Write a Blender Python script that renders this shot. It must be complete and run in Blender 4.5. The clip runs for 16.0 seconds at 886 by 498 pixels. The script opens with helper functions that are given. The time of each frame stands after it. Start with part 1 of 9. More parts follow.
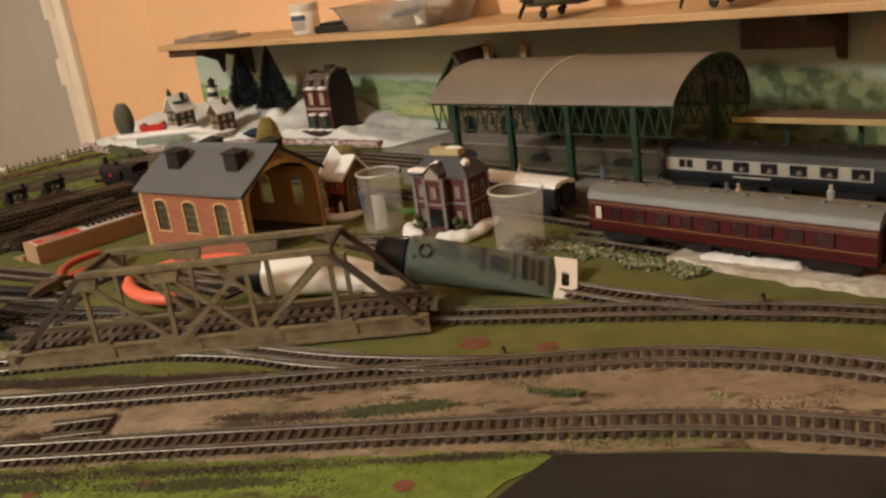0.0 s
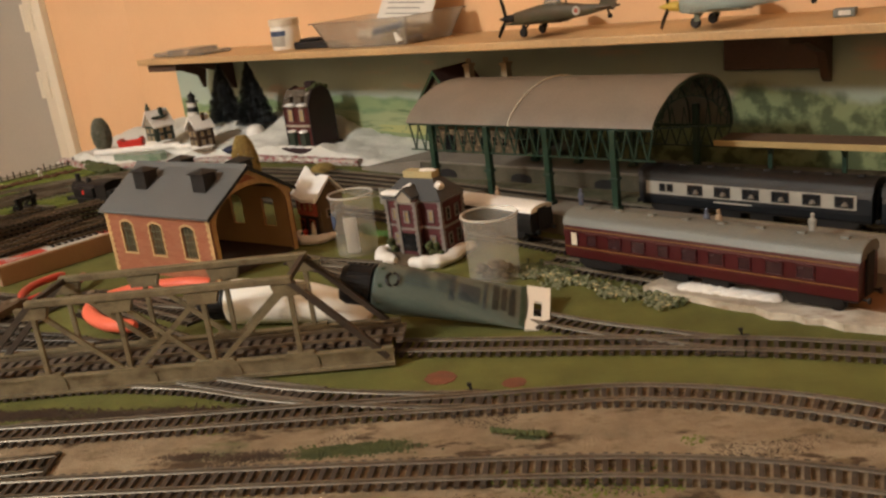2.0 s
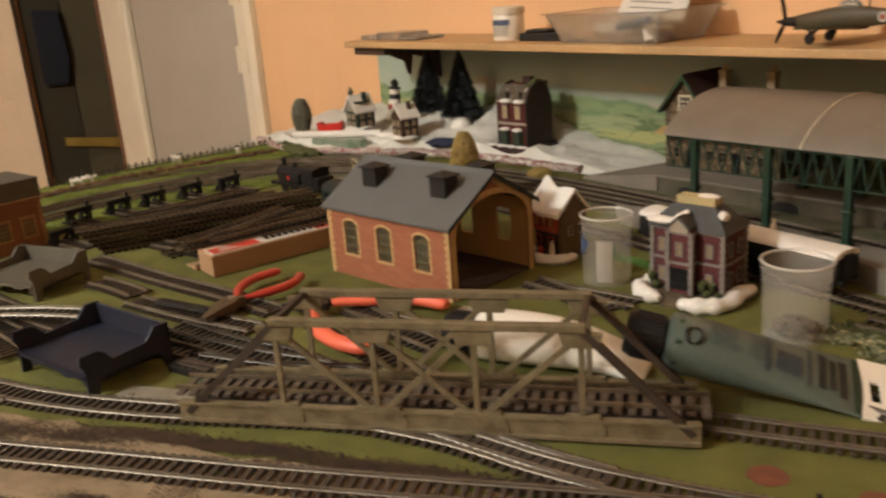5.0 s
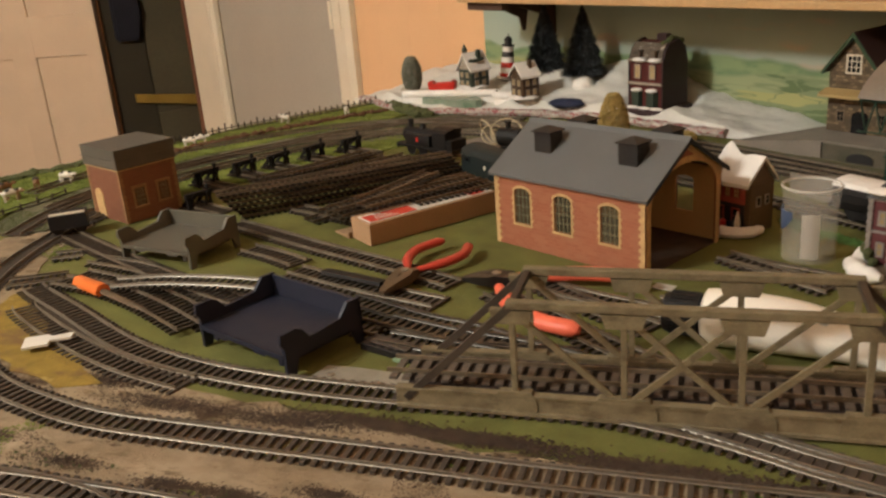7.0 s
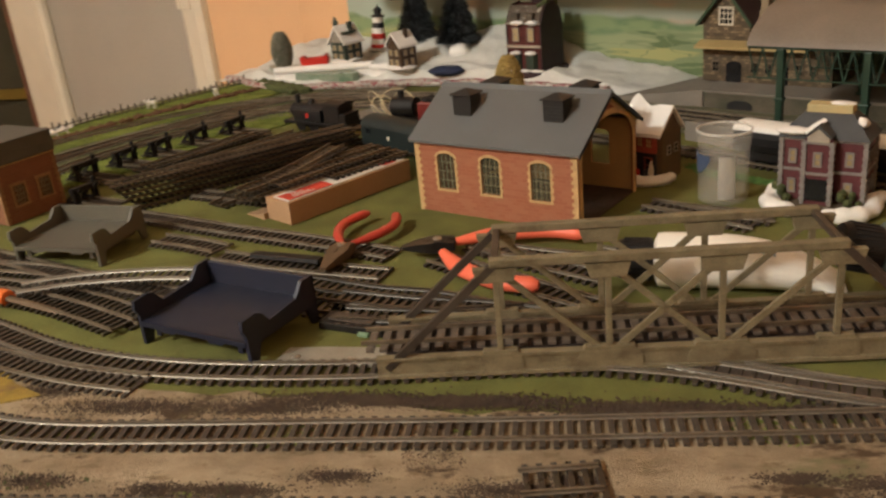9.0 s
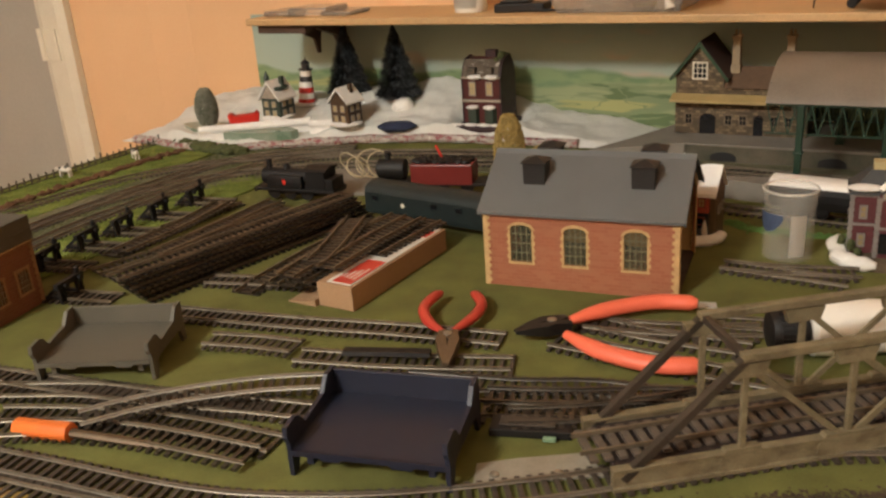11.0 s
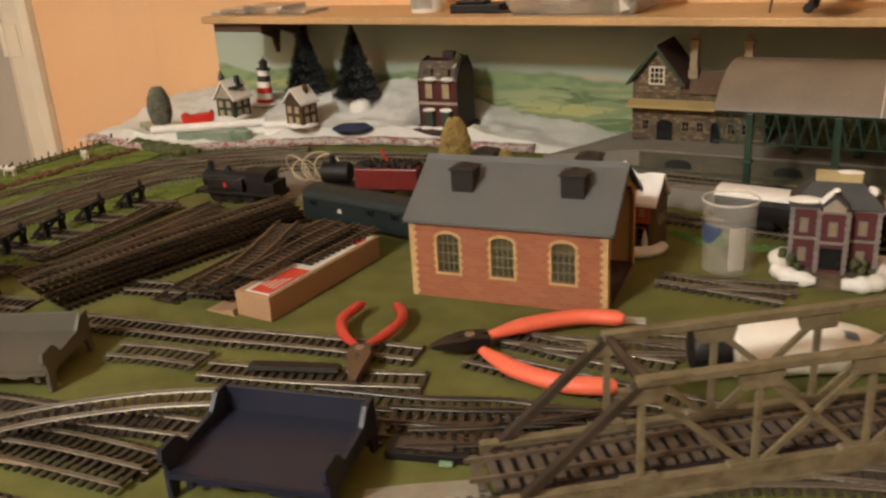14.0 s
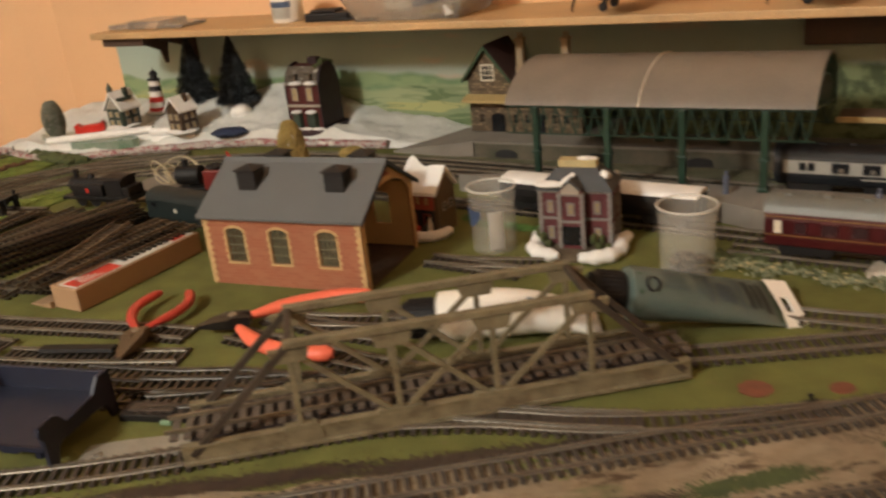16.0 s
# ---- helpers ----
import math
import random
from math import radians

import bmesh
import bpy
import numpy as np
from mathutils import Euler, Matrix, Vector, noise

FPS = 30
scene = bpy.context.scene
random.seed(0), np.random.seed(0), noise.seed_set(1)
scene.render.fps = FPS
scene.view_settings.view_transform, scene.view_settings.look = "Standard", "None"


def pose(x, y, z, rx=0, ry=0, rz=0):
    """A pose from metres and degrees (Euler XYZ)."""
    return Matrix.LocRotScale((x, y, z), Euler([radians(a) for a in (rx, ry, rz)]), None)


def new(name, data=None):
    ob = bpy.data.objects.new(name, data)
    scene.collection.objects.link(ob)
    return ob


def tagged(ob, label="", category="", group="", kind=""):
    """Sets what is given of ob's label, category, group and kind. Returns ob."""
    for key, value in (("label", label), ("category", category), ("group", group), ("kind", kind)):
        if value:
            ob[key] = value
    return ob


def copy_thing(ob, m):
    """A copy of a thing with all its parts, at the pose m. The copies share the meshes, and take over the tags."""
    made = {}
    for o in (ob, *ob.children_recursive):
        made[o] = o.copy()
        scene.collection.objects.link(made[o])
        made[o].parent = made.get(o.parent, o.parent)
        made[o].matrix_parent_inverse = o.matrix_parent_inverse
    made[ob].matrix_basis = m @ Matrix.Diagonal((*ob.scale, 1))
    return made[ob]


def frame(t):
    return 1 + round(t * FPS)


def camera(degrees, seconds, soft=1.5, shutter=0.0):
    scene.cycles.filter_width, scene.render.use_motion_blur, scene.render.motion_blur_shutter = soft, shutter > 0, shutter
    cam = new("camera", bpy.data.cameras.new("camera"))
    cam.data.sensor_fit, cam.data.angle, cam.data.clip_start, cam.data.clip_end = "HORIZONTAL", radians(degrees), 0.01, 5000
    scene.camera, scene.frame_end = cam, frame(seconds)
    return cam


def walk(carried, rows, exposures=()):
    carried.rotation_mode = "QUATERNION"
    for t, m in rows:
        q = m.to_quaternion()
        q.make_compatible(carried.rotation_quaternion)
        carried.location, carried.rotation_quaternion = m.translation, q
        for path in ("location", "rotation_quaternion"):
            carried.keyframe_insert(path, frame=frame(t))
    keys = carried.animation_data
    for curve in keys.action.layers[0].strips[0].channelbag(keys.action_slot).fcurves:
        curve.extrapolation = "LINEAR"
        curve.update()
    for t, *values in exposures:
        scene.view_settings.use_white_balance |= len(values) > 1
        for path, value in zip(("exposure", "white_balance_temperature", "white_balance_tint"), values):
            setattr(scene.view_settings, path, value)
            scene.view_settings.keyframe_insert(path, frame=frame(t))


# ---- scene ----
cam = camera(53.5, 16.0, soft=2.4, shutter=0.5)
PATH = [
    (0, 0.1299, -0.0123, 0.2605, 71.58, 7.33, 6.65),
    (0.5, 0.1384, -0.0101, 0.2590, 71.64, 7.18, 6.38),
    (1, 0.1447, -0.0062, 0.2626, 71.82, 6.97, 6.05),
    (1.5, 0.1500, 0.0025, 0.2676, 71.95, 6.84, 5.94),
    (2, 0.1460, 0.0171, 0.2619, 72.35, 6.84, 6.33),
    (2.5, 0.1385, 0.0384, 0.2615, 72.57, 6.58, 7.00),
    (3, 0.1156, 0.0660, 0.2639, 72.72, 6.22, 8.61),
    (3.5, 0.0944, 0.0835, 0.2553, 72.57, 5.89, 12.37),
    (4, 0.0807, 0.0873, 0.2565, 72.53, 4.98, 13.25),
    (4.5, 0.0601, 0.0988, 0.2596, 72.66, 4.51, 14.25),
    (5, 0.0231, 0.1124, 0.2662, 72.80, 4.16, 16.58),
    (5.2, 0.0119, 0.1179, 0.2690, 72.78, 4.06, 17.72),
    (7.3, -0.1152, 0.1228, 0.2703, 69.73, 4.67, 19.47),
    (7.5, -0.1184, 0.1196, 0.2673, 69.42, 5.42, 18.85),
    (8, -0.1239, 0.1134, 0.2629, 68.80, 6.08, 17.39),
    (8.2, -0.1242, 0.1089, 0.2633, 68.48, 5.99, 16.29),
    (10.3, -0.3595, 0.1428, 0.2840, 68.03, 4.27, -4.89),
    (10.5, -0.3789, 0.1522, 0.2903, 68.23, 4.03, -5.27),
    (11, -0.4173, 0.1668, 0.2989, 69.14, 3.99, -5.78),
    (11.5, -0.4414, 0.1699, 0.2964, 69.62, 3.59, -6.55),
    (12, -0.4577, 0.1900, 0.2954, 69.34, 3.81, -6.08),
    (12.5, -0.4669, 0.2061, 0.2927, 69.08, 3.83, -5.38),
    (13, -0.4571, 0.2072, 0.2908, 69.00, 3.93, -4.84),
    (13.5, -0.4134, 0.2022, 0.2927, 69.14, 3.75, -5.44),
    (14, -0.3560, 0.1896, 0.2917, 69.19, 3.29, -5.67),
    (14.5, -0.3225, 0.1708, 0.2988, 69.16, 3.14, -5.25),
    (15, -0.2794, 0.1501, 0.3074, 68.92, 3.13, -4.48),
    (15.5, -0.2321, 0.1235, 0.3166, 68.59, 3.96, -4.58),
    (16, -0.1662, 0.0831, 0.3060, 68.57, 5.74, -6.03),
]
walk(cam, [(t, pose(x, y, z, rx, ry, rz)) for t, x, y, z, rx, ry, rz in PATH])

# ---- light ----
world = bpy.data.worlds.new("world")
world.use_nodes = True
world.node_tree.nodes["Background"].inputs[0].default_value = (1.0, 0.72, 0.45, 1)
world.node_tree.nodes["Background"].inputs[1].default_value = 0.02
scene.world = world
scene.view_settings.exposure = 0.0
LAMP_AT = (-1.72, -0.66, 1.45)
lamp_data = bpy.data.lights.new("bulb_light", "POINT")
lamp_data.energy, lamp_data.shadow_soft_size, lamp_data.color = 148.0, 0.13, (1.0, 0.972, 0.89)
lamp_light = new("bulb_light", lamp_data)
lamp_light.matrix_world = pose(*LAMP_AT)


# ---- materials ----
def mat(name, col, rough=0.6, metal=0.0, var=0.25, scale=60.0, fine=900.0, bump=0.15, col2=None, alpha=1.0, trans=0.0, spec=0.5, mix2=0.5, sub=0.0):
    """A material with two scales of variation in colour and a fine relief; scales are per metre."""
    m = bpy.data.materials.new(name)
    m.use_nodes = True
    nt = m.node_tree
    bs = nt.nodes["Principled BSDF"]
    tc = nt.nodes.new("ShaderNodeTexCoord")
    info = nt.nodes.new("ShaderNodeObjectInfo")
    shift = nt.nodes.new("ShaderNodeVectorMath")
    shift.operation = "MULTIPLY_ADD"
    nt.links.new(info.outputs["Random"], shift.inputs[0])
    shift.inputs[1].default_value = (3.1, 1.7, 2.3)
    nt.links.new(tc.outputs["Object"], shift.inputs[2])
    n1 = nt.nodes.new("ShaderNodeTexNoise")
    n1.inputs["Scale"].default_value, n1.inputs["Detail"].default_value = scale, 5
    n2 = nt.nodes.new("ShaderNodeTexNoise")
    n2.inputs["Scale"].default_value, n2.inputs["Detail"].default_value = fine, 3
    for n in (n1, n2):
        nt.links.new(shift.outputs[0], n.inputs["Vector"])
    ramp = nt.nodes.new("ShaderNodeValToRGB")
    c2 = col2 or tuple(min(1, c * (1 - var)) for c in col)
    ramp.color_ramp.elements[0].position, ramp.color_ramp.elements[1].position = 0.5 - 0.22, 0.5 + 0.22
    ramp.color_ramp.elements[0].color, ramp.color_ramp.elements[1].color = (*c2, 1), (*col, 1)
    nt.links.new(n1.outputs["Fac"], ramp.inputs[0])
    mix = nt.nodes.new("ShaderNodeMixRGB")
    mix.blend_type = "OVERLAY"
    mix.inputs[0].default_value = min(1.0, var * 1.6) * mix2
    nt.links.new(ramp.outputs[0], mix.inputs[1])
    nt.links.new(n2.outputs["Fac"], mix.inputs[2])
    nt.links.new(mix.outputs[0], bs.inputs["Base Color"])
    bs.inputs["Metallic"].default_value = metal
    rr = nt.nodes.new("ShaderNodeMapRange")
    rr.inputs[3].default_value, rr.inputs[4].default_value = max(0.02, rough - 0.12), min(1, rough + 0.12)
    nt.links.new(n1.outputs["Fac"], rr.inputs[0])
    nt.links.new(rr.outputs[0], bs.inputs["Roughness"])
    bs.inputs["Specular IOR Level"].default_value = spec
    if bump:
        b = nt.nodes.new("ShaderNodeBump")
        b.inputs["Strength"].default_value, b.inputs["Distance"].default_value = bump, 0.002
        nt.links.new(n2.outputs["Fac"], b.inputs["Height"])
        nt.links.new(b.outputs[0], bs.inputs["Normal"])
    if alpha < 1:
        bs.inputs["Alpha"].default_value = alpha
    if trans:
        bs.inputs["Transmission Weight"].default_value = trans
    if sub:
        bs.inputs["Subsurface Weight"].default_value = sub
        bs.inputs["Subsurface Radius"].default_value = (0.01, 0.008, 0.006)
    m["base"] = "done"
    return m


def ground_mat(name, cols, scale=14.0, fine=700.0, bump=0.5, rough=0.9, var=0.35):
    """Scenic ground: colours laid over one another in patches of their own shape."""
    m = mat(name, cols[0], rough, 0, var, scale * 2, fine, bump, spec=0.2)
    nt = m.node_tree
    bs = nt.nodes["Principled BSDF"]
    last = bs.inputs["Base Color"].links[0].from_socket
    tc = nt.nodes["Texture Coordinate"]
    for k, (c, lo, hi, sc) in enumerate(cols[1:]):
        n = nt.nodes.new("ShaderNodeTexNoise")
        n.inputs["Scale"].default_value, n.inputs["Detail"].default_value, n.inputs["Roughness"].default_value = sc, 7, 0.65
        mp = nt.nodes.new("ShaderNodeMapping")
        mp.inputs["Location"].default_value = (3.7 * k + 1.3, 1.9 * k, 0.4 * k)
        mp.inputs["Scale"].default_value = (0.6, 1.2, 1)
        nt.links.new(tc.outputs["Object"], mp.inputs[0])
        nt.links.new(mp.outputs[0], n.inputs["Vector"])
        r = nt.nodes.new("ShaderNodeMapRange")
        r.inputs[1].default_value, r.inputs[2].default_value = lo, hi
        nt.links.new(n.outputs["Fac"], r.inputs[0])
        mx = nt.nodes.new("ShaderNodeMixRGB")
        mx.inputs[2].default_value = (*c, 1)
        nt.links.new(r.outputs[0], mx.inputs[0])
        nt.links.new(last, mx.inputs[1])
        last = mx.outputs[0]
    nt.links.new(last, bs.inputs["Base Color"])
    return m


def brick_mat(name, c1, c2, mortar, width=0.0085, height=0.0034, rough=0.75):
    """Printed or moulded toy brickwork, laid along the wall's own length and height."""
    m = mat(name, c1, rough, 0, 0.2, 80, 1500, 0.1)
    nt = m.node_tree
    bs = nt.nodes["Principled BSDF"]
    old = bs.inputs["Base Color"].links[0].from_socket
    tc = nt.nodes["Texture Coordinate"]
    sep = nt.nodes.new("ShaderNodeSeparateXYZ")
    add = nt.nodes.new("ShaderNodeMath")
    com = nt.nodes.new("ShaderNodeCombineXYZ")
    nt.links.new(tc.outputs["Object"], sep.inputs[0])
    nt.links.new(sep.outputs[0], add.inputs[0])
    nt.links.new(sep.outputs[1], add.inputs[1])
    nt.links.new(add.outputs[0], com.inputs[0])
    nt.links.new(sep.outputs[2], com.inputs[1])
    br = nt.nodes.new("ShaderNodeTexBrick")
    br.inputs["Scale"].default_value = 1.0
    br.inputs["Brick Width"].default_value, br.inputs["Row Height"].default_value = width, height
    br.inputs["Mortar Size"].default_value = height * 0.09
    br.inputs["Mortar Smooth"].default_value = 0.3
    br.inputs["Color1"].default_value, br.inputs["Color2"].default_value = (*c1, 1), (*c2, 1)
    br.inputs["Mortar"].default_value = (*mortar, 1)
    br.inputs["Bias"].default_value = -0.3
    nt.links.new(com.outputs[0], br.inputs["Vector"])
    mx = nt.nodes.new("ShaderNodeMixRGB")
    mx.inputs[0].default_value = 0.3
    nt.links.new(br.outputs["Color"], mx.inputs[1])
    nt.links.new(old, mx.inputs[2])
    nt.links.new(mx.outputs[0], bs.inputs["Base Color"])
    return m


M = {
    "wall": mat("peach_wall_paint", (0.74, 0.46, 0.25), 0.75, 0, 0.08, 5, 300, 0.08, spec=0.3),
    "white": mat("old_white_gloss", (0.72, 0.66, 0.52), 0.4, 0, 0.12, 9, 200, 0.04),
    "door": mat("cream_door_paint", (0.40, 0.37, 0.31), 0.5, 0, 0.1, 6, 150, 0.05),
    # pale paint, with orange bounce from the walls mixed into its colour
    "panel": mat("bounce_warmed_door_paint", (0.80, 0.64, 0.46), 0.5, 0, 0.1, 6, 150, 0.05),
    "ceiling": mat("ceiling_white", (0.8, 0.78, 0.74), 0.9, 0, 0.05, 4, 200, 0.1),
    "carpet": mat("brown_carpet", (0.16, 0.11, 0.08), 0.95, 0, 0.3, 30, 900, 0.6),
    # dark tone puts the hall's lack of light into its walls
    "dark": mat("shade_toned_hall", (0.14, 0.12, 0.09), 0.8, 0, 0.3, 5, 100, 0.1),
    "brownwood": mat("stained_frame", (0.14, 0.05, 0.025), 0.5, 0, 0.3, 20, 200, 0.1),
    "shelf": mat("pine_shelf", (0.56, 0.36, 0.17), 0.55, 0, 0.25, 12, 300, 0.1),
    "bracket": mat("brown_bracket", (0.08, 0.045, 0.03), 0.6, 0, 0.3, 30, 300, 0.1),
    "green": ground_mat("green_board_paint", [(0.14, 0.142, 0.04), ((0.165, 0.165, 0.05), 0.5, 0.75, 6), ((0.15, 0.11, 0.05), 0.66, 0.72, 30)], 16, 900, 0.3),
    "tan": ground_mat("tan_scatter_ground", [(0.335, 0.255, 0.163), ((0.41, 0.325, 0.22), 0.47, 0.67, 24), ((0.085, 0.055, 0.032), 0.575, 0.64, 30), ((0.15, 0.15, 0.07), 0.6, 0.7, 19), ((0.2, 0.145, 0.085), 0.55, 0.64, 70)], 30, 1200, 0.9),
    "lawn": ground_mat("bright_green_scatter", [(0.195, 0.265, 0.045), ((0.245, 0.315, 0.065), 0.48, 0.68, 25), ((0.1, 0.07, 0.03), 0.62, 0.68, 22), ((0.3, 0.29, 0.11), 0.66, 0.74, 17)], 40, 1200, 0.9),
    "road": ground_mat("black_road_card", [(0.024, 0.022, 0.02), ((0.04, 0.036, 0.031), 0.5, 0.8, 10), ((0.12, 0.1, 0.06), 0.74, 0.8, 60)], 20, 900, 0.3, 0.75),
    "grass": ground_mat("static_grass", [(0.17, 0.22, 0.045), ((0.25, 0.3, 0.07), 0.45, 0.7, 30), ((0.09, 0.08, 0.03), 0.62, 0.7, 22)], 50, 1500, 1.0),
    "soil": mat("brown_soil", (0.085, 0.052, 0.032), 0.95, 0, 0.5, 90, 1200, 0.9),
    "ballast": mat("grey_brown_ballast", (0.175, 0.16, 0.10), 0.95, 0, 0.5, 60, 1500, 0.9, col2=(0.10, 0.105, 0.05)),
    "sleeper": mat("brown_black_sleeper", (0.034, 0.0255, 0.019), 0.7, 0, 0.4, 300, 1500, 0.2, col2=(0.057, 0.041, 0.028)),
    "rail": mat("dull_nickel_rail", (0.22, 0.19, 0.145), 0.42, 0.5, 0.35, 40, 900, 0.05, col2=(0.115, 0.088, 0.058)),
    "rail_new": mat("bright_nickel_rail", (0.34, 0.31, 0.26), 0.45, 0.45, 0.2, 40, 900, 0.03),
    "rail_run": mat("worn_running_rail", (0.2, 0.18, 0.145), 0.45, 0.5, 0.4, 40, 900, 0.05, col2=(0.14, 0.11, 0.078)),
    # running rail in a lighter colour, painting the glint along the points
    "rail_point": mat("glint_lifted_point_rail", (0.30, 0.27, 0.22), 0.42, 0.55, 0.5, 30, 900, 0.05, col2=(0.15, 0.12, 0.085)),
    "rail_dark": mat("blackened_rail", (0.2, 0.165, 0.115), 0.42, 0.45, 0.35, 40, 900, 0.05, col2=(0.085, 0.066, 0.046)),
    "rail_black": mat("oxidised_rail", (0.085, 0.07, 0.052), 0.4, 0.4, 0.4, 40, 900, 0.05, col2=(0.04, 0.033, 0.026)),
    "redspot": mat("rust_red_paint_spot", (0.19, 0.06, 0.03), 0.8, 0, 0.4, 120, 900, 0.3),
}

M["brightgreen"] = mat("bright_green_scatter_grain", (0.10, 0.24, 0.05), 0.9, 0, 0.4, 200, 1200, 0.4, col2=(0.06, 0.12, 0.03))
M["moss"] = mat("moss_green_foliage", (0.088, 0.102, 0.032), 0.9, 0, 0.5, 120, 1200, 0.6, col2=(0.048, 0.058, 0.02))


# ---- mesh tools ----
from mathutils.geometry import tessellate_polygon

def box(bm, x0, y0, z0, x1, y1, z1, bevel=0.0, m=None):
    """A box between two corners, its edges rounded by bevel."""
    v = bmesh.ops.create_cube(bm, size=1.0)["verts"]
    for p in v:
        p.co = Vector(((x0 + x1) / 2 + p.co.x * (x1 - x0), (y0 + y1) / 2 + p.co.y * (y1 - y0), (z0 + z1) / 2 + p.co.z * (z1 - z0)))
    if bevel:
        e = list({e for p in v for e in p.link_edges})
        r = bmesh.ops.bevel(bm, geom=e, offset=bevel, segments=2, affect="EDGES", profile=0.5)
        v = list({p for f in r["faces"] for p in f.verts} | {p for p in v if p.is_valid})
    if m is not None:
        bmesh.ops.transform(bm, matrix=m, verts=v)
    return v


def prism(bm, pts, a0, a1, axis="z", m=None):
    """A closed outline pushed from a0 to a1 along an axis. For x the outline is (y, z), for y it is (x, z), for z it is (x, y)."""
    def at(p, a):
        return {"x": (a, p[0], p[1]), "y": (p[0], a, p[1]), "z": (p[0], p[1], a)}[axis]
    lo = [bm.verts.new(at(p, a0)) for p in pts]
    hi = [bm.verts.new(at(p, a1)) for p in pts]
    n = len(pts)
    if n > 8:
        for t in tessellate_polygon([[Vector((p[0], p[1], 0)) for p in pts]]):
            bm.faces.new([hi[k] for k in t])
            bm.faces.new([lo[k] for k in t][::-1])
    else:
        bm.faces.new(lo[::-1])
        bm.faces.new(hi)
    for i in range(n):
        bm.faces.new((lo[i], lo[(i + 1) % n], hi[(i + 1) % n], hi[i]))
    if m is not None:
        bmesh.ops.transform(bm, matrix=m, verts=lo + hi)
    return lo + hi


def lathe(bm, prof, segs=24, m=None, cap=True):
    """A profile of (radius, height) turned round z."""
    rings = []
    for r, z in prof:
        rings.append([bm.verts.new((r * math.cos(2 * math.pi * k / segs), r * math.sin(2 * math.pi * k / segs), z)) for k in range(segs)])
    for a, b in zip(rings, rings[1:]):
        for k in range(segs):
            bm.faces.new((a[k], a[(k + 1) % segs], b[(k + 1) % segs], b[k]))
    if cap:
        bm.faces.new(rings[0][::-1])
        bm.faces.new(rings[-1])
    v = [p for r in rings for p in r]
    if m is not None:
        bmesh.ops.transform(bm, matrix=m, verts=v)
    return v


def sweep(bm, path, outline, closed=False, scales=None, up=(0, 0, 1)):
    """An outline of (side, height) carried along a path of points."""
    n, rings = len(path), []
    P = [Vector(p) for p in path]
    for i in range(n):
        t = (P[min(i + 1, n - 1)] - P[max(i - 1, 0)]).normalized()
        side = t.cross(Vector(up)).normalized()
        top = side.cross(t).normalized()
        s = scales[i] if scales else 1.0
        rings.append([bm.verts.new(P[i] + side * a * s + top * b * s) for a, b in outline])
    k = len(outline)
    for a, b in zip(rings, rings[1:]):
        for j in range(k):
            bm.faces.new((a[j], b[j], b[(j + 1) % k], a[(j + 1) % k]))
    bm.faces.new(rings[0])
    bm.faces.new(rings[-1][::-1])
    return [v for r in rings for v in r]


def ring(r, n=10, ry=None):
    return [(r * math.cos(2 * math.pi * k / n), (ry or r) * math.sin(2 * math.pi * k / n)) for k in range(n)]


def bar(bm, a, b, w, h=None):
    """A straight bar of w by h from a to b."""
    h = h or w
    up = (0, 0, 1) if abs((Vector(b) - Vector(a)).normalized().z) < 0.95 else (0, 1, 0)
    return sweep(bm, [a, b], [(-w / 2, -h / 2), (w / 2, -h / 2), (w / 2, h / 2), (-w / 2, h / 2)], up=up)


def arch(x, w, z0, z1, rise, n=8):
    """The outline of an opening with a round head."""
    out = [(x - w / 2, z0), (x + w / 2, z0), (x + w / 2, z1 - rise)]
    for k in range(1, n):
        a = math.pi * k / n
        out.append((x + w / 2 * math.cos(a), z1 - rise + rise * math.sin(a)))
    return out + [(x - w / 2, z1 - rise)]


def curve(pts, step):
    """Points at even steps along a smooth line through pts."""
    P = [Vector((p[0], p[1], p[2] if len(p) > 2 else 0)) for p in pts]
    fine = []
    for i in range(len(P) - 1):
        a, b, c, d = P[max(i - 1, 0)], P[i], P[i + 1], P[min(i + 2, len(P) - 1)]
        for k in range(24):
            t = k / 24
            fine.append(0.5 * (2 * b + (c - a) * t + (2 * a - 5 * b + 4 * c - d) * t * t + (3 * b - a - 3 * c + d) * t ** 3))
    fine.append(P[-1])
    out, left = [fine[0]], step
    for a, b in zip(fine, fine[1:]):
        d, go = (b - a).length, 0.0
        while d - go >= left:
            go += left
            out.append(a + (b - a) * (go / d))
            left = step
        left -= d - go
    return out


def mesh_of(name, bm, material, smooth=False):
    me = bpy.data.meshes.new(name)
    bmesh.ops.recalc_face_normals(bm, faces=bm.faces)
    bm.to_mesh(me)
    bm.free()
    me.materials.append(M[material] if isinstance(material, str) else material)
    if smooth:
        for p in me.polygons:
            p.use_smooth = True
        me.set_sharp_from_angle(angle=radians(38))
    return me


def part(name, bm, material, parent, label="", smooth=False, m=None):
    """One mesh object under a thing or a part."""
    ob = new(name, mesh_of(name, bm, material, smooth))
    ob.parent = parent
    if m is not None:
        ob.matrix_basis = m
    return tagged(ob, label) if label else ob


def thing(name, label, category, m=None, group="", kind=""):
    ob = new(name)
    ob.empty_display_size = 0.01
    if m is not None:
        ob.matrix_basis = m
    return tagged(ob, label, category, group, kind)


def solid(name, bm, material, label, category, m=None, group="", kind="", smooth=False):
    """A thing that is one mesh."""
    ob = new(name, mesh_of(name, bm, material, smooth))
    if m is not None:
        ob.matrix_basis = m
    return tagged(ob, label, category, group, kind)


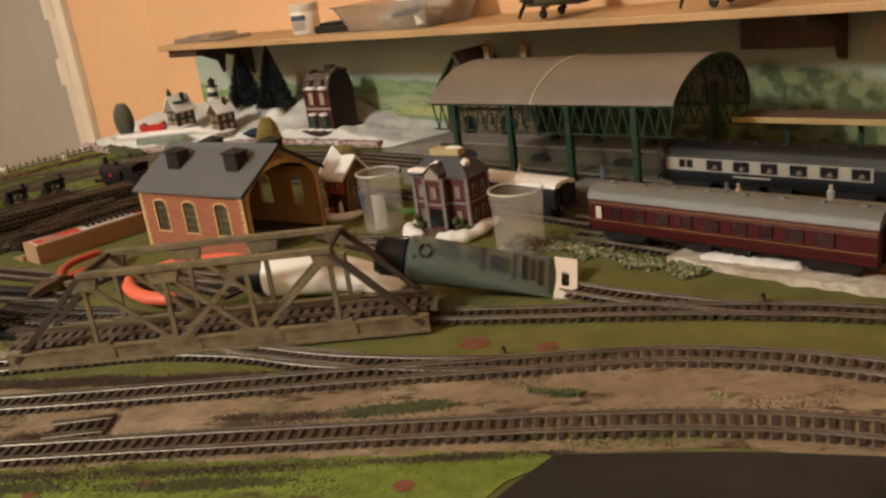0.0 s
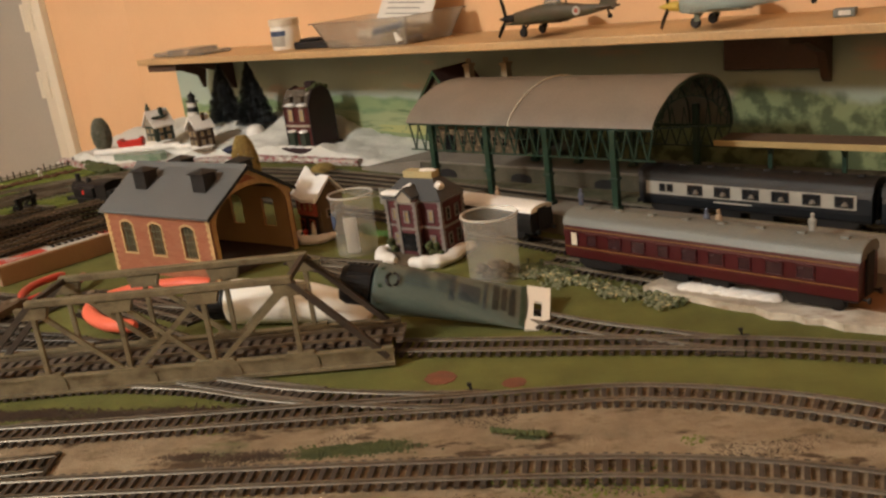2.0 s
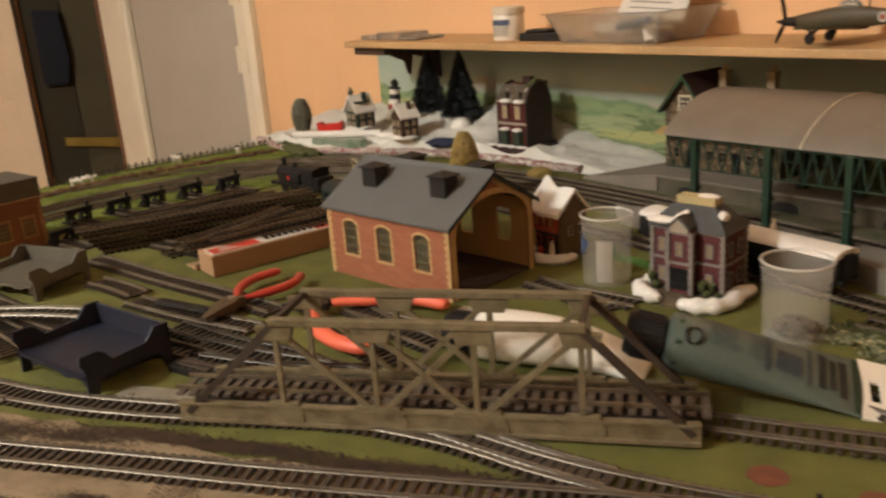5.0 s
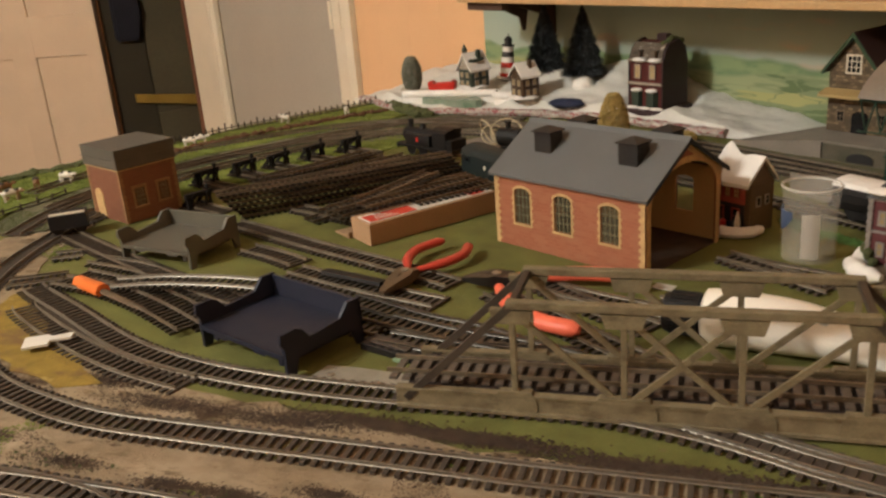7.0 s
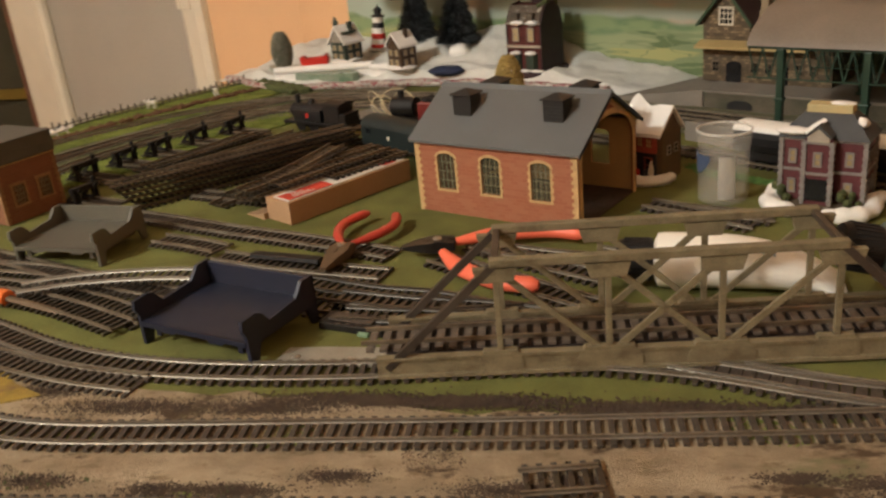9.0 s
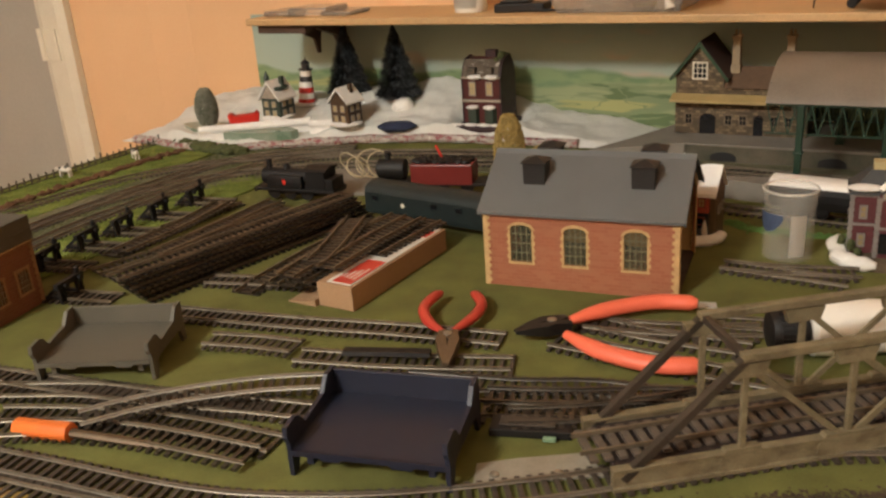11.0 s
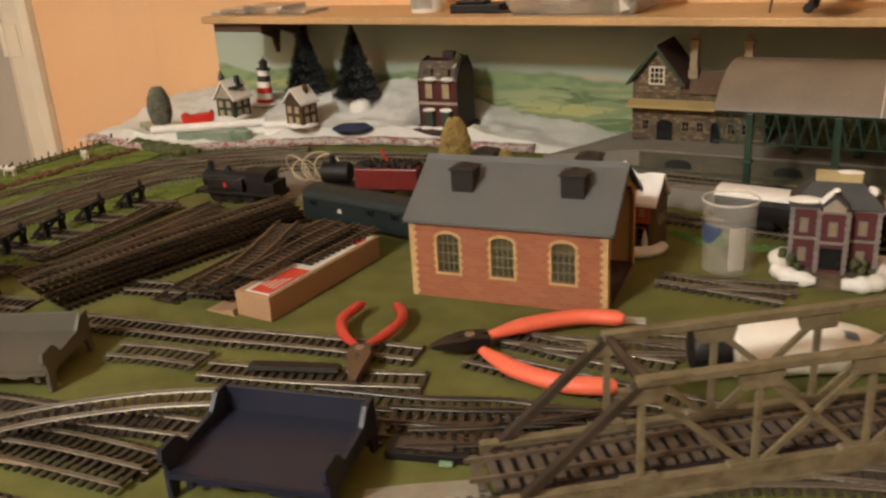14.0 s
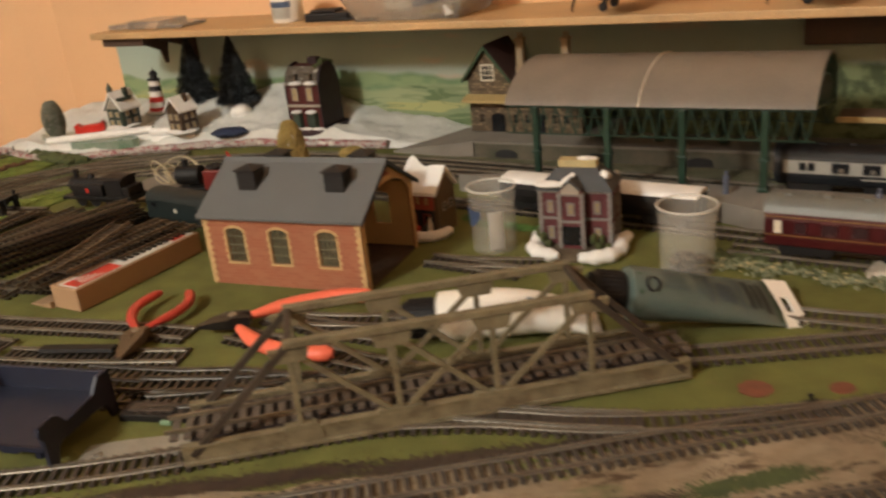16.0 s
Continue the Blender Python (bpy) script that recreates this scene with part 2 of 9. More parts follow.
def jag(pts, step, amp, seed=0):
    """A closed outline with an uneven edge."""
    rnd, out = random.Random(seed), []
    for a, b in zip(pts, pts[1:] + pts[:1]):
        n = max(1, int(math.dist(a, b) / step))
        for k in range(n):
            t = k / n
            out.append((a[0] + (b[0] - a[0]) * t + rnd.uniform(-amp, amp), a[1] + (b[1] - a[1]) * t + rnd.uniform(-amp, amp)))
    return out


def patch(name, pts, z0, z1, material, label, category, step=0.02, amp=0.004, seed=0, kind="structure"):
    bm = bmesh.new()
    prism(bm, jag(pts, step, amp, seed), z0, z1)
    return solid(name, bm, material, label, category, kind=kind)


# ---- the room ----
UX, UY = 0.825, -0.565          # along the back wall
NX, NY = 0.565, 0.825           # towards the back wall
SHELF = (-0.585, 1.535)         # front left corner of the shelf
WALL_ANGLE = math.degrees(math.atan2(UY, UX))


def wallpt(s, d, z=0.0):
    """s metres along the back wall from the shelf's end, d metres behind the shelf's front edge."""
    return Vector((SHELF[0] + UX * s + NX * d, SHELF[1] + UY * s + NY * d, z))


def wallpose(s, d, z=0.0, turn=0.0):
    p = wallpt(s, d, z)
    return pose(p.x, p.y, p.z, 0, 0, WALL_ANGLE + turn)


FLOOR_Z, CEIL_Z = -0.78, 1.6
DEPTH = 0.15                    # shelf's front edge to the back wall
BREAST = 0.105                  # the plane of the wall with the door
CORNER = -0.262                 # where the wall steps forward


def slab(name, s0, s1, d0, d1, z0, z1, material, label, category="wall", bevel=0.0, kind="structure"):
    bm = bmesh.new()
    box(bm, s0, d0, z0, s1, d1, z1, bevel)
    return solid(name, bm, material, label, category, wallpose(0, 0), kind=kind)


slab("wall_back", CORNER, 3.2, DEPTH, DEPTH + 0.1, FLOOR_Z, CEIL_Z, "wall", "peach orange painted back wall of the room")
bm = bmesh.new()
prism(bm, [(-0.575, BREAST), (-0.42, BREAST + 0.003), (-0.33, BREAST + 0.018), (CORNER, DEPTH), (CORNER, DEPTH + 0.1), (-0.575, DEPTH + 0.1)], FLOOR_Z, CEIL_Z)
solid("wall_breast", bm, "wall", "peach orange painted wall beside the door", "wall", wallpose(0, 0), kind="structure")
slab("wall_lintel", -2.45, -0.575, BREAST, DEPTH + 0.1, FLOOR_Z + 2.1, CEIL_Z, "wall", "peach orange painted wall over the doorways")
slab("wall_between_doors", -1.478, -1.27, BREAST, DEPTH + 0.1, FLOOR_Z, FLOOR_Z + 2.1, "white", "white painted post between the doorways")
slab("wall_beside_door", -3.3, -2.45, BREAST, DEPTH + 0.1, FLOOR_Z, CEIL_Z, "wall", "peach orange painted wall beyond the doorway")
slab("wall_left", -3.4, -3.3, -3.4, DEPTH + 0.1, FLOOR_Z, CEIL_Z, "wall", "peach orange painted side wall")
slab("wall_right", 3.2, 3.3, -3.4, DEPTH + 0.1, FLOOR_Z, CEIL_Z, "wall", "peach orange painted wall")
slab("wall_front", -3.4, 3.3, -3.5, -3.4, FLOOR_Z, CEIL_Z, "wall", "peach orange painted wall")
slab("ceiling", -3.4, 3.3, -3.5, DEPTH + 2.0, CEIL_Z, CEIL_Z + 0.1, "ceiling", "plain white ceiling", "ceiling")
slab("floor", -3.4, 3.3, -3.5, DEPTH + 2.0, FLOOR_Z - 0.05, FLOOR_Z, "carpet", "brown carpeted floor", "floor")
slab("wall_hall_far", -2.9, 0.3, 1.7, 1.8, FLOOR_Z, CEIL_Z, "dark", "hall wall beyond the doorway, coloured dark for the dim hall")
slab("wall_hall_side", 0.2, 0.3, DEPTH + 0.1, 1.7, FLOOR_Z, CEIL_Z, "dark", "side wall of the hall, coloured dark for the dim hall")
slab("wall_hall_near", -3.0, -2.9, DEPTH + 0.1, 1.8, FLOOR_Z, CEIL_Z, "dark", "side wall of the hall, coloured dark for the dim hall")

# ---- the layout board ----
bm = bmesh.new()
TABLE = [(-0.56, -0.18), (1.2, -0.25), (1.35, 0.42), tuple(wallpt(1.6, DEPTH - 0.006).xy), tuple(wallpt(-0.2, DEPTH - 0.006).xy),
         (-0.745, 1.56), (-0.90, 1.355), (-1.015, 1.09), (-1.09, 0.98), (-1.12, 0.8), (-1.0, 0.3), (-0.8, -0.05)]
prism(bm, TABLE, -0.025, 0.0)
solid("ground", bm, "green", "olive green painted baseboard of a model railway", "baseboard", kind="structure")
# supports below the board
for n, (x, y) in enumerate(((-0.5, 0.0), (1.0, 0.0), (-0.5, 1.2), (0.6, 0.75))):
    bm = bmesh.new()
    box(bm, x - 0.025, y - 0.025, FLOOR_Z, x + 0.025, y + 0.025, -0.0252, 0.003)
    solid("table_leg", bm, "shelf", "plain pine post under the baseboard", "table leg", group="posts under the baseboard")

patch("ground_tan", [(-1.0, 0.3), (-0.3, 0.405), (0.115, 0.405), (0.2, 0.398), (0.36, 0.372), (0.6, 0.26), (0.75, 0.3), (0.5, 0.40), (0.33, 0.475), (0.25, 0.505), (0.185, 0.522), (0.1, 0.515), (0.0, 0.508), (-0.1, 0.512),
      (-0.25, 0.518), (-0.35, 0.538), (-0.45, 0.545), (-0.53, 0.558), (-0.6, 0.588), (-0.66, 0.632), (-0.713, 0.69), (-0.75, 0.735), (-0.772, 0.79), (-0.79, 0.86), (-0.86, 0.8), (-0.84, 0.68), (-0.8, 0.58), (-0.85, 0.45)],
      -0.002, 0.0008, "tan", "tan sandy scatter between the running lines", "ground cover", 0.02, 0.004, 1)
patch("ground_lawn", [(-1.0, 0.295), (-0.95, -0.0), (-0.5, 0.15), (0.02, 0.30), (0.108, 0.40), (0.1, 0.407), (-0.1, 0.4115), (-0.3, 0.411)], -0.002, 0.0009, "lawn", "bright green scatter along the front of the board", "ground cover", 0.015, 0.004, 2)
patch("road", [(0.03, 0.30), (0.109, 0.401), (0.2, 0.396), (0.36, 0.37), (0.6, 0.25), (0.8, 0.0), (0.2, -0.1)], -0.002, 0.0012, "road", "matt black card roadway", "road", 0.03, 0.0006, 3)
# brown verges and soil streaks
rnd = random.Random(5)
SOIL = [(-0.33, 0.533, 0.05, 0.007), (-0.25, 0.53, 0.05, 0.006), (-0.15, 0.522, 0.05, 0.006), (-0.07, 0.518, 0.04, 0.005), (-0.45, 0.527, 0.05, 0.008), (-0.52, 0.545, 0.03, 0.007), (-0.37, 0.524, 0.04, 0.007), (-0.58, 0.565, 0.02, 0.008), (-0.31, 0.462, 0.018, 0.005), (-0.47, 0.456, 0.02, 0.006), (-0.36, 0.45, 0.025, 0.005), (-0.05, 0.459, 0.025, 0.006), (-0.09, 0.462, 0.016, 0.004),
        (-0.22, 0.452, 0.03, 0.006), (-0.19, 0.46, 0.012, 0.004), (-0.4, 0.45, 0.02, 0.005), (-0.55, 0.47, 0.02, 0.006), (-0.66, 0.54, 0.014, 0.009), (-0.72, 0.62, 0.01, 0.014), (-0.21, 0.404, 0.06, 0.006), (-0.08, 0.402, 0.08, 0.006), (0.05, 0.403, 0.05, 0.004)]


def grains(name, spots, size, material, label, category, seed, z=0.0006):
    """Loose grains of scatter, each a little uneven lump, as one mesh."""
    rnd = random.Random(seed)
    verts, faces = [], []
    for x, y in spots:
        r = rnd.uniform(*size)
        i, a = len(verts), rnd.uniform(0, 6.28)
        for k in range(4):
            q = r * rnd.uniform(0.7, 1.2)
            verts.append((x + q * math.cos(a + k * 1.57), y + q * math.sin(a + k * 1.57), z))
        verts.append((x + rnd.uniform(-0.3, 0.3) * r, y + rnd.uniform(-0.3, 0.3) * r, z + r * rnd.uniform(0.5, 1.2)))
        faces += [(i, i + 1, i + 4), (i + 1, i + 2, i + 4), (i + 2, i + 3, i + 4), (i + 3, i, i + 4)]
    me = bpy.data.meshes.new(name)
    me.from_pydata(verts, [], faces)
    me.materials.append(M[material])
    return tagged(new(name, me), label, category, "", "stuff")


def inside(x, y, poly):
    hit = False
    for (xa, ya), (xb, yb) in zip(poly, poly[1:] + poly[:1]):
        if (ya > y) != (yb > y) and x < xa + (y - ya) * (xb - xa) / (yb - ya):
            hit = not hit
    return hit


def sown(n, poly, seed, keep=lambda x, y: True):
    rnd, out = random.Random(seed), []
    x0, x1 = min(p[0] for p in poly), max(p[0] for p in poly)
    y0, y1 = min(p[1] for p in poly), max(p[1] for p in poly)
    while len(out) < n:
        x, y = rnd.uniform(x0, x1), rnd.uniform(y0, y1)
        if inside(x, y, poly) and keep(x, y):
            out.append((x, y))
    return out


TAN = [(-0.85, 0.36), (-0.3, 0.405), (0.115, 0.405), (0.3, 0.39), (0.45, 0.33), (0.5, 0.38), (0.33, 0.475), (0.185, 0.52), (0.0, 0.508), (-0.25, 0.518), (-0.45, 0.525), (-0.6, 0.565), (-0.713, 0.68), (-0.785, 0.83), (-0.84, 0.68), (-0.8, 0.55)]
LAWN = [(-0.6, 0.36), (-0.55, 0.22), (-0.3, 0.25), (0.0, 0.30), (0.105, 0.40), (-0.3, 0.405)]
blotch = lambda f, lo, o: (lambda x, y: noise.noise((x * f + o, y * f * 1.8, o)) > lo)
grains("sand_grains", sown(14000, TAN, 1), (0.0003, 0.0009), "tan", "loose sandy grains strewn over the tan ground", "sand grains", 1)
grains("soil_grains", sown(14000, TAN, 2, blotch(17, 0.3, 3.0)), (0.0003, 0.0008), "soil", "dark brown soil scatter in uneven drifts", "soil grains", 2, 0.0007)
grains("grass_grains", sown(5000, TAN, 3, blotch(14, 0.36, 7.0)), (0.0005, 0.0013), "grass", "green scatter in thin uneven drifts", "scatter grains", 3, 0.0007)
grains("verge_grains", sown(1300, [(-0.85, 0.36), (-0.36, 0.42), (-0.36, 0.455), (-0.6, 0.47), (-0.74, 0.6), (-0.8, 0.72), (-0.84, 0.68), (-0.8, 0.55)], 8, blotch(12, -0.02, 9.0)), (0.0006, 0.0015), "moss", "dull green scatter beside the outer line", "scatter grains", 8, 0.0008)
grains("lawn_grains", sown(9000, LAWN, 4), (0.0006, 0.0015), "lawn", "bright green scatter with a rough pile", "scatter grains", 4, 0.0007)
grains("earth_grains", sown(2600, LAWN, 5, blotch(20, 0.33, 5.0)), (0.0003, 0.0009), "soil", "brown earth showing through the green scatter", "soil grains", 5, 0.0008)
spots = []
for x, y, a, b in SOIL:
    for k in range(int(2300 * a / 0.03)):
        spots.append((x + a * 0.55 * rnd.gauss(0, 1), y + b * 0.55 * rnd.gauss(0, 1) + 0.003 * noise.noise((x * 40 + k * 0.01, y * 30, 2))))
moss = []
for x, y, a, b in ((0.012, 0.462, 0.03, 0.0035), (0.03, 0.464, 0.012, 0.004), (-0.012, 0.459, 0.01, 0.003), (-0.09, 0.388, 0.05, 0.003), (-0.2, 0.392, 0.03, 0.003), (-0.33, 0.4, 0.03, 0.004), (0.115, 0.468, 0.008, 0.0015)):
    for k in range(int(1100 * a / 0.03)):
        moss.append((x + a * 0.5 * rnd.gauss(0, 1), y + b * 0.6 * rnd.gauss(0, 1) + 0.003 * math.sin(x * 90 + k)))
grains("moss_streaks", moss, (0.0005, 0.0015), "moss", "thin uneven streaks of dark green moss", "moss", 7, 0.0008)
grains("soil_streaks", spots, (0.0004, 0.001), "soil", "streaks of dark brown soil along the lines", "soil grains", 6, 0.0006)
for x, y, a in ((0.0535, 0.551, 0.0112), (0.104, 0.538, 0.008), (0.03, 0.378, 0.006), (-0.12, 0.39, 0.0065), (-0.19, 0.386, 0.005)):
    pts = [(x + a * math.cos(k * math.pi / 16) * rnd.uniform(0.93, 1.05), y + a * 0.9 * math.sin(k * math.pi / 16) * rnd.uniform(0.93, 1.05)) for k in range(32)]
    patch("paint_spot", pts, -0.001, 0.0012 if y < 0.5 else 0.0004, "redspot", "round rust red spot of paint on the board", "paint spot", 0.004, 0.0006, int(1e4 * abs(x)), kind="stuff")

# ---- tracks ----
GAUGE, PITCH = 0.0165, 0.0071
bm = bmesh.new()
box(bm, -0.00155, -0.0148, 0, 0.00155, 0.0148, 0.0019)
SLEEPER = mesh_of("sleeper", bm, "sleeper")
M["sleeper_dark"] = mat("black_plastic_sleeper", (0.03, 0.024, 0.018), 0.3, 0, 0.3, 120, 900, 0.1)
bm = bmesh.new()
box(bm, -0.00155, -0.0148, 0, 0.00155, 0.0148, 0.0019)
SLEEPER_DARK = mesh_of("sleeper", bm, "sleeper_dark")
M["sleeper_gloss"] = mat("glossy_black_sleeper", (0.011, 0.010, 0.0095), 0.16, 0, 0.2, 120, 900, 0.05, spec=0.7)
bm = bmesh.new()
box(bm, -0.0017, -0.0148, 0, 0.0017, 0.0148, 0.0019, 0.0004)
SLEEPER_GLOSS = mesh_of("sleeper", bm, "sleeper_gloss")


def track(pts, z=0.0012, label="brown sleepered model railway track", rail="rail", start=0.0, end=0.0, single=True, group="model railway tracks", overhang=0.003, tilt=None, name="railway_track", sleepers=True, dark=False, mesh=None):
    """A stretch of model track along a line: two rails, and sleepers at even steps."""
    line = curve(pts, PITCH / 4)
    line = [p + Vector((0, 0, z)) for p in line]
    top = thing(name, label, "model track", group=group)
    n = len(line)
    sides = []
    for i in range(n):
        t = (line[min(i + 1, n - 1)] - line[max(i - 1, 0)]).normalized()
        sides.append(Vector((t.y, -t.x, 0)).normalized())
    for s in (-1, 1):
        b = bmesh.new()
        step = line[::3] + ([line[-1]] if (n - 1) % 3 else [])
        ss = sides[::3] + ([sides[-1]] if (n - 1) % 3 else [])
        sweep(b, [p + q * s * (GAUGE / 2 + 0.0006) + Vector((0, 0, 0.0018)) for p, q in zip(step, ss)],
              [(-0.0009, 0), (0.0009, 0), (0.0004, 0.0006), (0.0004, 0.0014), (0.0007, 0.0016), (0.0007, 0.0025), (-0.0007, 0.0025), (-0.0007, 0.0016), (-0.0004, 0.0014), (-0.0004, 0.0006)])
        part("rail", b, rail, top)
    if sleepers:
        joined = None if single else bmesh.new()
        for i in range(2, n, 4):
            q = sides[i]
            m = Matrix.Translation(line[i]) @ pose(0, 0, 0, 0, 0, math.degrees(math.atan2(q.y, q.x)) + 90)
            if single:
                o = new("sleeper", mesh or (SLEEPER_DARK if dark else SLEEPER))
                o.parent, o.matrix_basis = top, m
            else:
                box(joined, -0.00155, -0.0148, 0, 0.00155, 0.0148, 0.0019, 0, m)
        if joined:
            tagged(part("sleepers", joined, "sleeper", top), kind="stuff")
    return top


track([(-0.62, 0.409), (-0.515, 0.425), (-0.42, 0.4285), (-0.33, 0.4285), (-0.24, 0.430), (-0.15, 0.4315), (-0.075, 0.4320), (0.0, 0.4318), (0.05, 0.4312), (0.113, 0.4298), (0.174, 0.4265), (0.231, 0.418), (0.285, 0.403), (0.36, 0.37), (0.45, 0.31), (0.53, 0.23)], label="outer running line of brown model railway track", rail="rail_run")
track([(-0.8, 0.92), (-0.803, 0.84), (-0.79, 0.76), (-0.765, 0.69), (-0.725, 0.625), (-0.665, 0.564), (-0.6, 0.524), (-0.54, 0.5055), (-0.486, 0.4965), (-0.406, 0.4960), (-0.32, 0.4975), (-0.23, 0.4985), (-0.169, 0.5005), (-0.1, 0.503), (-0.04, 0.5055), (0.02, 0.5072), (0.077, 0.5078), (0.13, 0.5095), (0.185, 0.508), (0.249, 0.493), (0.31, 0.466), (0.38, 0.42), (0.46, 0.35), (0.55, 0.25)],
      label="inner running line of brown track that curves round the end", rail="rail_run")
track([(-0.71, 0.680), (-0.69, 0.668), (-0.63, 0.638), (-0.56, 0.6015), (-0.511, 0.582), (-0.456, 0.5695), (-0.405, 0.5640), (-0.36, 0.5625), (-0.31, 0.5635), (-0.25, 0.5685), (-0.215, 0.5710), (-0.1765, 0.5695), (-0.1275, 0.5600), (-0.0965, 0.5495), (-0.0765, 0.5415), (-0.0465, 0.5320), (-0.016, 0.5250), (0.03, 0.5165), (0.085, 0.5105)], label="siding that joins the running line at a set of points", rail="rail_run", z=0.0008)
track([(-0.205, 0.6000), (-0.15, 0.5760), (-0.1, 0.5565), (-0.06, 0.5410), (-0.025, 0.5295)], label="straight road of the points passing below the bridge", rail="rail_point", z=0.0004)
track([(-0.53, 0.4245), (-0.49, 0.4290), (-0.443, 0.4250), (-0.414, 0.4155), (-0.385, 0.4030), (-0.345, 0.383)], label="road of the points that leaves the outer line", z=0.0009, rail="rail_run")
track([(-0.685, 0.643), (-0.665, 0.629), (-0.597, 0.594), (-0.525, 0.566), (-0.458, 0.5505)], label="short curve of brown track beside the siding", z=0.0004)
track([(0.012, 0.602), (0.05, 0.597), (0.1, 0.591), (0.16, 0.584), (0.22, 0.575), (0.3, 0.557), (0.4, 0.52), (0.5, 0.46), (0.6, 0.36)], label="line of brown track leading off the bridge", rail="rail_run")
track([(0.03, 0.7), (0.07, 0.672), (0.128, 0.633), (0.165, 0.61), (0.2, 0.593), (0.24, 0.574), (0.27, 0.5655)], label="branch of a set of points beside the paint tube", rail="rail_run", z=0.0006)
track([(-0.62, 0.868), (-0.581, 0.852), (-0.5, 0.815), (-0.409, 0.778), (-0.335, 0.744)], label="straight siding of track crossing the green board")
track([(-0.80, 0.82), (-0.757, 0.798), (-0.684, 0.762), (-0.597, 0.721), (-0.538, 0.698), (-0.46, 0.666)], label="straight track under the grey ramp")
track([(-0.42, 0.668), (-0.35, 0.648), (-0.293, 0.633), (-0.24, 0.616)], label="dark set of points lying behind the bridge", z=0.0006, rail="rail_black", dark=True)
track([(-0.41, 0.703), (-0.34, 0.675), (-0.287, 0.661), (-0.232, 0.635), (-0.15, 0.61)], label="dark set of points lying loose on the board", z=0.0008, rail="rail_black", dark=True)
track([(-0.3, 0.735), (-0.24, 0.69), (-0.19, 0.652), (-0.14, 0.62)], label="loose straight track beside the orange pliers", z=0.001)
track([(-0.130, 0.838), (-0.095, 0.811), (-0.05, 0.776)], label="straight road of a loose set of points beside the shed", z=0.0008)
track([(-0.130, 0.838), (-0.095, 0.8165), (-0.032, 0.790)], label="curved road of a loose set of points beside the shed", z=0.0012)
track([(-0.272, 0.763), (-0.225, 0.724), (-0.17, 0.688)], label="loose set of points under the orange pliers", z=0.0008)
track([(-0.272, 0.759), (-0.22, 0.733), (-0.15, 0.712)], label="curved road of the points under the pliers", z=0.0012)
track([(-0.175, 0.735), (-0.13, 0.715), (-0.08, 0.70)], label="loose short track beside the white tube", z=0.0008)
track([(-0.558, 0.795), (-0.521, 0.781), (-0.487, 0.764)], z=0.003, label="short loose curve of track lying on the board", rail="rail")
track([(-0.487, 0.755), (-0.42, 0.73), (-0.335, 0.706)], z=0.0008, label="loose straight track with a black strip beside it")
# ---- girder bridge ----
M["bridge"] = ground_mat("weathered_olive_bridge", [(0.2, 0.165, 0.10), ((0.095, 0.075, 0.045), 0.54, 0.68, 55), ((0.27, 0.23, 0.155), 0.6, 0.74, 38)], 45, 900, 0.25, 0.6)
M["bridge_sleeper"] = mat("pale_brown_sleeper", (0.115, 0.088, 0.066), 0.75, 0, 0.4, 200, 1200, 0.2)
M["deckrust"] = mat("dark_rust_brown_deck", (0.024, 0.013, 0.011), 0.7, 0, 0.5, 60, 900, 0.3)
# end posts and cross struts are a darker brown than the chords
M["bridge_dark"] = mat("dark_brown_bridge", (0.045, 0.032, 0.022), 0.6, 0, 0.4, 45, 900, 0.15)


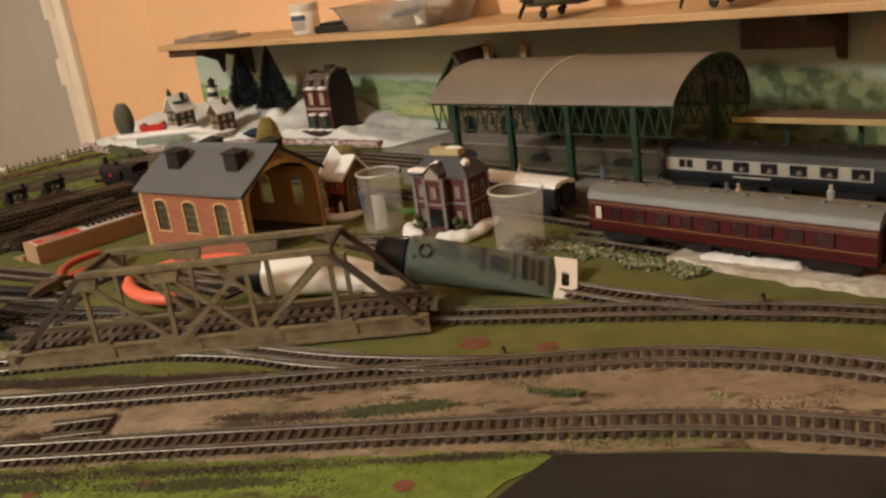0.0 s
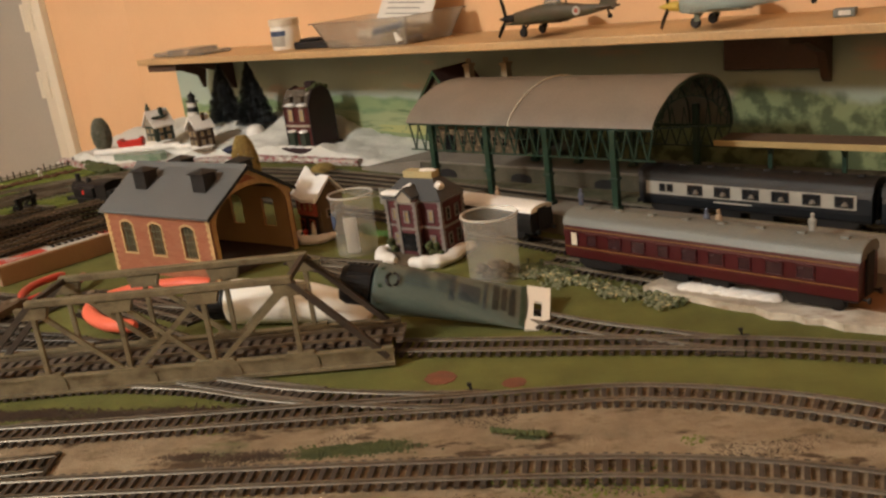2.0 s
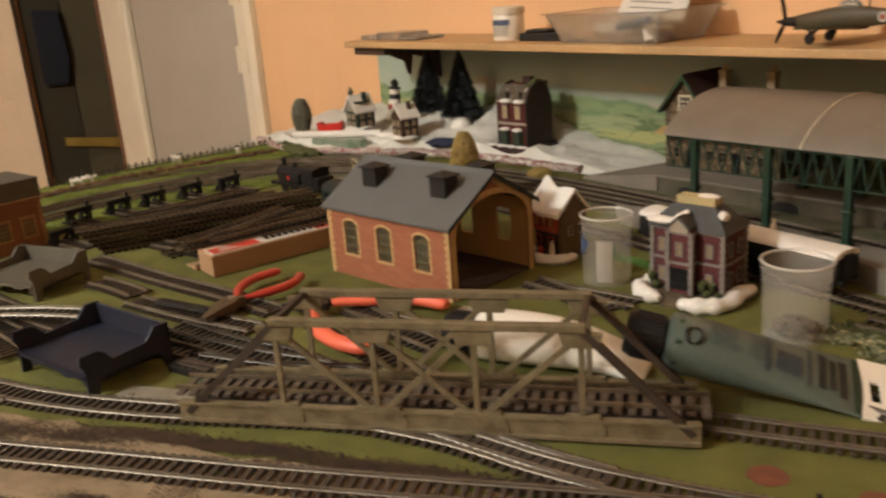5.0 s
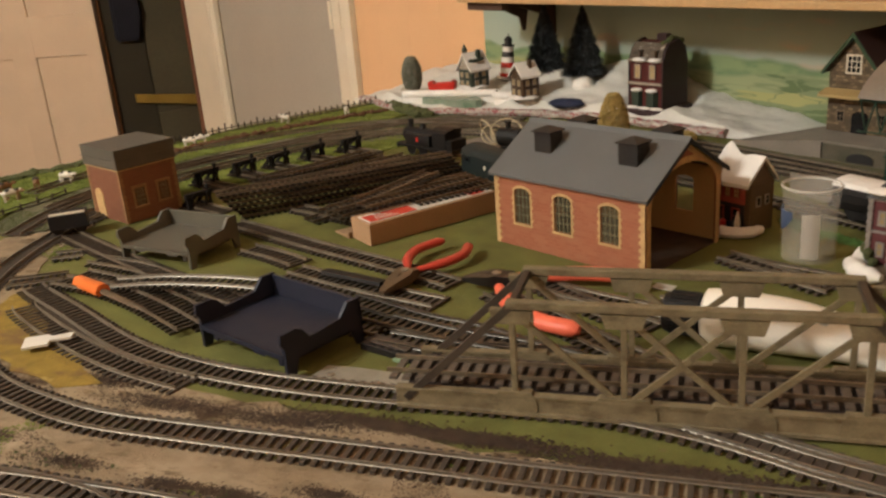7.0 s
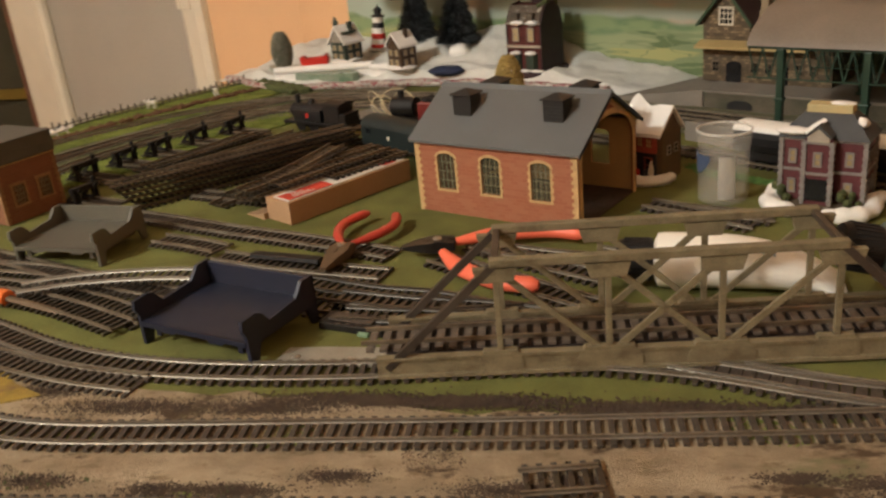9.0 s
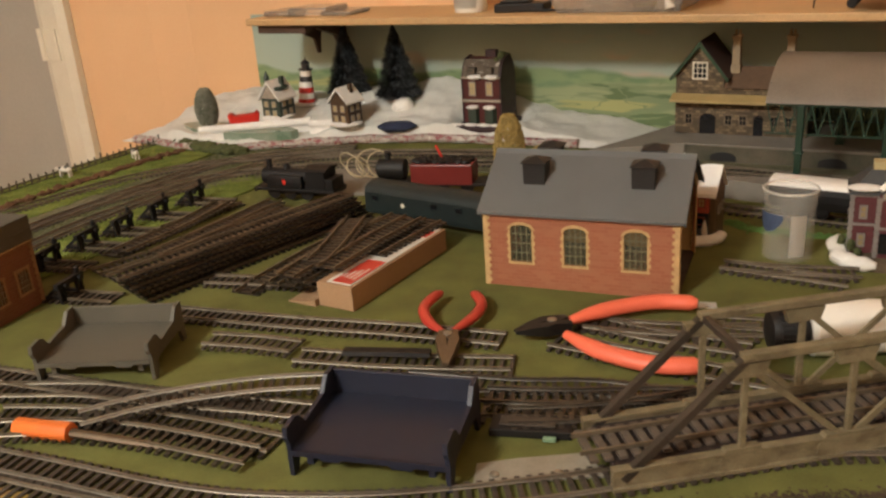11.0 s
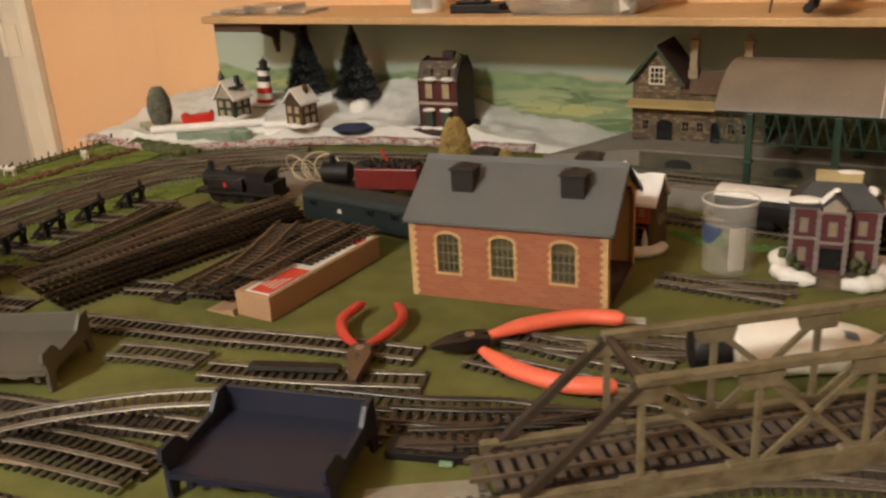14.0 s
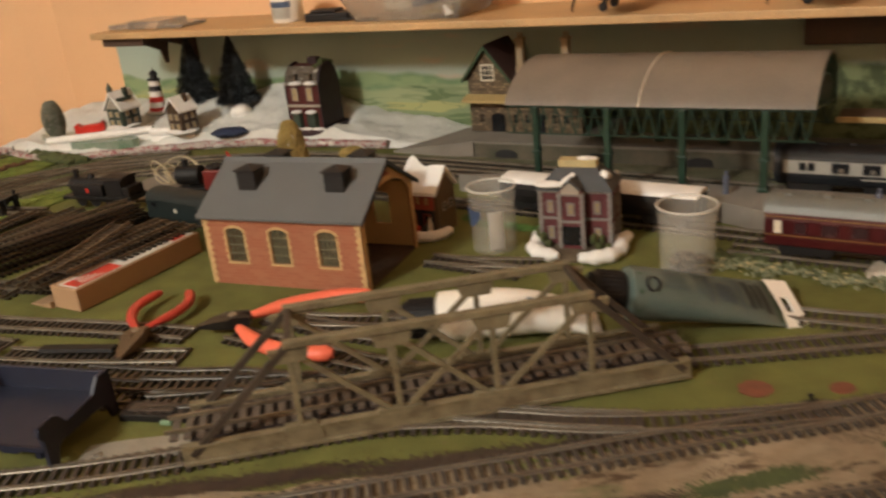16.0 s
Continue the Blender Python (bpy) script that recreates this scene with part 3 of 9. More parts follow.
def girder_bridge(m):
    L, W, H = 0.3265, 0.052, 0.0725
    top = thing("girder_bridge", "weathered olive brown plastic girder bridge standing on the board", "model bridge", m)
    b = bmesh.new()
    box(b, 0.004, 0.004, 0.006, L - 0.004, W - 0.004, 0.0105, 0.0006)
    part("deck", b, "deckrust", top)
    x1, x2 = 0.0735, L - 0.066
    for side, y in (("front", 0.0), ("back", W)):
        s = 1 if side == "front" else -1
        tr = new("truss")
        tr.parent = top
        tr.empty_display_size = 0.01
        b = bmesh.new()
        prism(b, [(y - 0.0032, 0), (y + 0.0032, 0), (y + 0.0032, 0.0022), (y + 0.0018, 0.0026), (y + 0.0018, 0.0112), (y + 0.0028, 0.0116), (y + 0.0028, 0.0135), (y - 0.0028, 0.0135), (y - 0.0028, 0.0116), (y - 0.0018, 0.0112), (y - 0.0018, 0.0026), (y - 0.0032, 0.0022)], 0, L, "x")
        part("lower_chord", b, "bridge", tr)
        b = bmesh.new()
        box(b, x1 - 0.003, y - 0.003, H - 0.0048, x2 + 0.003, y + 0.003, H, 0.0006)
        part("upper_chord", b, "bridge", tr)
        n = [x1 + (x2 - x1) * k / 3 for k in range(4)]
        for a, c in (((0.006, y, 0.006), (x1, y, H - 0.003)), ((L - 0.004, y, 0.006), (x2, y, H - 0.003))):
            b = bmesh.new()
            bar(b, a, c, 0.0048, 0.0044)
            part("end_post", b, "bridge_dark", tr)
        for x in n:
            b = bmesh.new()
            box(b, x - 0.0018, y - 0.0014, 0.008, x + 0.0018, y + 0.0014, H - 0.004, 0.0003)
            part("upright", b, "bridge", tr)
        for xa, za, xb, zb in ((n[0], H - 0.007, n[1], 0.009), (n[1], H - 0.007, n[2], 0.009), (n[1], 0.009, n[2], H - 0.007), (n[3], H - 0.007, n[2], 0.009)):
            b = bmesh.new()
            bar(b, (xa, y + 0.0006 * s, za), (xb, y + 0.0006 * s, zb), 0.002, 0.0036)
            part("diagonal", b, "bridge", tr)
        for k, x in enumerate(n):
            b = bmesh.new()
            w = 0.0125
            zt = H - 0.0055
            prism(b, [(x - w, zt), (x + w, zt), (x + w * 0.8, zt - 0.0085), (x - w * 0.8, zt - 0.0085)], y - 0.0023, y + 0.0023, "y")
            part("gusset_plate", b, "bridge", tr)
            b = bmesh.new()
            w = 0.0185 if 0 < k < 3 else 0.013
            prism(b, [(x - w, 0.0015), (x + w, 0.0015), (x + w, 0.0085), (x + w * 0.75, 0.0155), (x - w * 0.75, 0.0155), (x - w, 0.0085)], y - 0.0026, y + 0.0026, "y")
            part("gusset_plate", b, "bridge", tr)
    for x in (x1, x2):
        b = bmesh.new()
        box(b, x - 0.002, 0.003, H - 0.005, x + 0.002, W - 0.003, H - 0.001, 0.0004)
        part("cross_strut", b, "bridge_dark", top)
    for y in (W / 2 - 0.0089, W / 2 + 0.0089):
        b = bmesh.new()
        box(b, -0.012, y - 0.0007, 0.0131, L + 0.006, y + 0.0007, 0.0158)
        part("rail", b, "rail_dark", top)
    b = bmesh.new()
    box(b, -0.0024, -0.0158, 0, 0.0024, 0.0158, 0.0019)
    wide = mesh_of("sleeper", b, "bridge_sleeper")
    k = -0.006
    while k < L + 0.004:
        o = new("sleeper", wide)
        o.parent, o.matrix_basis = top, pose(k, W / 2, 0.0112)
        k += 0.0084
    return top


girder_bridge(pose(-0.3070, 0.5548, 0.0024, 0, 0, 3.4))

# ---- engine shed ----
M["brick"] = brick_mat("printed_red_brick", (0.275, 0.092, 0.045), (0.34, 0.145, 0.075), (0.325, 0.13, 0.068), 0.0075, 0.0031)
M["stone"] = mat("cream_stone_print", (0.56, 0.37, 0.165), 0.7, 0, 0.3, 150, 900, 0.1)
M["slate"] = mat("grey_slate_card", (0.105, 0.11, 0.11), 0.6, 0, 0.15, 30, 1200, 0.15)
M["vent"] = mat("dark_grey_vent", (0.009, 0.009, 0.0095), 0.6, 0, 0.3, 100, 900, 0.1)
M["glass_print"] = mat("dark_glazing_film", (0.20, 0.19, 0.11), 0.25, 0, 0.5, 60, 400, 0.02, col2=(0.09, 0.09, 0.055), alpha=0.36)
M["clearpane"] = mat("clear_acetate_pane", (0.5, 0.52, 0.45), 0.2, 0, 0.1, 60, 400, 0.02, alpha=0.12)
M["bars"] = mat("pale_glazing_bar", (0.2, 0.17, 0.11), 0.6, 0, 0.1, 100, 900, 0.05)
# plain card, its colour raised because little lamp light gets into the shed
M["shed_in"] = mat("light_lifted_card_inside", (0.56, 0.36, 0.16), 0.8, 0, 0.15, 30, 600, 0.1)


def wall_with_holes(bm, L, z1, holes, y0, y1, top=None):
    """A wall in x and z with arched holes cut through it, built of strips."""
    xs = [0.0]
    for x, w, za, zb, rise in holes:
        xs += [x - w / 2, x + w / 2]
    xs.append(L)
    for i in range(0, len(xs) - 1, 2):
        box(bm, xs[i], y0, 0, xs[i + 1], y1, z1)
    for x, w, za, zb, rise in holes:
        box(bm, x - w / 2, y0, 0, x + w / 2, y1, za)
        n = 8
        pts = [(x - w / 2, z1), (x - w / 2, zb - rise)] + [(x - w / 2 * math.cos(math.pi * k / n), zb - rise + rise * math.sin(math.pi * k / n)) for k in range(1, n)] + [(x + w / 2, zb - rise), (x + w / 2, z1)]
        for a, c in zip(pts[1:-1], pts[2:-1]):
            prism(bm, [a, c, (c[0], z1), (a[0], z1)], y0, y1, "y")


def surround(bm, x, w, za, zb, rise, y0, y1, t=0.0021):
    """A toothed stone surround of an arched opening, and its sill."""
    z, k = za, 0
    while z < zb - rise - 0.001:
        e = t * (1.35 if k % 2 else 0.8)
        for s in (-1, 1):
            box(bm, x + s * w / 2, y0, z, x + s * (w / 2 + e), y1, z + 0.0031)
        z, k = z + 0.0031, k + 1
    n = 9
    for k in range(n):
        a0, a1 = math.pi * k / n, math.pi * (k + 1) / n
        q = lambda a, o: (x + (w / 2 + o) * math.cos(a), zb - rise + (rise + o) * math.sin(a))
        prism(bm, [q(a0, 0), q(a0, t * 1.15), q(a1, t * 1.15), q(a1, 0)], y0, y1, "y")
    box(bm, x - w / 2 - t, y0 - (0.0004 if y0 < y1 else 0), za - t * 0.9, x + w / 2 + t, y1, za)


def shed_window(parent, x, y, za, zb, w, rise, back):
    b = bmesh.new()
    prism(b, arch(x, w + 0.0006, za, zb, rise), y, y + 0.0006, "y")
    g = part("pane", b, "clearpane" if back else "glass_print", parent)
    if back:
        return
    b = bmesh.new()
    yy = y - 0.0006
    for k in (-1, 0, 1):
        bar(b, (x + k * w / 4, yy, za), (x + k * w / 4, yy, zb - 0.0015), 0.0005)
    for k in (1, 2, 3):
        z = za + (zb - za) * k / 4
        bar(b, (x - w / 2, yy, z), (x + w / 2, yy, z), 0.0005)
    part("glazing_bar", b, "bars", g)


def engine_shed(m):
    L, D, E, R = 0.160, 0.112, 0.0670, 0.101
    top = thing("engine_shed", "red brick card engine shed with a slate roof and arched windows", "model building", m)
    wins = [(L * 0.20, 0.0185, 0.0225, 0.0555, 0.0042), (L * 0.485, 0.0185, 0.0225, 0.0555, 0.0042), (L * 0.79, 0.0185, 0.0225, 0.0555, 0.0042)]
    for name, y0 in (("front", 0.0), ("back", D - 0.0022)):
        b = bmesh.new()
        wall_with_holes(b, L, E, wins, y0, y0 + 0.0022)
        w = part("side_wall", b, "brick", top)
        b = bmesh.new()
        for x, ww, za, zb, rise in wins:
            ya, yb = (y0 - 0.0005, y0 + 0.0001) if name == "front" else (y0 - 0.0005, y0 + 0.0001)
            surround(b, x, ww, za, zb, rise, ya, yb)
        z, k = 0.0, 0
        while z < E - 0.001:
            e = 0.0052 if k % 2 else 0.0034
            ya = y0 - 0.0005
            box(b, -0.0006, ya, z, e, ya + 0.0006, z + 0.0031)
            box(b, L - e, ya, z, L + 0.0006, ya + 0.0006, z + 0.0031)
            z, k = z + 0.0031, k + 1
        box(b, 0, y0 - 0.0006, E - 0.002, L, y0 + 0.0001, E)
        part("stone_trim", b, "stone", top, "cream stone trim")
        b = bmesh.new()
        wall_with_holes(b, L - 0.008, E - 0.001, [(x - 0.004, ww, za, zb, rise) for x, ww, za, zb, rise in wins], 0, 0.0007)
        part("wall_lining", b, "shed_in", top, "plain card lining", m=pose(0.004, y0 + 0.0025 if name == "front" else y0 - 0.001, 0.0005))
        for x, ww, za, zb, rise in wins:
            shed_window(top, x, y0 + 0.0014, za, zb, ww, rise, name == "back")
    # gables, each with a wide arched opening towards the ends
    for gx, hole in ((0.0, False), (L - 0.0022, True)):
        b = bmesh.new()
        aw, az, ar = 0.099, 0.084, 0.030
        if hole:
            y0, y1 = D / 2 - aw / 2, D / 2 + aw / 2
            slope = (R - E) / (D / 2)
            prism(b, [(0, 0), (y0, 0), (y0, E + y0 * slope), (0, E)], gx, gx + 0.0022, "x")
            prism(b, [(D, 0), (y1, 0), (y1, E + (D - y1) * slope), (D, E)], gx, gx + 0.0022, "x")
            n = 14
            for k in range(n):
                a0, a1 = math.pi * (1 - k / n), math.pi * (1 - (k + 1) / n)
                p0 = (D / 2 + aw / 2 * math.cos(a0), az - ar + ar * math.sin(a0))
                p1 = (D / 2 + aw / 2 * math.cos(a1), az - ar + ar * math.sin(a1))
                up = lambda y: E + min(y, D - y) * slope
                prism(b, [p0, p1, (p1[0], up(p1[0])), (p0[0], up(p0[0]))], gx, gx + 0.0022, "x")
        else:
            prism(b, [(0, 0), (D, 0), (D, E), (D / 2, R), (0, E)], gx, gx + 0.0022, "x")
        part("gable_wall", b, "brick", top)
        if hole:
            b = bmesh.new()
            n = 14
            for k in range(n):
                a0, a1 = math.pi * k / n, math.pi * (k + 1) / n
                q = lambda a, o: (D / 2 + (aw / 2 + o) * math.cos(a), az - ar + (ar + o) * math.sin(a))
                prism(b, [q(a0, -0.001), q(a0, 0.004), q(a1, 0.004), q(a1, -0.001)], gx + 0.0021, gx + 0.0029, "x")
            for y in (D / 2 - aw / 2 - 0.004, D / 2 + aw / 2 - 0.001):
                box(b, gx + 0.0021, y, 0, gx + 0.0029, y + 0.005, az - ar)
            slope = (R - E) / (D / 2)
            for s in (-1, 1):
                ye = D / 2 + s * D / 2
                prism(b, [(ye, E - 0.006), (ye, E), (D / 2, R), (D / 2, R - 0.006)], gx + 0.0021, gx + 0.003, "x")
            part("arch_trim", b, "stone", top, "cream stone arch")
    # dark sheet over the board paints the shadow inside the shed
    b = bmesh.new()
    box(b, 0.003, 0.003, 0.0004, L - 0.0, D - 0.003, 0.0012)
    part("shed_floor", b, "soil", top)
    # roof
    dz, oh = (R - E) / (D / 2), 0.0045
    for s in (0, 1):
        b = bmesh.new()
        y = lambda v: v if s == 0 else D - v
        prism(b, [(y(-oh), E - oh * dz), (y(-oh), E - oh * dz + 0.0024), (y(D / 2), R + 0.0026), (y(D / 2), R + 0.0002)], -0.004, L + 0.005, "x")
        part("roof_slope", b, "slate", top, "grey slate card")
        for xe in (-0.0044, L + 0.0042):
            b = bmesh.new()
            prism(b, [(y(-oh), E - oh * dz - 0.0016), (y(-oh), E - oh * dz + 0.0022), (y(D / 2), R + 0.0024), (y(D / 2), R - 0.0016)], xe, xe + 0.0012, "x")
            part("verge_board", b, "vent", top, "black verge board")
    b = bmesh.new()
    prism(b, [(D / 2 - 0.004, R), (D / 2, R + 0.0042), (D / 2 + 0.004, R), (D / 2, R + 0.002)], -0.0042, L + 0.0052, "x")
    part("ridge", b, "slate", top)
    for vx in (0.038, 0.128):
        for s in (0, 1):
            cy = 0.031 if s == 0 else D - 0.031
            v = new("roof_vent")
            v.parent, v.matrix_basis, v.empty_display_size = top, pose(vx, cy, E + 0.031 * dz), 0.01
            b = bmesh.new()
            box(b, -0.0092, -0.008, -0.008, 0.0092, 0.008, 0.0155, 0.0003)
            part("vent_box", b, "vent", v)
            b = bmesh.new()
            lathe(b, [(0.0150, 0.0155), (0.0150, 0.0165), (0.0015, 0.0205)], 4, pose(0, 0, 0, 0, 0, 45))
            part("vent_cap", b, "vent", v)
            b = bmesh.new()
            for k in range(5):
                box(b, -0.0095, -0.0084, 0.0016 + k * 0.0027, 0.0095, 0.0084, 0.0026 + k * 0.0027)
            part("louvre", b, "vent", v)
    return top


engine_shed(pose(-0.3300, 0.8580, 0, 0, 0, -27.5))
# ---- painted backscene, shelf ----
M["sky"] = None


def backscene_mat():
    """A printed landscape: sky with soft clouds over hills and fields, by height along the wall."""
    m = mat("shade_balanced_landscape_print", (0.3, 0.4, 0.36), 0.65, 0, 0.15, 8, 300, 0.05, spec=0.25)
    nt = m.node_tree
    bs = nt.nodes["Principled BSDF"]
    tc = nt.nodes["Texture Coordinate"]
    sep = nt.nodes.new("ShaderNodeSeparateXYZ")
    nt.links.new(tc.outputs["Object"], sep.inputs[0])

    def noise_of(sx, sz, scale, detail=4, off=0.0):
        mp = nt.nodes.new("ShaderNodeMapping")
        mp.inputs["Scale"].default_value, mp.inputs["Location"].default_value = (sx, 1, sz), (off, 0, off)
        n = nt.nodes.new("ShaderNodeTexNoise")
        n.inputs["Scale"].default_value, n.inputs["Detail"].default_value = scale, detail
        nt.links.new(tc.outputs["Object"], mp.inputs[0])
        nt.links.new(mp.outputs[0], n.inputs["Vector"])
        return n.outputs["Fac"]

    def math_of(op, a, b):
        n = nt.nodes.new("ShaderNodeMath")
        n.operation = op
        for k, v in enumerate((a, b)):
            if isinstance(v, (int, float)):
                n.inputs[k].default_value = v
            else:
                nt.links.new(v, n.inputs[k])
        return n.outputs[0]

    def step_of(v, lo, hi):
        r = nt.nodes.new("ShaderNodeMapRange")
        r.interpolation_type = "SMOOTHSTEP"
        r.inputs[1].default_value, r.inputs[2].default_value = lo, hi
        nt.links.new(v, r.inputs[0])
        return r.outputs[0]

    def mix_of(fac, a, b):
        x = nt.nodes.new("ShaderNodeMixRGB")
        nt.links.new(fac, x.inputs[0])
        for k, v in ((1, a), (2, b)):
            if isinstance(v, tuple):
                x.inputs[k].default_value = (*v, 1)
            else:
                nt.links.new(v, x.inputs[k])
        return x.outputs[0]

    z = sep.outputs[2]
    # sky raised and hills lowered in colour to offset the shelf's hard shadow
    clouds = step_of(noise_of(1, 3.0, 8, 3, 1.0), 0.55, 0.70)
    sky = mix_of(step_of(z, 0.06, 0.2), (0.35, 0.42, 0.35), (0.26, 0.34, 0.305))
    sky = mix_of(clouds, sky, (0.46, 0.36, 0.275))
    # hills: height wavers along the wall
    end = step_of(sep.outputs[0], 0.82, 1.0)
    h1 = math_of("ADD", math_of("ADD", z, math_of("MULTIPLY", end, 0.06)), math_of("MULTIPLY", noise_of(1, 0, 3.4, 3), -0.13))
    far = mix_of(step_of(noise_of(1, 3, 24, 4, 3.0), 0.42, 0.6), (0.15, 0.23, 0.12), (0.22, 0.30, 0.15))
    col = mix_of(step_of(h1, 0.012, 0.02), far, sky)
    h2 = math_of("ADD", z, math_of("MULTIPLY", noise_of(1, 0, 5, 3, 5.0), -0.07))
    fields = mix_of(step_of(noise_of(0.6, 3.2, 17, 2, 8.0), 0.46, 0.53), (0.195, 0.25, 0.135), (0.275, 0.325, 0.18))
    fields = mix_of(step_of(noise_of(0.5, 4.2, 12, 2, 12.0), 0.60, 0.64), fields, (0.34, 0.345, 0.15))
    fields = mix_of(step_of(noise_of(0.8, 3.5, 16, 3, 21.0), 0.60, 0.66), fields, (0.11, 0.16, 0.075))
    lines = math_of("ABSOLUTE", math_of("SUBTRACT", noise_of(0.6, 3.0, 13, 2, 15.0), 0.5), 0.0)
    fields = mix_of(step_of(lines, 0.002, 0.010), (0.18, 0.23, 0.12), fields)
    fields = mix_of(step_of(noise_of(1, 1.6, 60, 3, 2.0), 0.66, 0.76), fields, (0.18, 0.24, 0.12))
    col = mix_of(step_of(h2, 0.018, 0.026), fields, col)
    # dark woods at the far end of the print, lightened against shelf and canopy shade
    woods = mix_of(step_of(noise_of(1, 1.0, 46, 8, 1.0), 0.42, 0.6), (0.07, 0.09, 0.042), (0.2, 0.235, 0.115))
    edge = math_of("ADD", sep.outputs[0], math_of("MULTIPLY", noise_of(1, 1, 9, 4, 4.0), 0.3))
    low = math_of("ADD", math_of("SUBTRACT", z, math_of("MULTIPLY", end, 0.014)), math_of("MULTIPLY", noise_of(1, 1, 9, 5, 6.0), -0.105))
    cover = math_of("MULTIPLY", step_of(edge, 0.84, 0.92), math_of("SUBTRACT", 1.0, step_of(low, 0.008, 0.024)))
    col = mix_of(cover, col, woods)
    nt.links.new(col, bs.inputs["Base Color"])
    return m


M["sky"] = backscene_mat()
bm = bmesh.new()
box(bm, -0.115, DEPTH - 0.004, -0.002, 1.9, DEPTH - 0.0005, 0.1628)
solid("backdrop", bm, "sky", "printed landscape backscene of hills, fields and cloudy sky", "backscene", wallpose(0, 0), kind="structure")

SHELF_Z = 0.1635
bm = bmesh.new()
box(bm, 0.0, 0.0, SHELF_Z, 1.75, DEPTH - 0.0005, SHELF_Z + 0.0095, 0.0015)
shelf = solid("shelf", bm, "shelf", "long varnished pine shelf above the painted backscene", "shelf", wallpose(0, 0))
bm = bmesh.new()
box(bm, 0.012, 0.012, SHELF_Z - 0.013, 0.10, 0.03, SHELF_Z - 0.0002, 0.001)
part("batten", bm, "bracket", shelf, "dark batten under the shelf's end")
bm = bmesh.new()
prism(bm, [(0.034, SHELF_Z - 0.0002), (0.1, SHELF_Z - 0.0002), (0.092, SHELF_Z - 0.03), (0.088, SHELF_Z - 0.052), (0.083, SHELF_Z - 0.052), (0.076, SHELF_Z - 0.03), (0.034, SHELF_Z - 0.012)], 0.064, 0.068, "x")
part("bracket", bm, "bracket", shelf, "dark wedge shaped bracket")
bm = bmesh.new()
box(bm, 1.028, DEPTH - 0.02, SHELF_Z - 0.049, 1.1334, DEPTH - 0.0045, SHELF_Z - 0.0002, 0.001)
part("batten", bm, "bracket", shelf, "dark batten under the shelf")
for s in (0.075, 1.138, 1.6):
    b = bmesh.new()
    prism(b, [(DEPTH - 0.005, SHELF_Z - 0.0002), (0.02, SHELF_Z - 0.0002), (0.02, SHELF_Z - 0.009), (0.07, SHELF_Z - 0.013), (DEPTH - 0.03, SHELF_Z - 0.03), (DEPTH - 0.014, SHELF_Z - 0.06), (DEPTH - 0.005, SHELF_Z - 0.065)], s - 0.0045, s + 0.0045, "x")
    part("bracket", b, "bracket", shelf, "dark brown shaped bracket")
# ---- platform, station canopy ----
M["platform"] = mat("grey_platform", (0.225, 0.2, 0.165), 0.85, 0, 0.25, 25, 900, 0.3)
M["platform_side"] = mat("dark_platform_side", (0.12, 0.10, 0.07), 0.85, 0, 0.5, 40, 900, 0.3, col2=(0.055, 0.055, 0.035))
M["cgreen"] = mat("dark_green_ironwork", (0.009, 0.038, 0.021), 0.45, 0, 0.3, 60, 600, 0.05)
M["offwhite"] = mat("off_white_plastic", (0.66, 0.60, 0.48), 0.5, 0, 0.12, 40, 600, 0.05)
M["croof"] = mat("smoky_translucent_roof", (0.215, 0.185, 0.15), 0.5, 0, 0.25, 20, 500, 0.08, trans=0.0, alpha=0.86)


# ---- doors ----
def casing(name, s0, s1, label):
    b = bmesh.new()
    prism(b, [(s0, BREAST), (s0, BREAST - 0.012), (s0 + (s1 - s0) * 0.25, BREAST - 0.02), (s0 + (s1 - s0) * 0.8, BREAST - 0.022), (s1, BREAST - 0.014), (s1, BREAST)], FLOOR_Z, FLOOR_Z + 2.14, "z")
    return solid(name, b, "white", label, "door frame", wallpose(0, 0), kind="structure")


casing("door_frame_1", -0.590, -0.508, "white gloss door casing with painted hinges")
d1 = thing("door_1", "closed flush door painted drab cream", "door", wallpose(0, 0), kind="structure")
b = bmesh.new()
box(b, -1.268, BREAST + 0.004, FLOOR_Z + 0.005, -0.592, BREAST + 0.044, FLOOR_Z + 2.06, 0.002)
part("door_leaf", b, "door", d1)
for z in (-0.25, 0.12, 0.27, 1.0):
    b = bmesh.new()
    lathe(b, [(0.007, z - 0.03), (0.007, z + 0.03)], 10, pose(-0.589, BREAST - 0.014, 0))
    box(b, -0.566, BREAST - 0.0245, z - 0.03, -0.535, BREAST - 0.0205, z + 0.03, 0.001)
    part("hinge", b, "white", d1)
casing("door_frame_2", -1.302, -1.266, "narrow white gloss casing")
b = bmesh.new()
box(b, -1.478, BREAST - 0.018, FLOOR_Z, -1.304, BREAST - 0.001, FLOOR_Z + 2.14, 0.003)
solid("door_frame_3", b, "white", "wide white gloss casing of the open doorway", "door frame", wallpose(0, 0), kind="structure")
b = bmesh.new()
box(b, -1.505, BREAST - 0.02, FLOOR_Z, -1.480, DEPTH + 0.1, FLOOR_Z + 2.1, 0.002)
solid("door_frame_4", b, "brownwood", "red brown stained lining of the open doorway", "door frame", wallpose(0, 0), kind="structure")
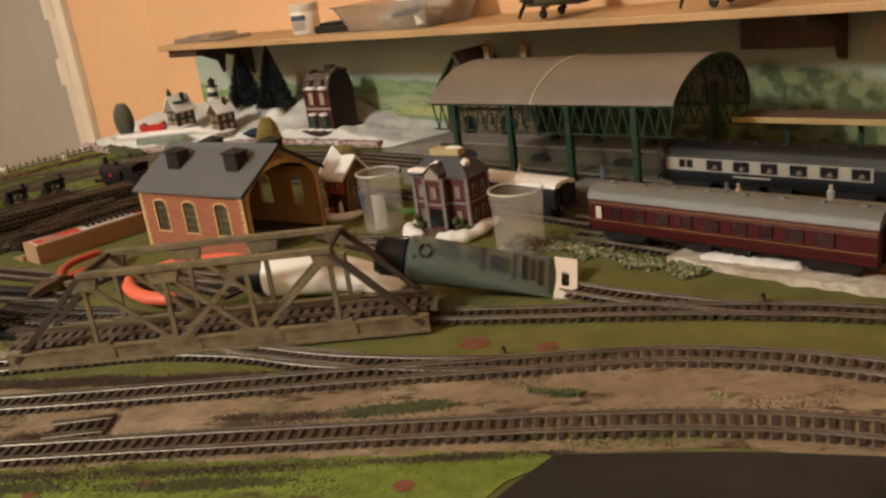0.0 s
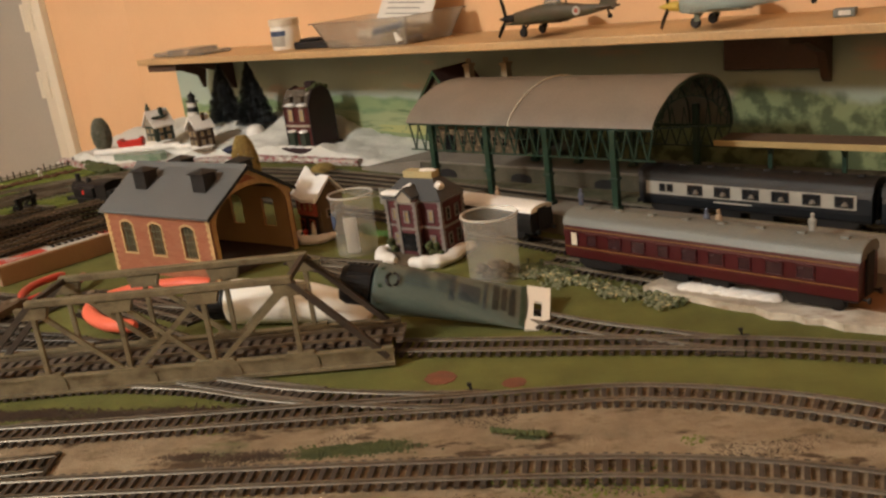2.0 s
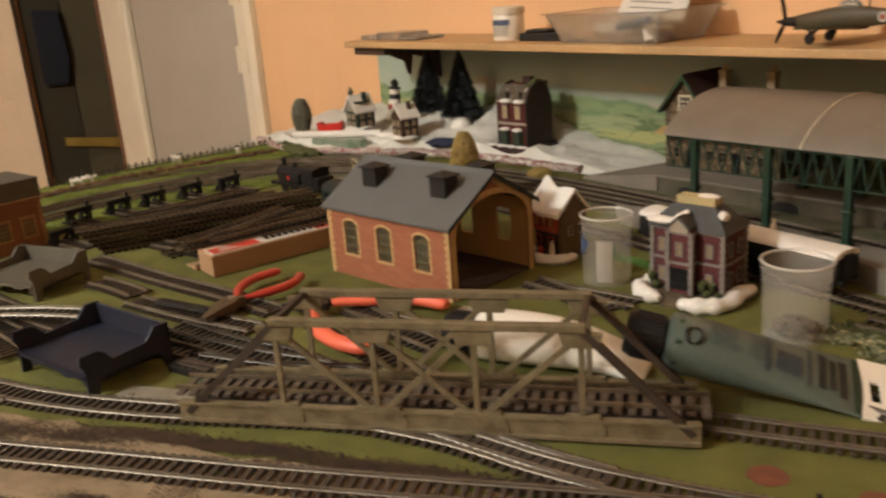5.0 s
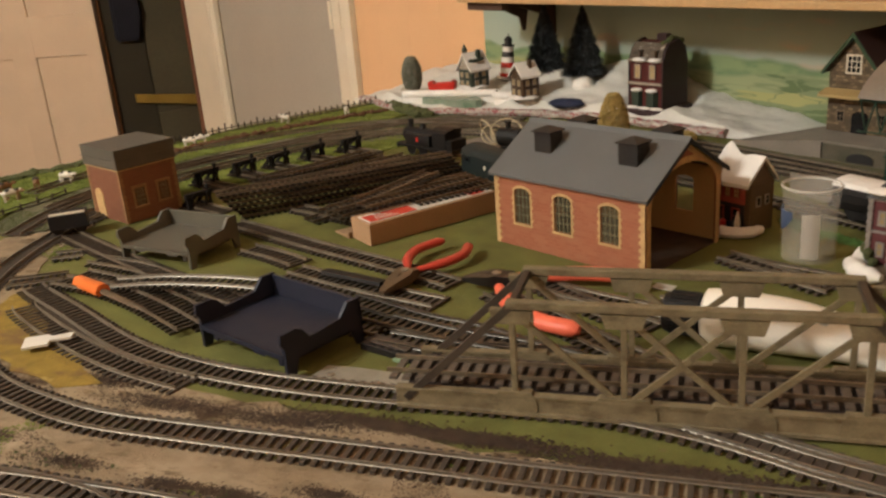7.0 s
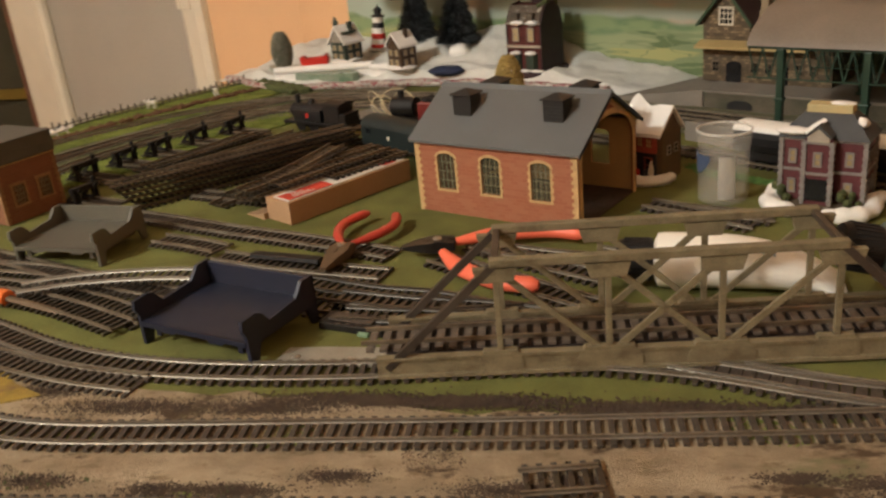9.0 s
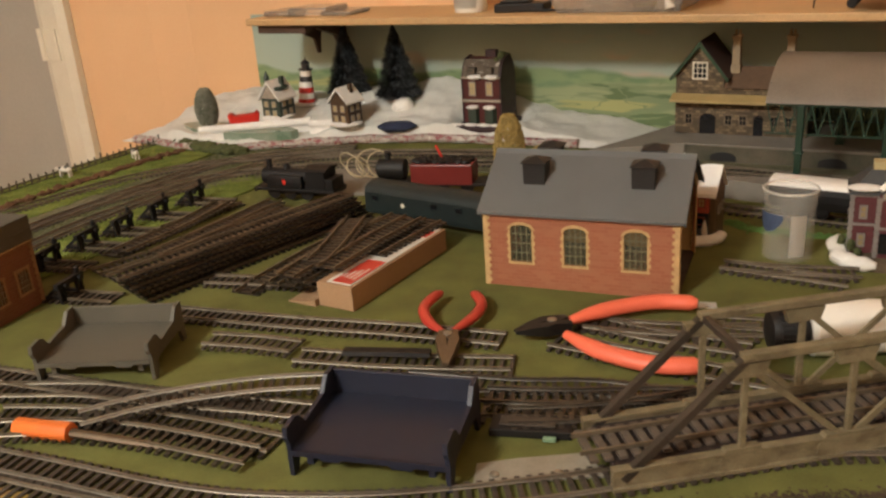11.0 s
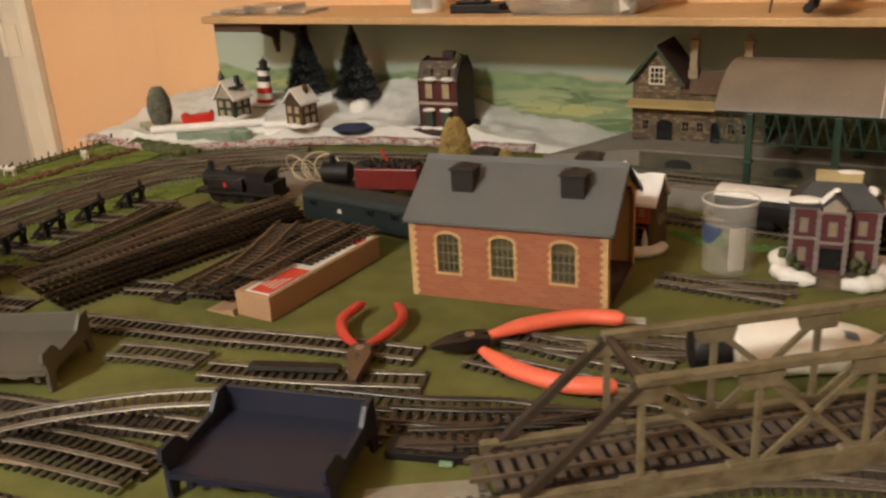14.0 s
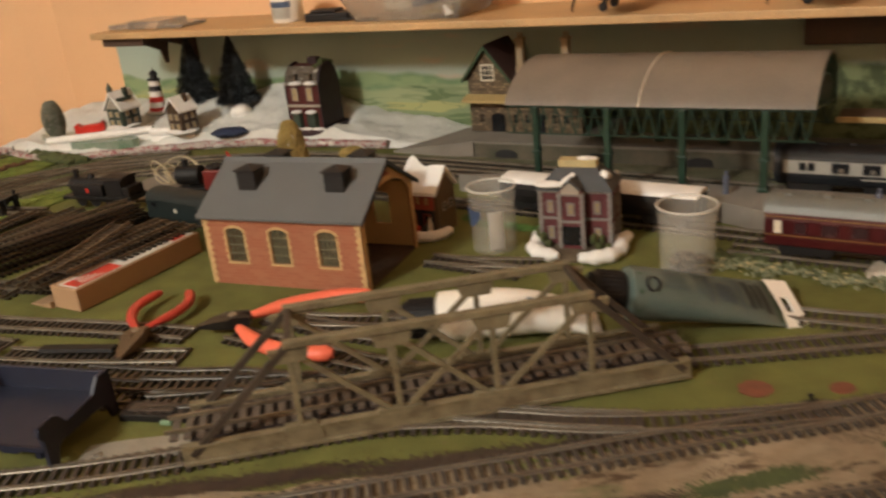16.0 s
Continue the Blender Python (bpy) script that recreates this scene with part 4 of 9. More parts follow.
# the open panelled door
d2 = thing("door_2", "open panelled door painted pale cream", "door", wallpose(-2.405, BREAST - 0.02, 0, 180 + 47), kind="structure")
b = bmesh.new()
W2, T2 = 0.76, 0.036
xs, zs = [0, 0.055, 0.275, 0.375, 0.60, W2], [FLOOR_Z + 0.01, FLOOR_Z + 0.22, FLOOR_Z + 0.715, FLOOR_Z + 0.87, FLOOR_Z + 1.85, FLOOR_Z + 2.03]
box(b, 0, 0.0125, zs[0], W2, T2 - 0.0125, zs[-1])
for x0, x1 in ((xs[0], xs[1]), (xs[2], xs[3]), (xs[4], xs[5])):
    box(b, x0, 0, zs[0], x1, T2, zs[-1], 0.002)
for z0, z1 in ((zs[0], zs[1]), (zs[2], zs[3]), (zs[4], zs[5])):
    for x0, x1 in ((xs[1], xs[2]), (xs[3], xs[4])):
        box(b, x0 - 0.001, 0.0005, z0, x1 + 0.001, T2 - 0.0005, z1, 0.002)
part("door_leaf", b, "panel", d2)
for x0, x1 in ((xs[1], xs[2]), (xs[3], xs[4])):
    for z0, z1 in ((zs[1], zs[2]), (zs[3], zs[4])):
        b = bmesh.new()
        for yy, yb in ((0.0123, 0.0112), (T2 - 0.0123, T2 - 0.0112)):
            prism(b, [(x0 + 0.0005, z0 + 0.0005), (x1 - 0.0005, z0 + 0.0005), (x1 - 0.0005, z1 - 0.0005), (x0 + 0.0005, z1 - 0.0005)], min(yy, yb), max(yy, yb), "y")
        part("door_panel", b, "panel", d2)
# dim things in the hall; jamb darkened for direct light, cupboard lightened for less
M["hallgrey"] = mat("dim_lifted_grey_cabinet", (0.125, 0.107, 0.06), 0.7, 0, 0.2, 6, 100, 0.1)
M["jambdark"] = mat("lamp_toned_olive_jamb", (0.06, 0.05, 0.027), 0.7, 0, 0.2, 6, 100, 0.1)
M["navy"] = mat("dark_navy_cloth", (0.02, 0.022, 0.035), 0.9, 0, 0.3, 20, 300, 0.4)
M["ochre"] = mat("ochre_yellow_paint", (0.42, 0.27, 0.05), 0.6, 0, 0.3, 12, 200, 0.1)
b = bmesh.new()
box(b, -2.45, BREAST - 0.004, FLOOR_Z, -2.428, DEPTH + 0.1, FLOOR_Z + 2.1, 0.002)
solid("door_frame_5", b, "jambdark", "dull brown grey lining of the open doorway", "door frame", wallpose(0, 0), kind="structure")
hc = thing("hall_cupboard", "tall dull grey cupboard, lightened for the dim hall", "cupboard", wallpose(0, 0))
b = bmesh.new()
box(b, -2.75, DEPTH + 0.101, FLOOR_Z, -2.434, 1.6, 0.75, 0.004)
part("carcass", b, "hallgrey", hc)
for z0, z1 in ((FLOOR_Z + 0.08, -0.335), (-0.328, 0.745)):
    for d0, d1 in ((0.256, 0.92), (0.926, 1.595)):
        b = bmesh.new()
        box(b, -2.4335, d0, z0, -2.4290, d1, z1, 0.002)
        leaf = part("cupboard_door", b, "hallgrey", hc)
        b = bmesh.new()
        box(b, -2.4288, (d1 - 0.03 if d0 < 0.5 else d0 + 0.02), (z0 + z1) / 2 - 0.04, -2.418, (d1 - 0.02 if d0 < 0.5 else d0 + 0.03), (z0 + z1) / 2 + 0.04, 0.002)
        part("handle", b, "bracket", leaf)
b = bmesh.new()
prism(b, [(0.135, -0.03), (0.225, -0.035), (0.24, 0.07), (0.235, 0.25), (0.135, 0.26)], -2.4278, -2.395, "x")
bmesh.ops.bevel(b, geom=b.edges[:], offset=0.008, segments=2, affect="EDGES")
solid("dark_bag", b, "navy", "dark navy bag hanging inside the open doorway", "bag", wallpose(0, 0), smooth=True)
b = bmesh.new()
prism(b, [(0.17, -0.275), (0.44, -0.325), (0.445, -0.285), (0.17, -0.242)], -2.4278, -2.408, "x")
solid("yellow_level", b, "ochre", "yellow spirit level fixed beside the hall cupboard", "spirit level", wallpose(0, 0))
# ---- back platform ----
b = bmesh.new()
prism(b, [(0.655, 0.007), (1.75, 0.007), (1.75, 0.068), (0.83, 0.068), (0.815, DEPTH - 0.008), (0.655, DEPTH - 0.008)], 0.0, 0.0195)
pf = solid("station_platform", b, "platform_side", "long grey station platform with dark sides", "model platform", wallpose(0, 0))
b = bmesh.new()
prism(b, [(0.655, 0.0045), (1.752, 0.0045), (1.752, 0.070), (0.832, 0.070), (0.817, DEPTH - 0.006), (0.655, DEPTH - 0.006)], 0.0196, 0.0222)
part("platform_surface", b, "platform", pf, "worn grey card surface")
b = bmesh.new()
foot = [(0.530, 0.011), (0.6548, 0.0045), (0.6548, DEPTH - 0.008), (0.625, DEPTH - 0.02), (0.575, 0.06)]
lo = [b.verts.new((x, y, 0.0)) for x, y in foot]
hi = [b.verts.new((x, y, z)) for (x, y), z in zip(foot, (0.0035, 0.0221, 0.0221, 0.0185, 0.0105))]
b.faces.new(lo[::-1])
b.faces.new((hi[0], hi[1], hi[4]))
b.faces.new((hi[1], hi[2], hi[3], hi[4]))
for k in range(5):
    b.faces.new((lo[k], lo[(k + 1) % 5], hi[(k + 1) % 5], hi[k]))
part("end_ramp", b, "platform", pf, "ramp sloping down at the platform's end")
for k in range(9):
    b = bmesh.new()
    prism(b, arch(0.70 + k * 0.12, 0.03, 0.002, 0.0125, 0.006), 0.0058, 0.0072, "y")
    part("platform_arch", b, "vent", pf)
# the near platform
b = bmesh.new()
prism(b, [(0.70, -0.122), (0.78, -0.106), (0.97, -0.108), (1.12, -0.112), (1.75, -0.135), (1.75, -0.228), (1.27, -0.206), (1.075, -0.196), (1.03, -0.172), (0.98, -0.152), (0.80, -0.139)], 0.0, 0.0205)
npf = solid("near_platform", b, "platform", "low grey platform beside the red coach", "model platform", wallpose(0, 0))


b = bmesh.new()
prism(b, [(1.13, -0.1145), (1.75, -0.1372), (1.75, -0.1396), (1.13, -0.1169)], 0.0206, 0.0212)
part("edge_line", b, "bars", npf, "chipped pale edge line")


def back_track(sd, **k):
    return track([tuple(wallpt(s, d).xy) for s, d in sd], **k)


back_track([(1.75, -0.085), (1.4, -0.0755), (1.15, -0.0685), (1.0, -0.0625), (0.9, -0.052), (0.78, -0.043), (0.6, -0.032), (0.45, -0.034), (0.32, -0.055), (0.2, -0.095), (0.10, -0.145), (0.03, -0.21), (-0.01, -0.29), (-0.03, -0.38), (-0.04, -0.46), (-0.04, -0.56), (-0.01, -0.64), (0.02, -0.70)], label="weathered running line along the back of the layout", z=0.0025)
back_track([(0.75, -0.072), (0.6, -0.068), (0.48, -0.072), (0.36, -0.098), (0.24, -0.14), (0.15, -0.195), (0.09, -0.26), (0.055, -0.34), (0.045, -0.43), (0.05, -0.53), (0.08, -0.62), (0.12, -0.7)], label="weathered inner line along the back of the layout", z=0.0025)
back_track([(1.75, -0.265), (1.5, -0.252), (1.29, -0.241), (1.15, -0.234), (1.02, -0.2275)], label="siding beneath the red coach", z=0.0008)
back_track([(1.07, -0.197), (1.0, -0.1895), (0.785, -0.1705), (0.62, -0.16), (0.5, -0.155)], label="siding beneath the snowy coach", z=0.0008)
bm = bmesh.new()
poly = [(1.75, -0.105), (1.75, 0.004), (0.55, 0.0), (0.42, 0.0), (0.28, -0.04), (0.14, -0.085), (0.05, -0.15), (-0.02, -0.22), (-0.06, -0.33), (-0.075, -0.5), (-0.05, -0.66), (0.0, -0.73), (0.14, -0.72), (0.1, -0.6), (0.085, -0.45), (0.1, -0.33), (0.15, -0.235), (0.25, -0.17), (0.36, -0.125), (0.48, -0.1), (0.7, -0.1), (0.74, -0.075), (1.0, -0.085)]
prism(bm, jag(poly, 0.02, 0.003, 9), -0.002, 0.0024)
solid("ballast_bed", bm, "ballast", "grey brown ballast under the back lines", "ballast", wallpose(0, 0), kind="stuff")

# ---- arched station canopy ----
def station_canopy():
    S0, S1, F, B, EZ, RISE = 0.766, 1.074, -0.127, 0.048, 0.102, 0.0345
    top = thing("station_canopy", "arched green iron station canopy with a smoky clear roof", "model station roof", wallpose(0, 0))
    mid, half = (F + B) / 2, (B - F) / 2
    DROP = 0.031
    low = lambda a: 0.0 if a < math.pi / 2 else DROP
    arc = lambda a, o=0.0: (mid - (half + o) * math.cos(a), EZ - low(a) + (RISE + low(a) + o) * math.sin(a) ** (1.5 if a < math.pi / 2 else 0.85))
    n = 20
    for k, (sa, sb) in enumerate(((S0, 0.9105), (0.9115, S1))):
        b = bmesh.new()
        out = [arc(math.pi * i / n, 0.0006) for i in range(n + 1)] + [arc(math.pi * i / n, -0.0006) for i in range(n, -1, -1)]
        va = [b.verts.new((sa, y, z)) for y, z in out]
        vb = [b.verts.new((sb, y, z)) for y, z in out]
        m2 = len(out)
        for i in range(m2):
            b.faces.new((va[i], va[(i + 1) % m2], vb[(i + 1) % m2], vb[i]))
        for i in range(n):
            for v in (va, vb):
                b.faces.new((v[i], v[i + 1], v[m2 - 2 - i], v[m2 - 1 - i]))
        bmesh.ops.recalc_face_normals(b, faces=b.faces[:])
        part("roof_sheet", b, "croof", top, "smoky clear plastic roof", smooth=True)
    b = bmesh.new()
    sweep(b, [(0.911, *arc(math.pi * i / n, 0.0011)) for i in range(n + 1)], [(-0.0009, -0.0005), (0.0009, -0.0005), (0.0009, 0.0005), (-0.0009, 0.0005)], up=(1, 0, 0))
    part("roof_joint", b, "offwhite", top, "pale joint between the roof sheets")
    for s in [S0 + 0.001 + (S1 - S0 - 0.002) * k / 13 for k in range(14)]:
        b = bmesh.new()
        end = s < S0 + 0.01 or s > S1 - 0.01
        w = 0.0013 if end else 0.0007
        sweep(b, [(s, *arc(math.pi * i / n, -0.002)) for i in range(n + 1)], [(-w, -0.0008), (w, -0.0008), (w, 0.0008), (-w, 0.0008)], up=(1, 0, 0))
        part("rib", b, "cgreen", top)
    for s in (S0 + 0.002, S1 - 0.002):
        b = bmesh.new()
        inner = lambda a: (mid - half * 0.72 * math.cos(a), EZ - 0.002 - DROP * (0.14 - 0.36 * math.cos(a)) + RISE * 0.62 * math.sin(a))
        pts = [arc(math.pi * i / 12, -0.003) for i in range(13)]
        ins = [inner(math.pi * i / 12) for i in range(13)]
        for i in range(12):
            bar(b, (s, *ins[i]), (s, *ins[i + 1]), 0.0013)
            bar(b, (s, *pts[i]), (s, *ins[i + 1]), 0.0009)
            bar(b, (s, *pts[i + 1]), (s, *ins[i]), 0.0009)
        bar(b, (s, F + 0.002, EZ), (s, B - 0.002, EZ - DROP), 0.0018)
        for q in range(7):
            y = F + 0.012 + (B - F - 0.024) * q / 6
            z = EZ - DROP * (y - F) / (B - F)
            bar(b, (s, y, z), (s, y + 0.006, z + 0.019), 0.0009)
            bar(b, (s, y + 0.012, z), (s, y + 0.006, z + 0.019), 0.0009)
        part("end_truss", b, "cgreen", top)
    for d, EZ in ((F + 0.004, EZ), (B - 0.004, EZ - DROP)):
        b = bmesh.new()
        box(b, S0, d - 0.001, EZ - 0.003, S1, d + 0.001, EZ)
        part("eaves_beam", b, "cgreen", top)
        deep = 0.031 if d < 0 else 0.024
        b = bmesh.new()
        box(b, S0, d - 0.0007, EZ - deep - 0.0006, S1, d + 0.0007, EZ - deep + 0.0008)
        part("lower_beam", b, "cgreen", top)
        bays = 22
        for k in range(bays):
            xa, xb = S0 + 0.001 + (S1 - S0 - 0.002) * k / bays, S0 + 0.001 + (S1 - S0 - 0.002) * (k + 1) / bays
            b = bmesh.new()
            bar(b, (xa, d, EZ - 0.002), ((xa + xb) / 2, d, EZ - deep), 0.0013)
            bar(b, (xb, d, EZ - 0.002), ((xa + xb) / 2, d, EZ - deep), 0.0013)
            part("lattice_strut", b, "cgreen", top)
    for d, zb, ss in ((-0.122, 0.0206, (0.799, 0.877, 0.953, 1.03)), (0.036, 0.0223, (0.823, 0.886, 0.96, 1.038))):
        for s in ss:
            b = bmesh.new()
            box(b, s - 0.0033, d - 0.0033, zb, s + 0.0033, d + 0.0033, (0.0995 if d < 0 else 0.095), 0.0006)
            box(b, s - 0.0048, d - 0.0048, zb, s + 0.0048, d + 0.0048, zb + 0.004, 0.0005)
            box(b, s - 0.0046, d - 0.0046, zb + 0.03, s + 0.0046, d + 0.0046, zb + 0.0325, 0.0005)
            part("column", b, "cgreen", top)
    return top


station_canopy()
M["browntile"] = mat("brown_roof_tiles", (0.14, 0.085, 0.05), 0.75, 0, 0.3, 120, 900, 0.3)
M["ycream"] = mat("yellow_cream_awning", (0.42, 0.31, 0.13), 0.6, 0, 0.2, 40, 600, 0.1)
# flat awning further along the platform
aw = thing("platform_awning", "flat yellow cream platform awning on dark posts", "model platform awning", wallpose(0, 0))
b = bmesh.new()
prism(b, [(-0.012, 0.064), (0.024, 0.0652), (0.024, 0.0672), (-0.012, 0.066)], 1.082, 1.5, "x")
part("awning_roof", b, "browntile", aw)
b = bmesh.new()
box(b, 1.08, -0.0145, 0.0615, 1.502, -0.0121, 0.0675, 0.0004)
part("fascia", b, "ycream", aw, "yellow cream fascia board")
for s in (1.13, 1.2, 1.28, 1.36, 1.44):
    b = bmesh.new()
    bar(b, (s, 0.006, 0.0223), (s, 0.006, 0.0645), 0.004)
    for q in (-1, 1):
        bar(b, (s, 0.006, 0.05), (s, 0.006 + q * 0.014, 0.0642), 0.0018)
    part("post", b, "cgreen", aw)

# ---- station building ----
M["sandstone"] = brick_mat("brown_stone_blocks", (0.07, 0.048, 0.026), (0.34, 0.25, 0.14), (0.055, 0.04, 0.026), 0.0062, 0.0036)
M["villatrim0"] = mat("worn_stone_window_frame", (0.17, 0.125, 0.075), 0.7, 0, 0.3, 120, 700, 0.2)
M["maroon"] = mat("dark_maroon_tiles", (0.055, 0.022, 0.018), 0.7, 0, 0.3, 120, 900, 0.3)
M["barge"] = mat("green_bargeboard", (0.02, 0.06, 0.025), 0.5, 0, 0.2, 60, 600, 0.05)
M["darkglass"] = mat("black_window_film", (0.015, 0.015, 0.017), 0.2, 0, 0.3, 60, 400, 0.02)
M["buff"] = mat("buff_chimney", (0.36, 0.275, 0.17), 0.7, 0, 0.3, 80, 700, 0.2)


def small_window(parent, m, w, h, frame="offwhite", bars=(1, 1), glass="darkglass", t=0.0012):
    """A framed window on a wall in x and z, facing -y."""
    win = new("window")
    win.parent, win.matrix_basis, win.empty_display_size = parent, m, 0.005
    b = bmesh.new()
    box(b, -w / 2, -0.0003, 0, w / 2, 0.0004, h)
    part("pane", b, glass, win)
    b = bmesh.new()
    for x in (-w / 2, w / 2):
        box(b, x - t / 2, -0.001, -t / 2, x + t / 2, 0.0004, h + t / 2)
    for z in (0, h):
        box(b, -w / 2 - t / 2, -0.0011, z - t / 2, w / 2 + t / 2, 0.0004, z + t / 2)
    for k in range(bars[0]):
        x = -w / 2 + w * (k + 1) / (bars[0] + 1)
        box(b, x - t * 0.25, -0.0007, 0, x + t * 0.25, 0.0002, h)
    for k in range(bars[1]):
        z = h * (k + 1) / (bars[1] + 1)
        box(b, -w / 2, -0.0006, z - t * 0.25, w / 2, 0.0002, z + t * 0.25)
    part("window_frame", b, frame, win)
    return win


def station():
    top = thing("station_building", "brown stone station building with a gable and tall chimneys", "model station", wallpose(0.630, 0.054, 0.0222))
    b = bmesh.new()
    box(b, 0, 0, 0, 0.155, 0.07, 0.058)
    part("wall", b, "sandstone", top)
    b = bmesh.new()
    prism(b, [(0.0005, 0.055), (0.0585, 0.055), (0.0585, 0.071), (0.0295, 0.107), (0.0005, 0.071)], -0.0015, 0.068, "y")
    part("gable_wall", b, "sandstone", top)
    for s in (-1, 1):
        b = bmesh.new()
        prism(b, [(0.0295, 0.108), (0.0295 + s * 0.0335, 0.0665), (0.0295 + s * 0.0355, 0.0695), (0.0295, 0.114)], -0.008, 0.069, "y")
        part("roof_slope", b, "maroon", top, "dark maroon tiled roof")
        b = bmesh.new()
        prism(b, [(0.0295, 0.1075), (0.0295 + s * 0.034, 0.0655), (0.0295 + s * 0.0355, 0.0685), (0.0295, 0.1135)], -0.0098, -0.0081, "y")
        part("bargeboard", b, "barge", top, "dark green bargeboard")
    small_window(top, pose(0.0295, -0.002, 0.068), 0.0165, 0.0195, bars=(2, 2), t=0.002)
    b = bmesh.new()
    prism(b, [(-0.004, 0.0575), (0.03, 0.079), (0.074, 0.0575)], 0.059, 0.158, "x")
    part("roof_slope", b, "browntile", top, "brown tiled roof")
    b = bmesh.new()
    prism(b, [(-0.018, 0.0415), (-0.018, 0.0445), (-0.001, 0.0495), (-0.001, 0.0465)], -0.003, 0.1335, "x")
    part("awning", b, "ycream", top, "yellow cream awning")
    for x in (0.017, 0.065, 0.082, 0.118, 0.134):
        small_window(top, pose(x, -0.0008, 0.012), 0.0085, 0.0125, "villatrim0", bars=(1, 1), t=0.0013)
    for x, w in ((0.040, 0.019), (0.1, 0.011)):
        b = bmesh.new()
        prism(b, arch(x, w, 0, 0.025, 0.005), -0.0012, 0.0004, "y")
        part("door", b, "darkglass", top)
    for x in (0.067, 0.129):
        b = bmesh.new()
        box(b, x - 0.0045, 0.018, 0.064, x + 0.0045, 0.029, 0.117, 0.0005)
        box(b, x - 0.0056, 0.0165, 0.113, x + 0.0056, 0.0305, 0.117, 0.0005)
        box(b, x - 0.0056, 0.0165, 0.072, x + 0.0056, 0.0305, 0.082, 0.0005)
        ch = part("chimney", b, "buff", top)
        b = bmesh.new()
        for q in (-0.002, 0.0025):
            lathe(b, [(0.0017, 0.117), (0.0013, 0.1235)], 8, pose(x + q, 0.0235, 0))
        part("chimney_pot", b, "buff", ch)
    return top


station()

# ---- coaches ----
M["crimson"] = mat("maroon_coach_paint", (0.062, 0.0065, 0.009), 0.35, 0, 0.2, 30, 600, 0.03)
M["coachroof"] = mat("silver_grey_roof", (0.145, 0.155, 0.142), 0.5, 0, 0.15, 20, 600, 0.05)
M["blueblack"] = mat("blue_black_coach_paint", (0.012, 0.015, 0.019), 0.35, 0, 0.2, 30, 600, 0.03)
M["blackplastic"] = mat("black_plastic", (0.011, 0.010, 0.010), 0.55, 0, 0.3, 80, 900, 0.05, spec=0.3)
M["coachcream"] = mat("pale_grey_coach_panel", (0.36, 0.35, 0.31), 0.4, 0, 0.08, 30, 600, 0.03)
M["lampdull"] = mat("dull_grey_shade", (0.16, 0.14, 0.115), 0.7, 0, 0.2, 60, 600, 0.02)
M["redpane"] = mat("dim_maroon_window", (0.045, 0.02, 0.022), 0.25, 0, 0.3, 60, 600, 0.02)
M["yellowline"] = mat("yellow_lining", (0.22, 0.12, 0.03), 0.5, 0, 0.1, 60, 600, 0.02)
M["snow"] = mat("white_snow_filler", (0.85, 0.835, 0.80), 0.75, 0, 0.12, 60, 700, 0.5)
M["steel"] = mat("dull_steel", (0.42, 0.4, 0.36), 0.4, 0.9, 0.3, 60, 900, 0.05)


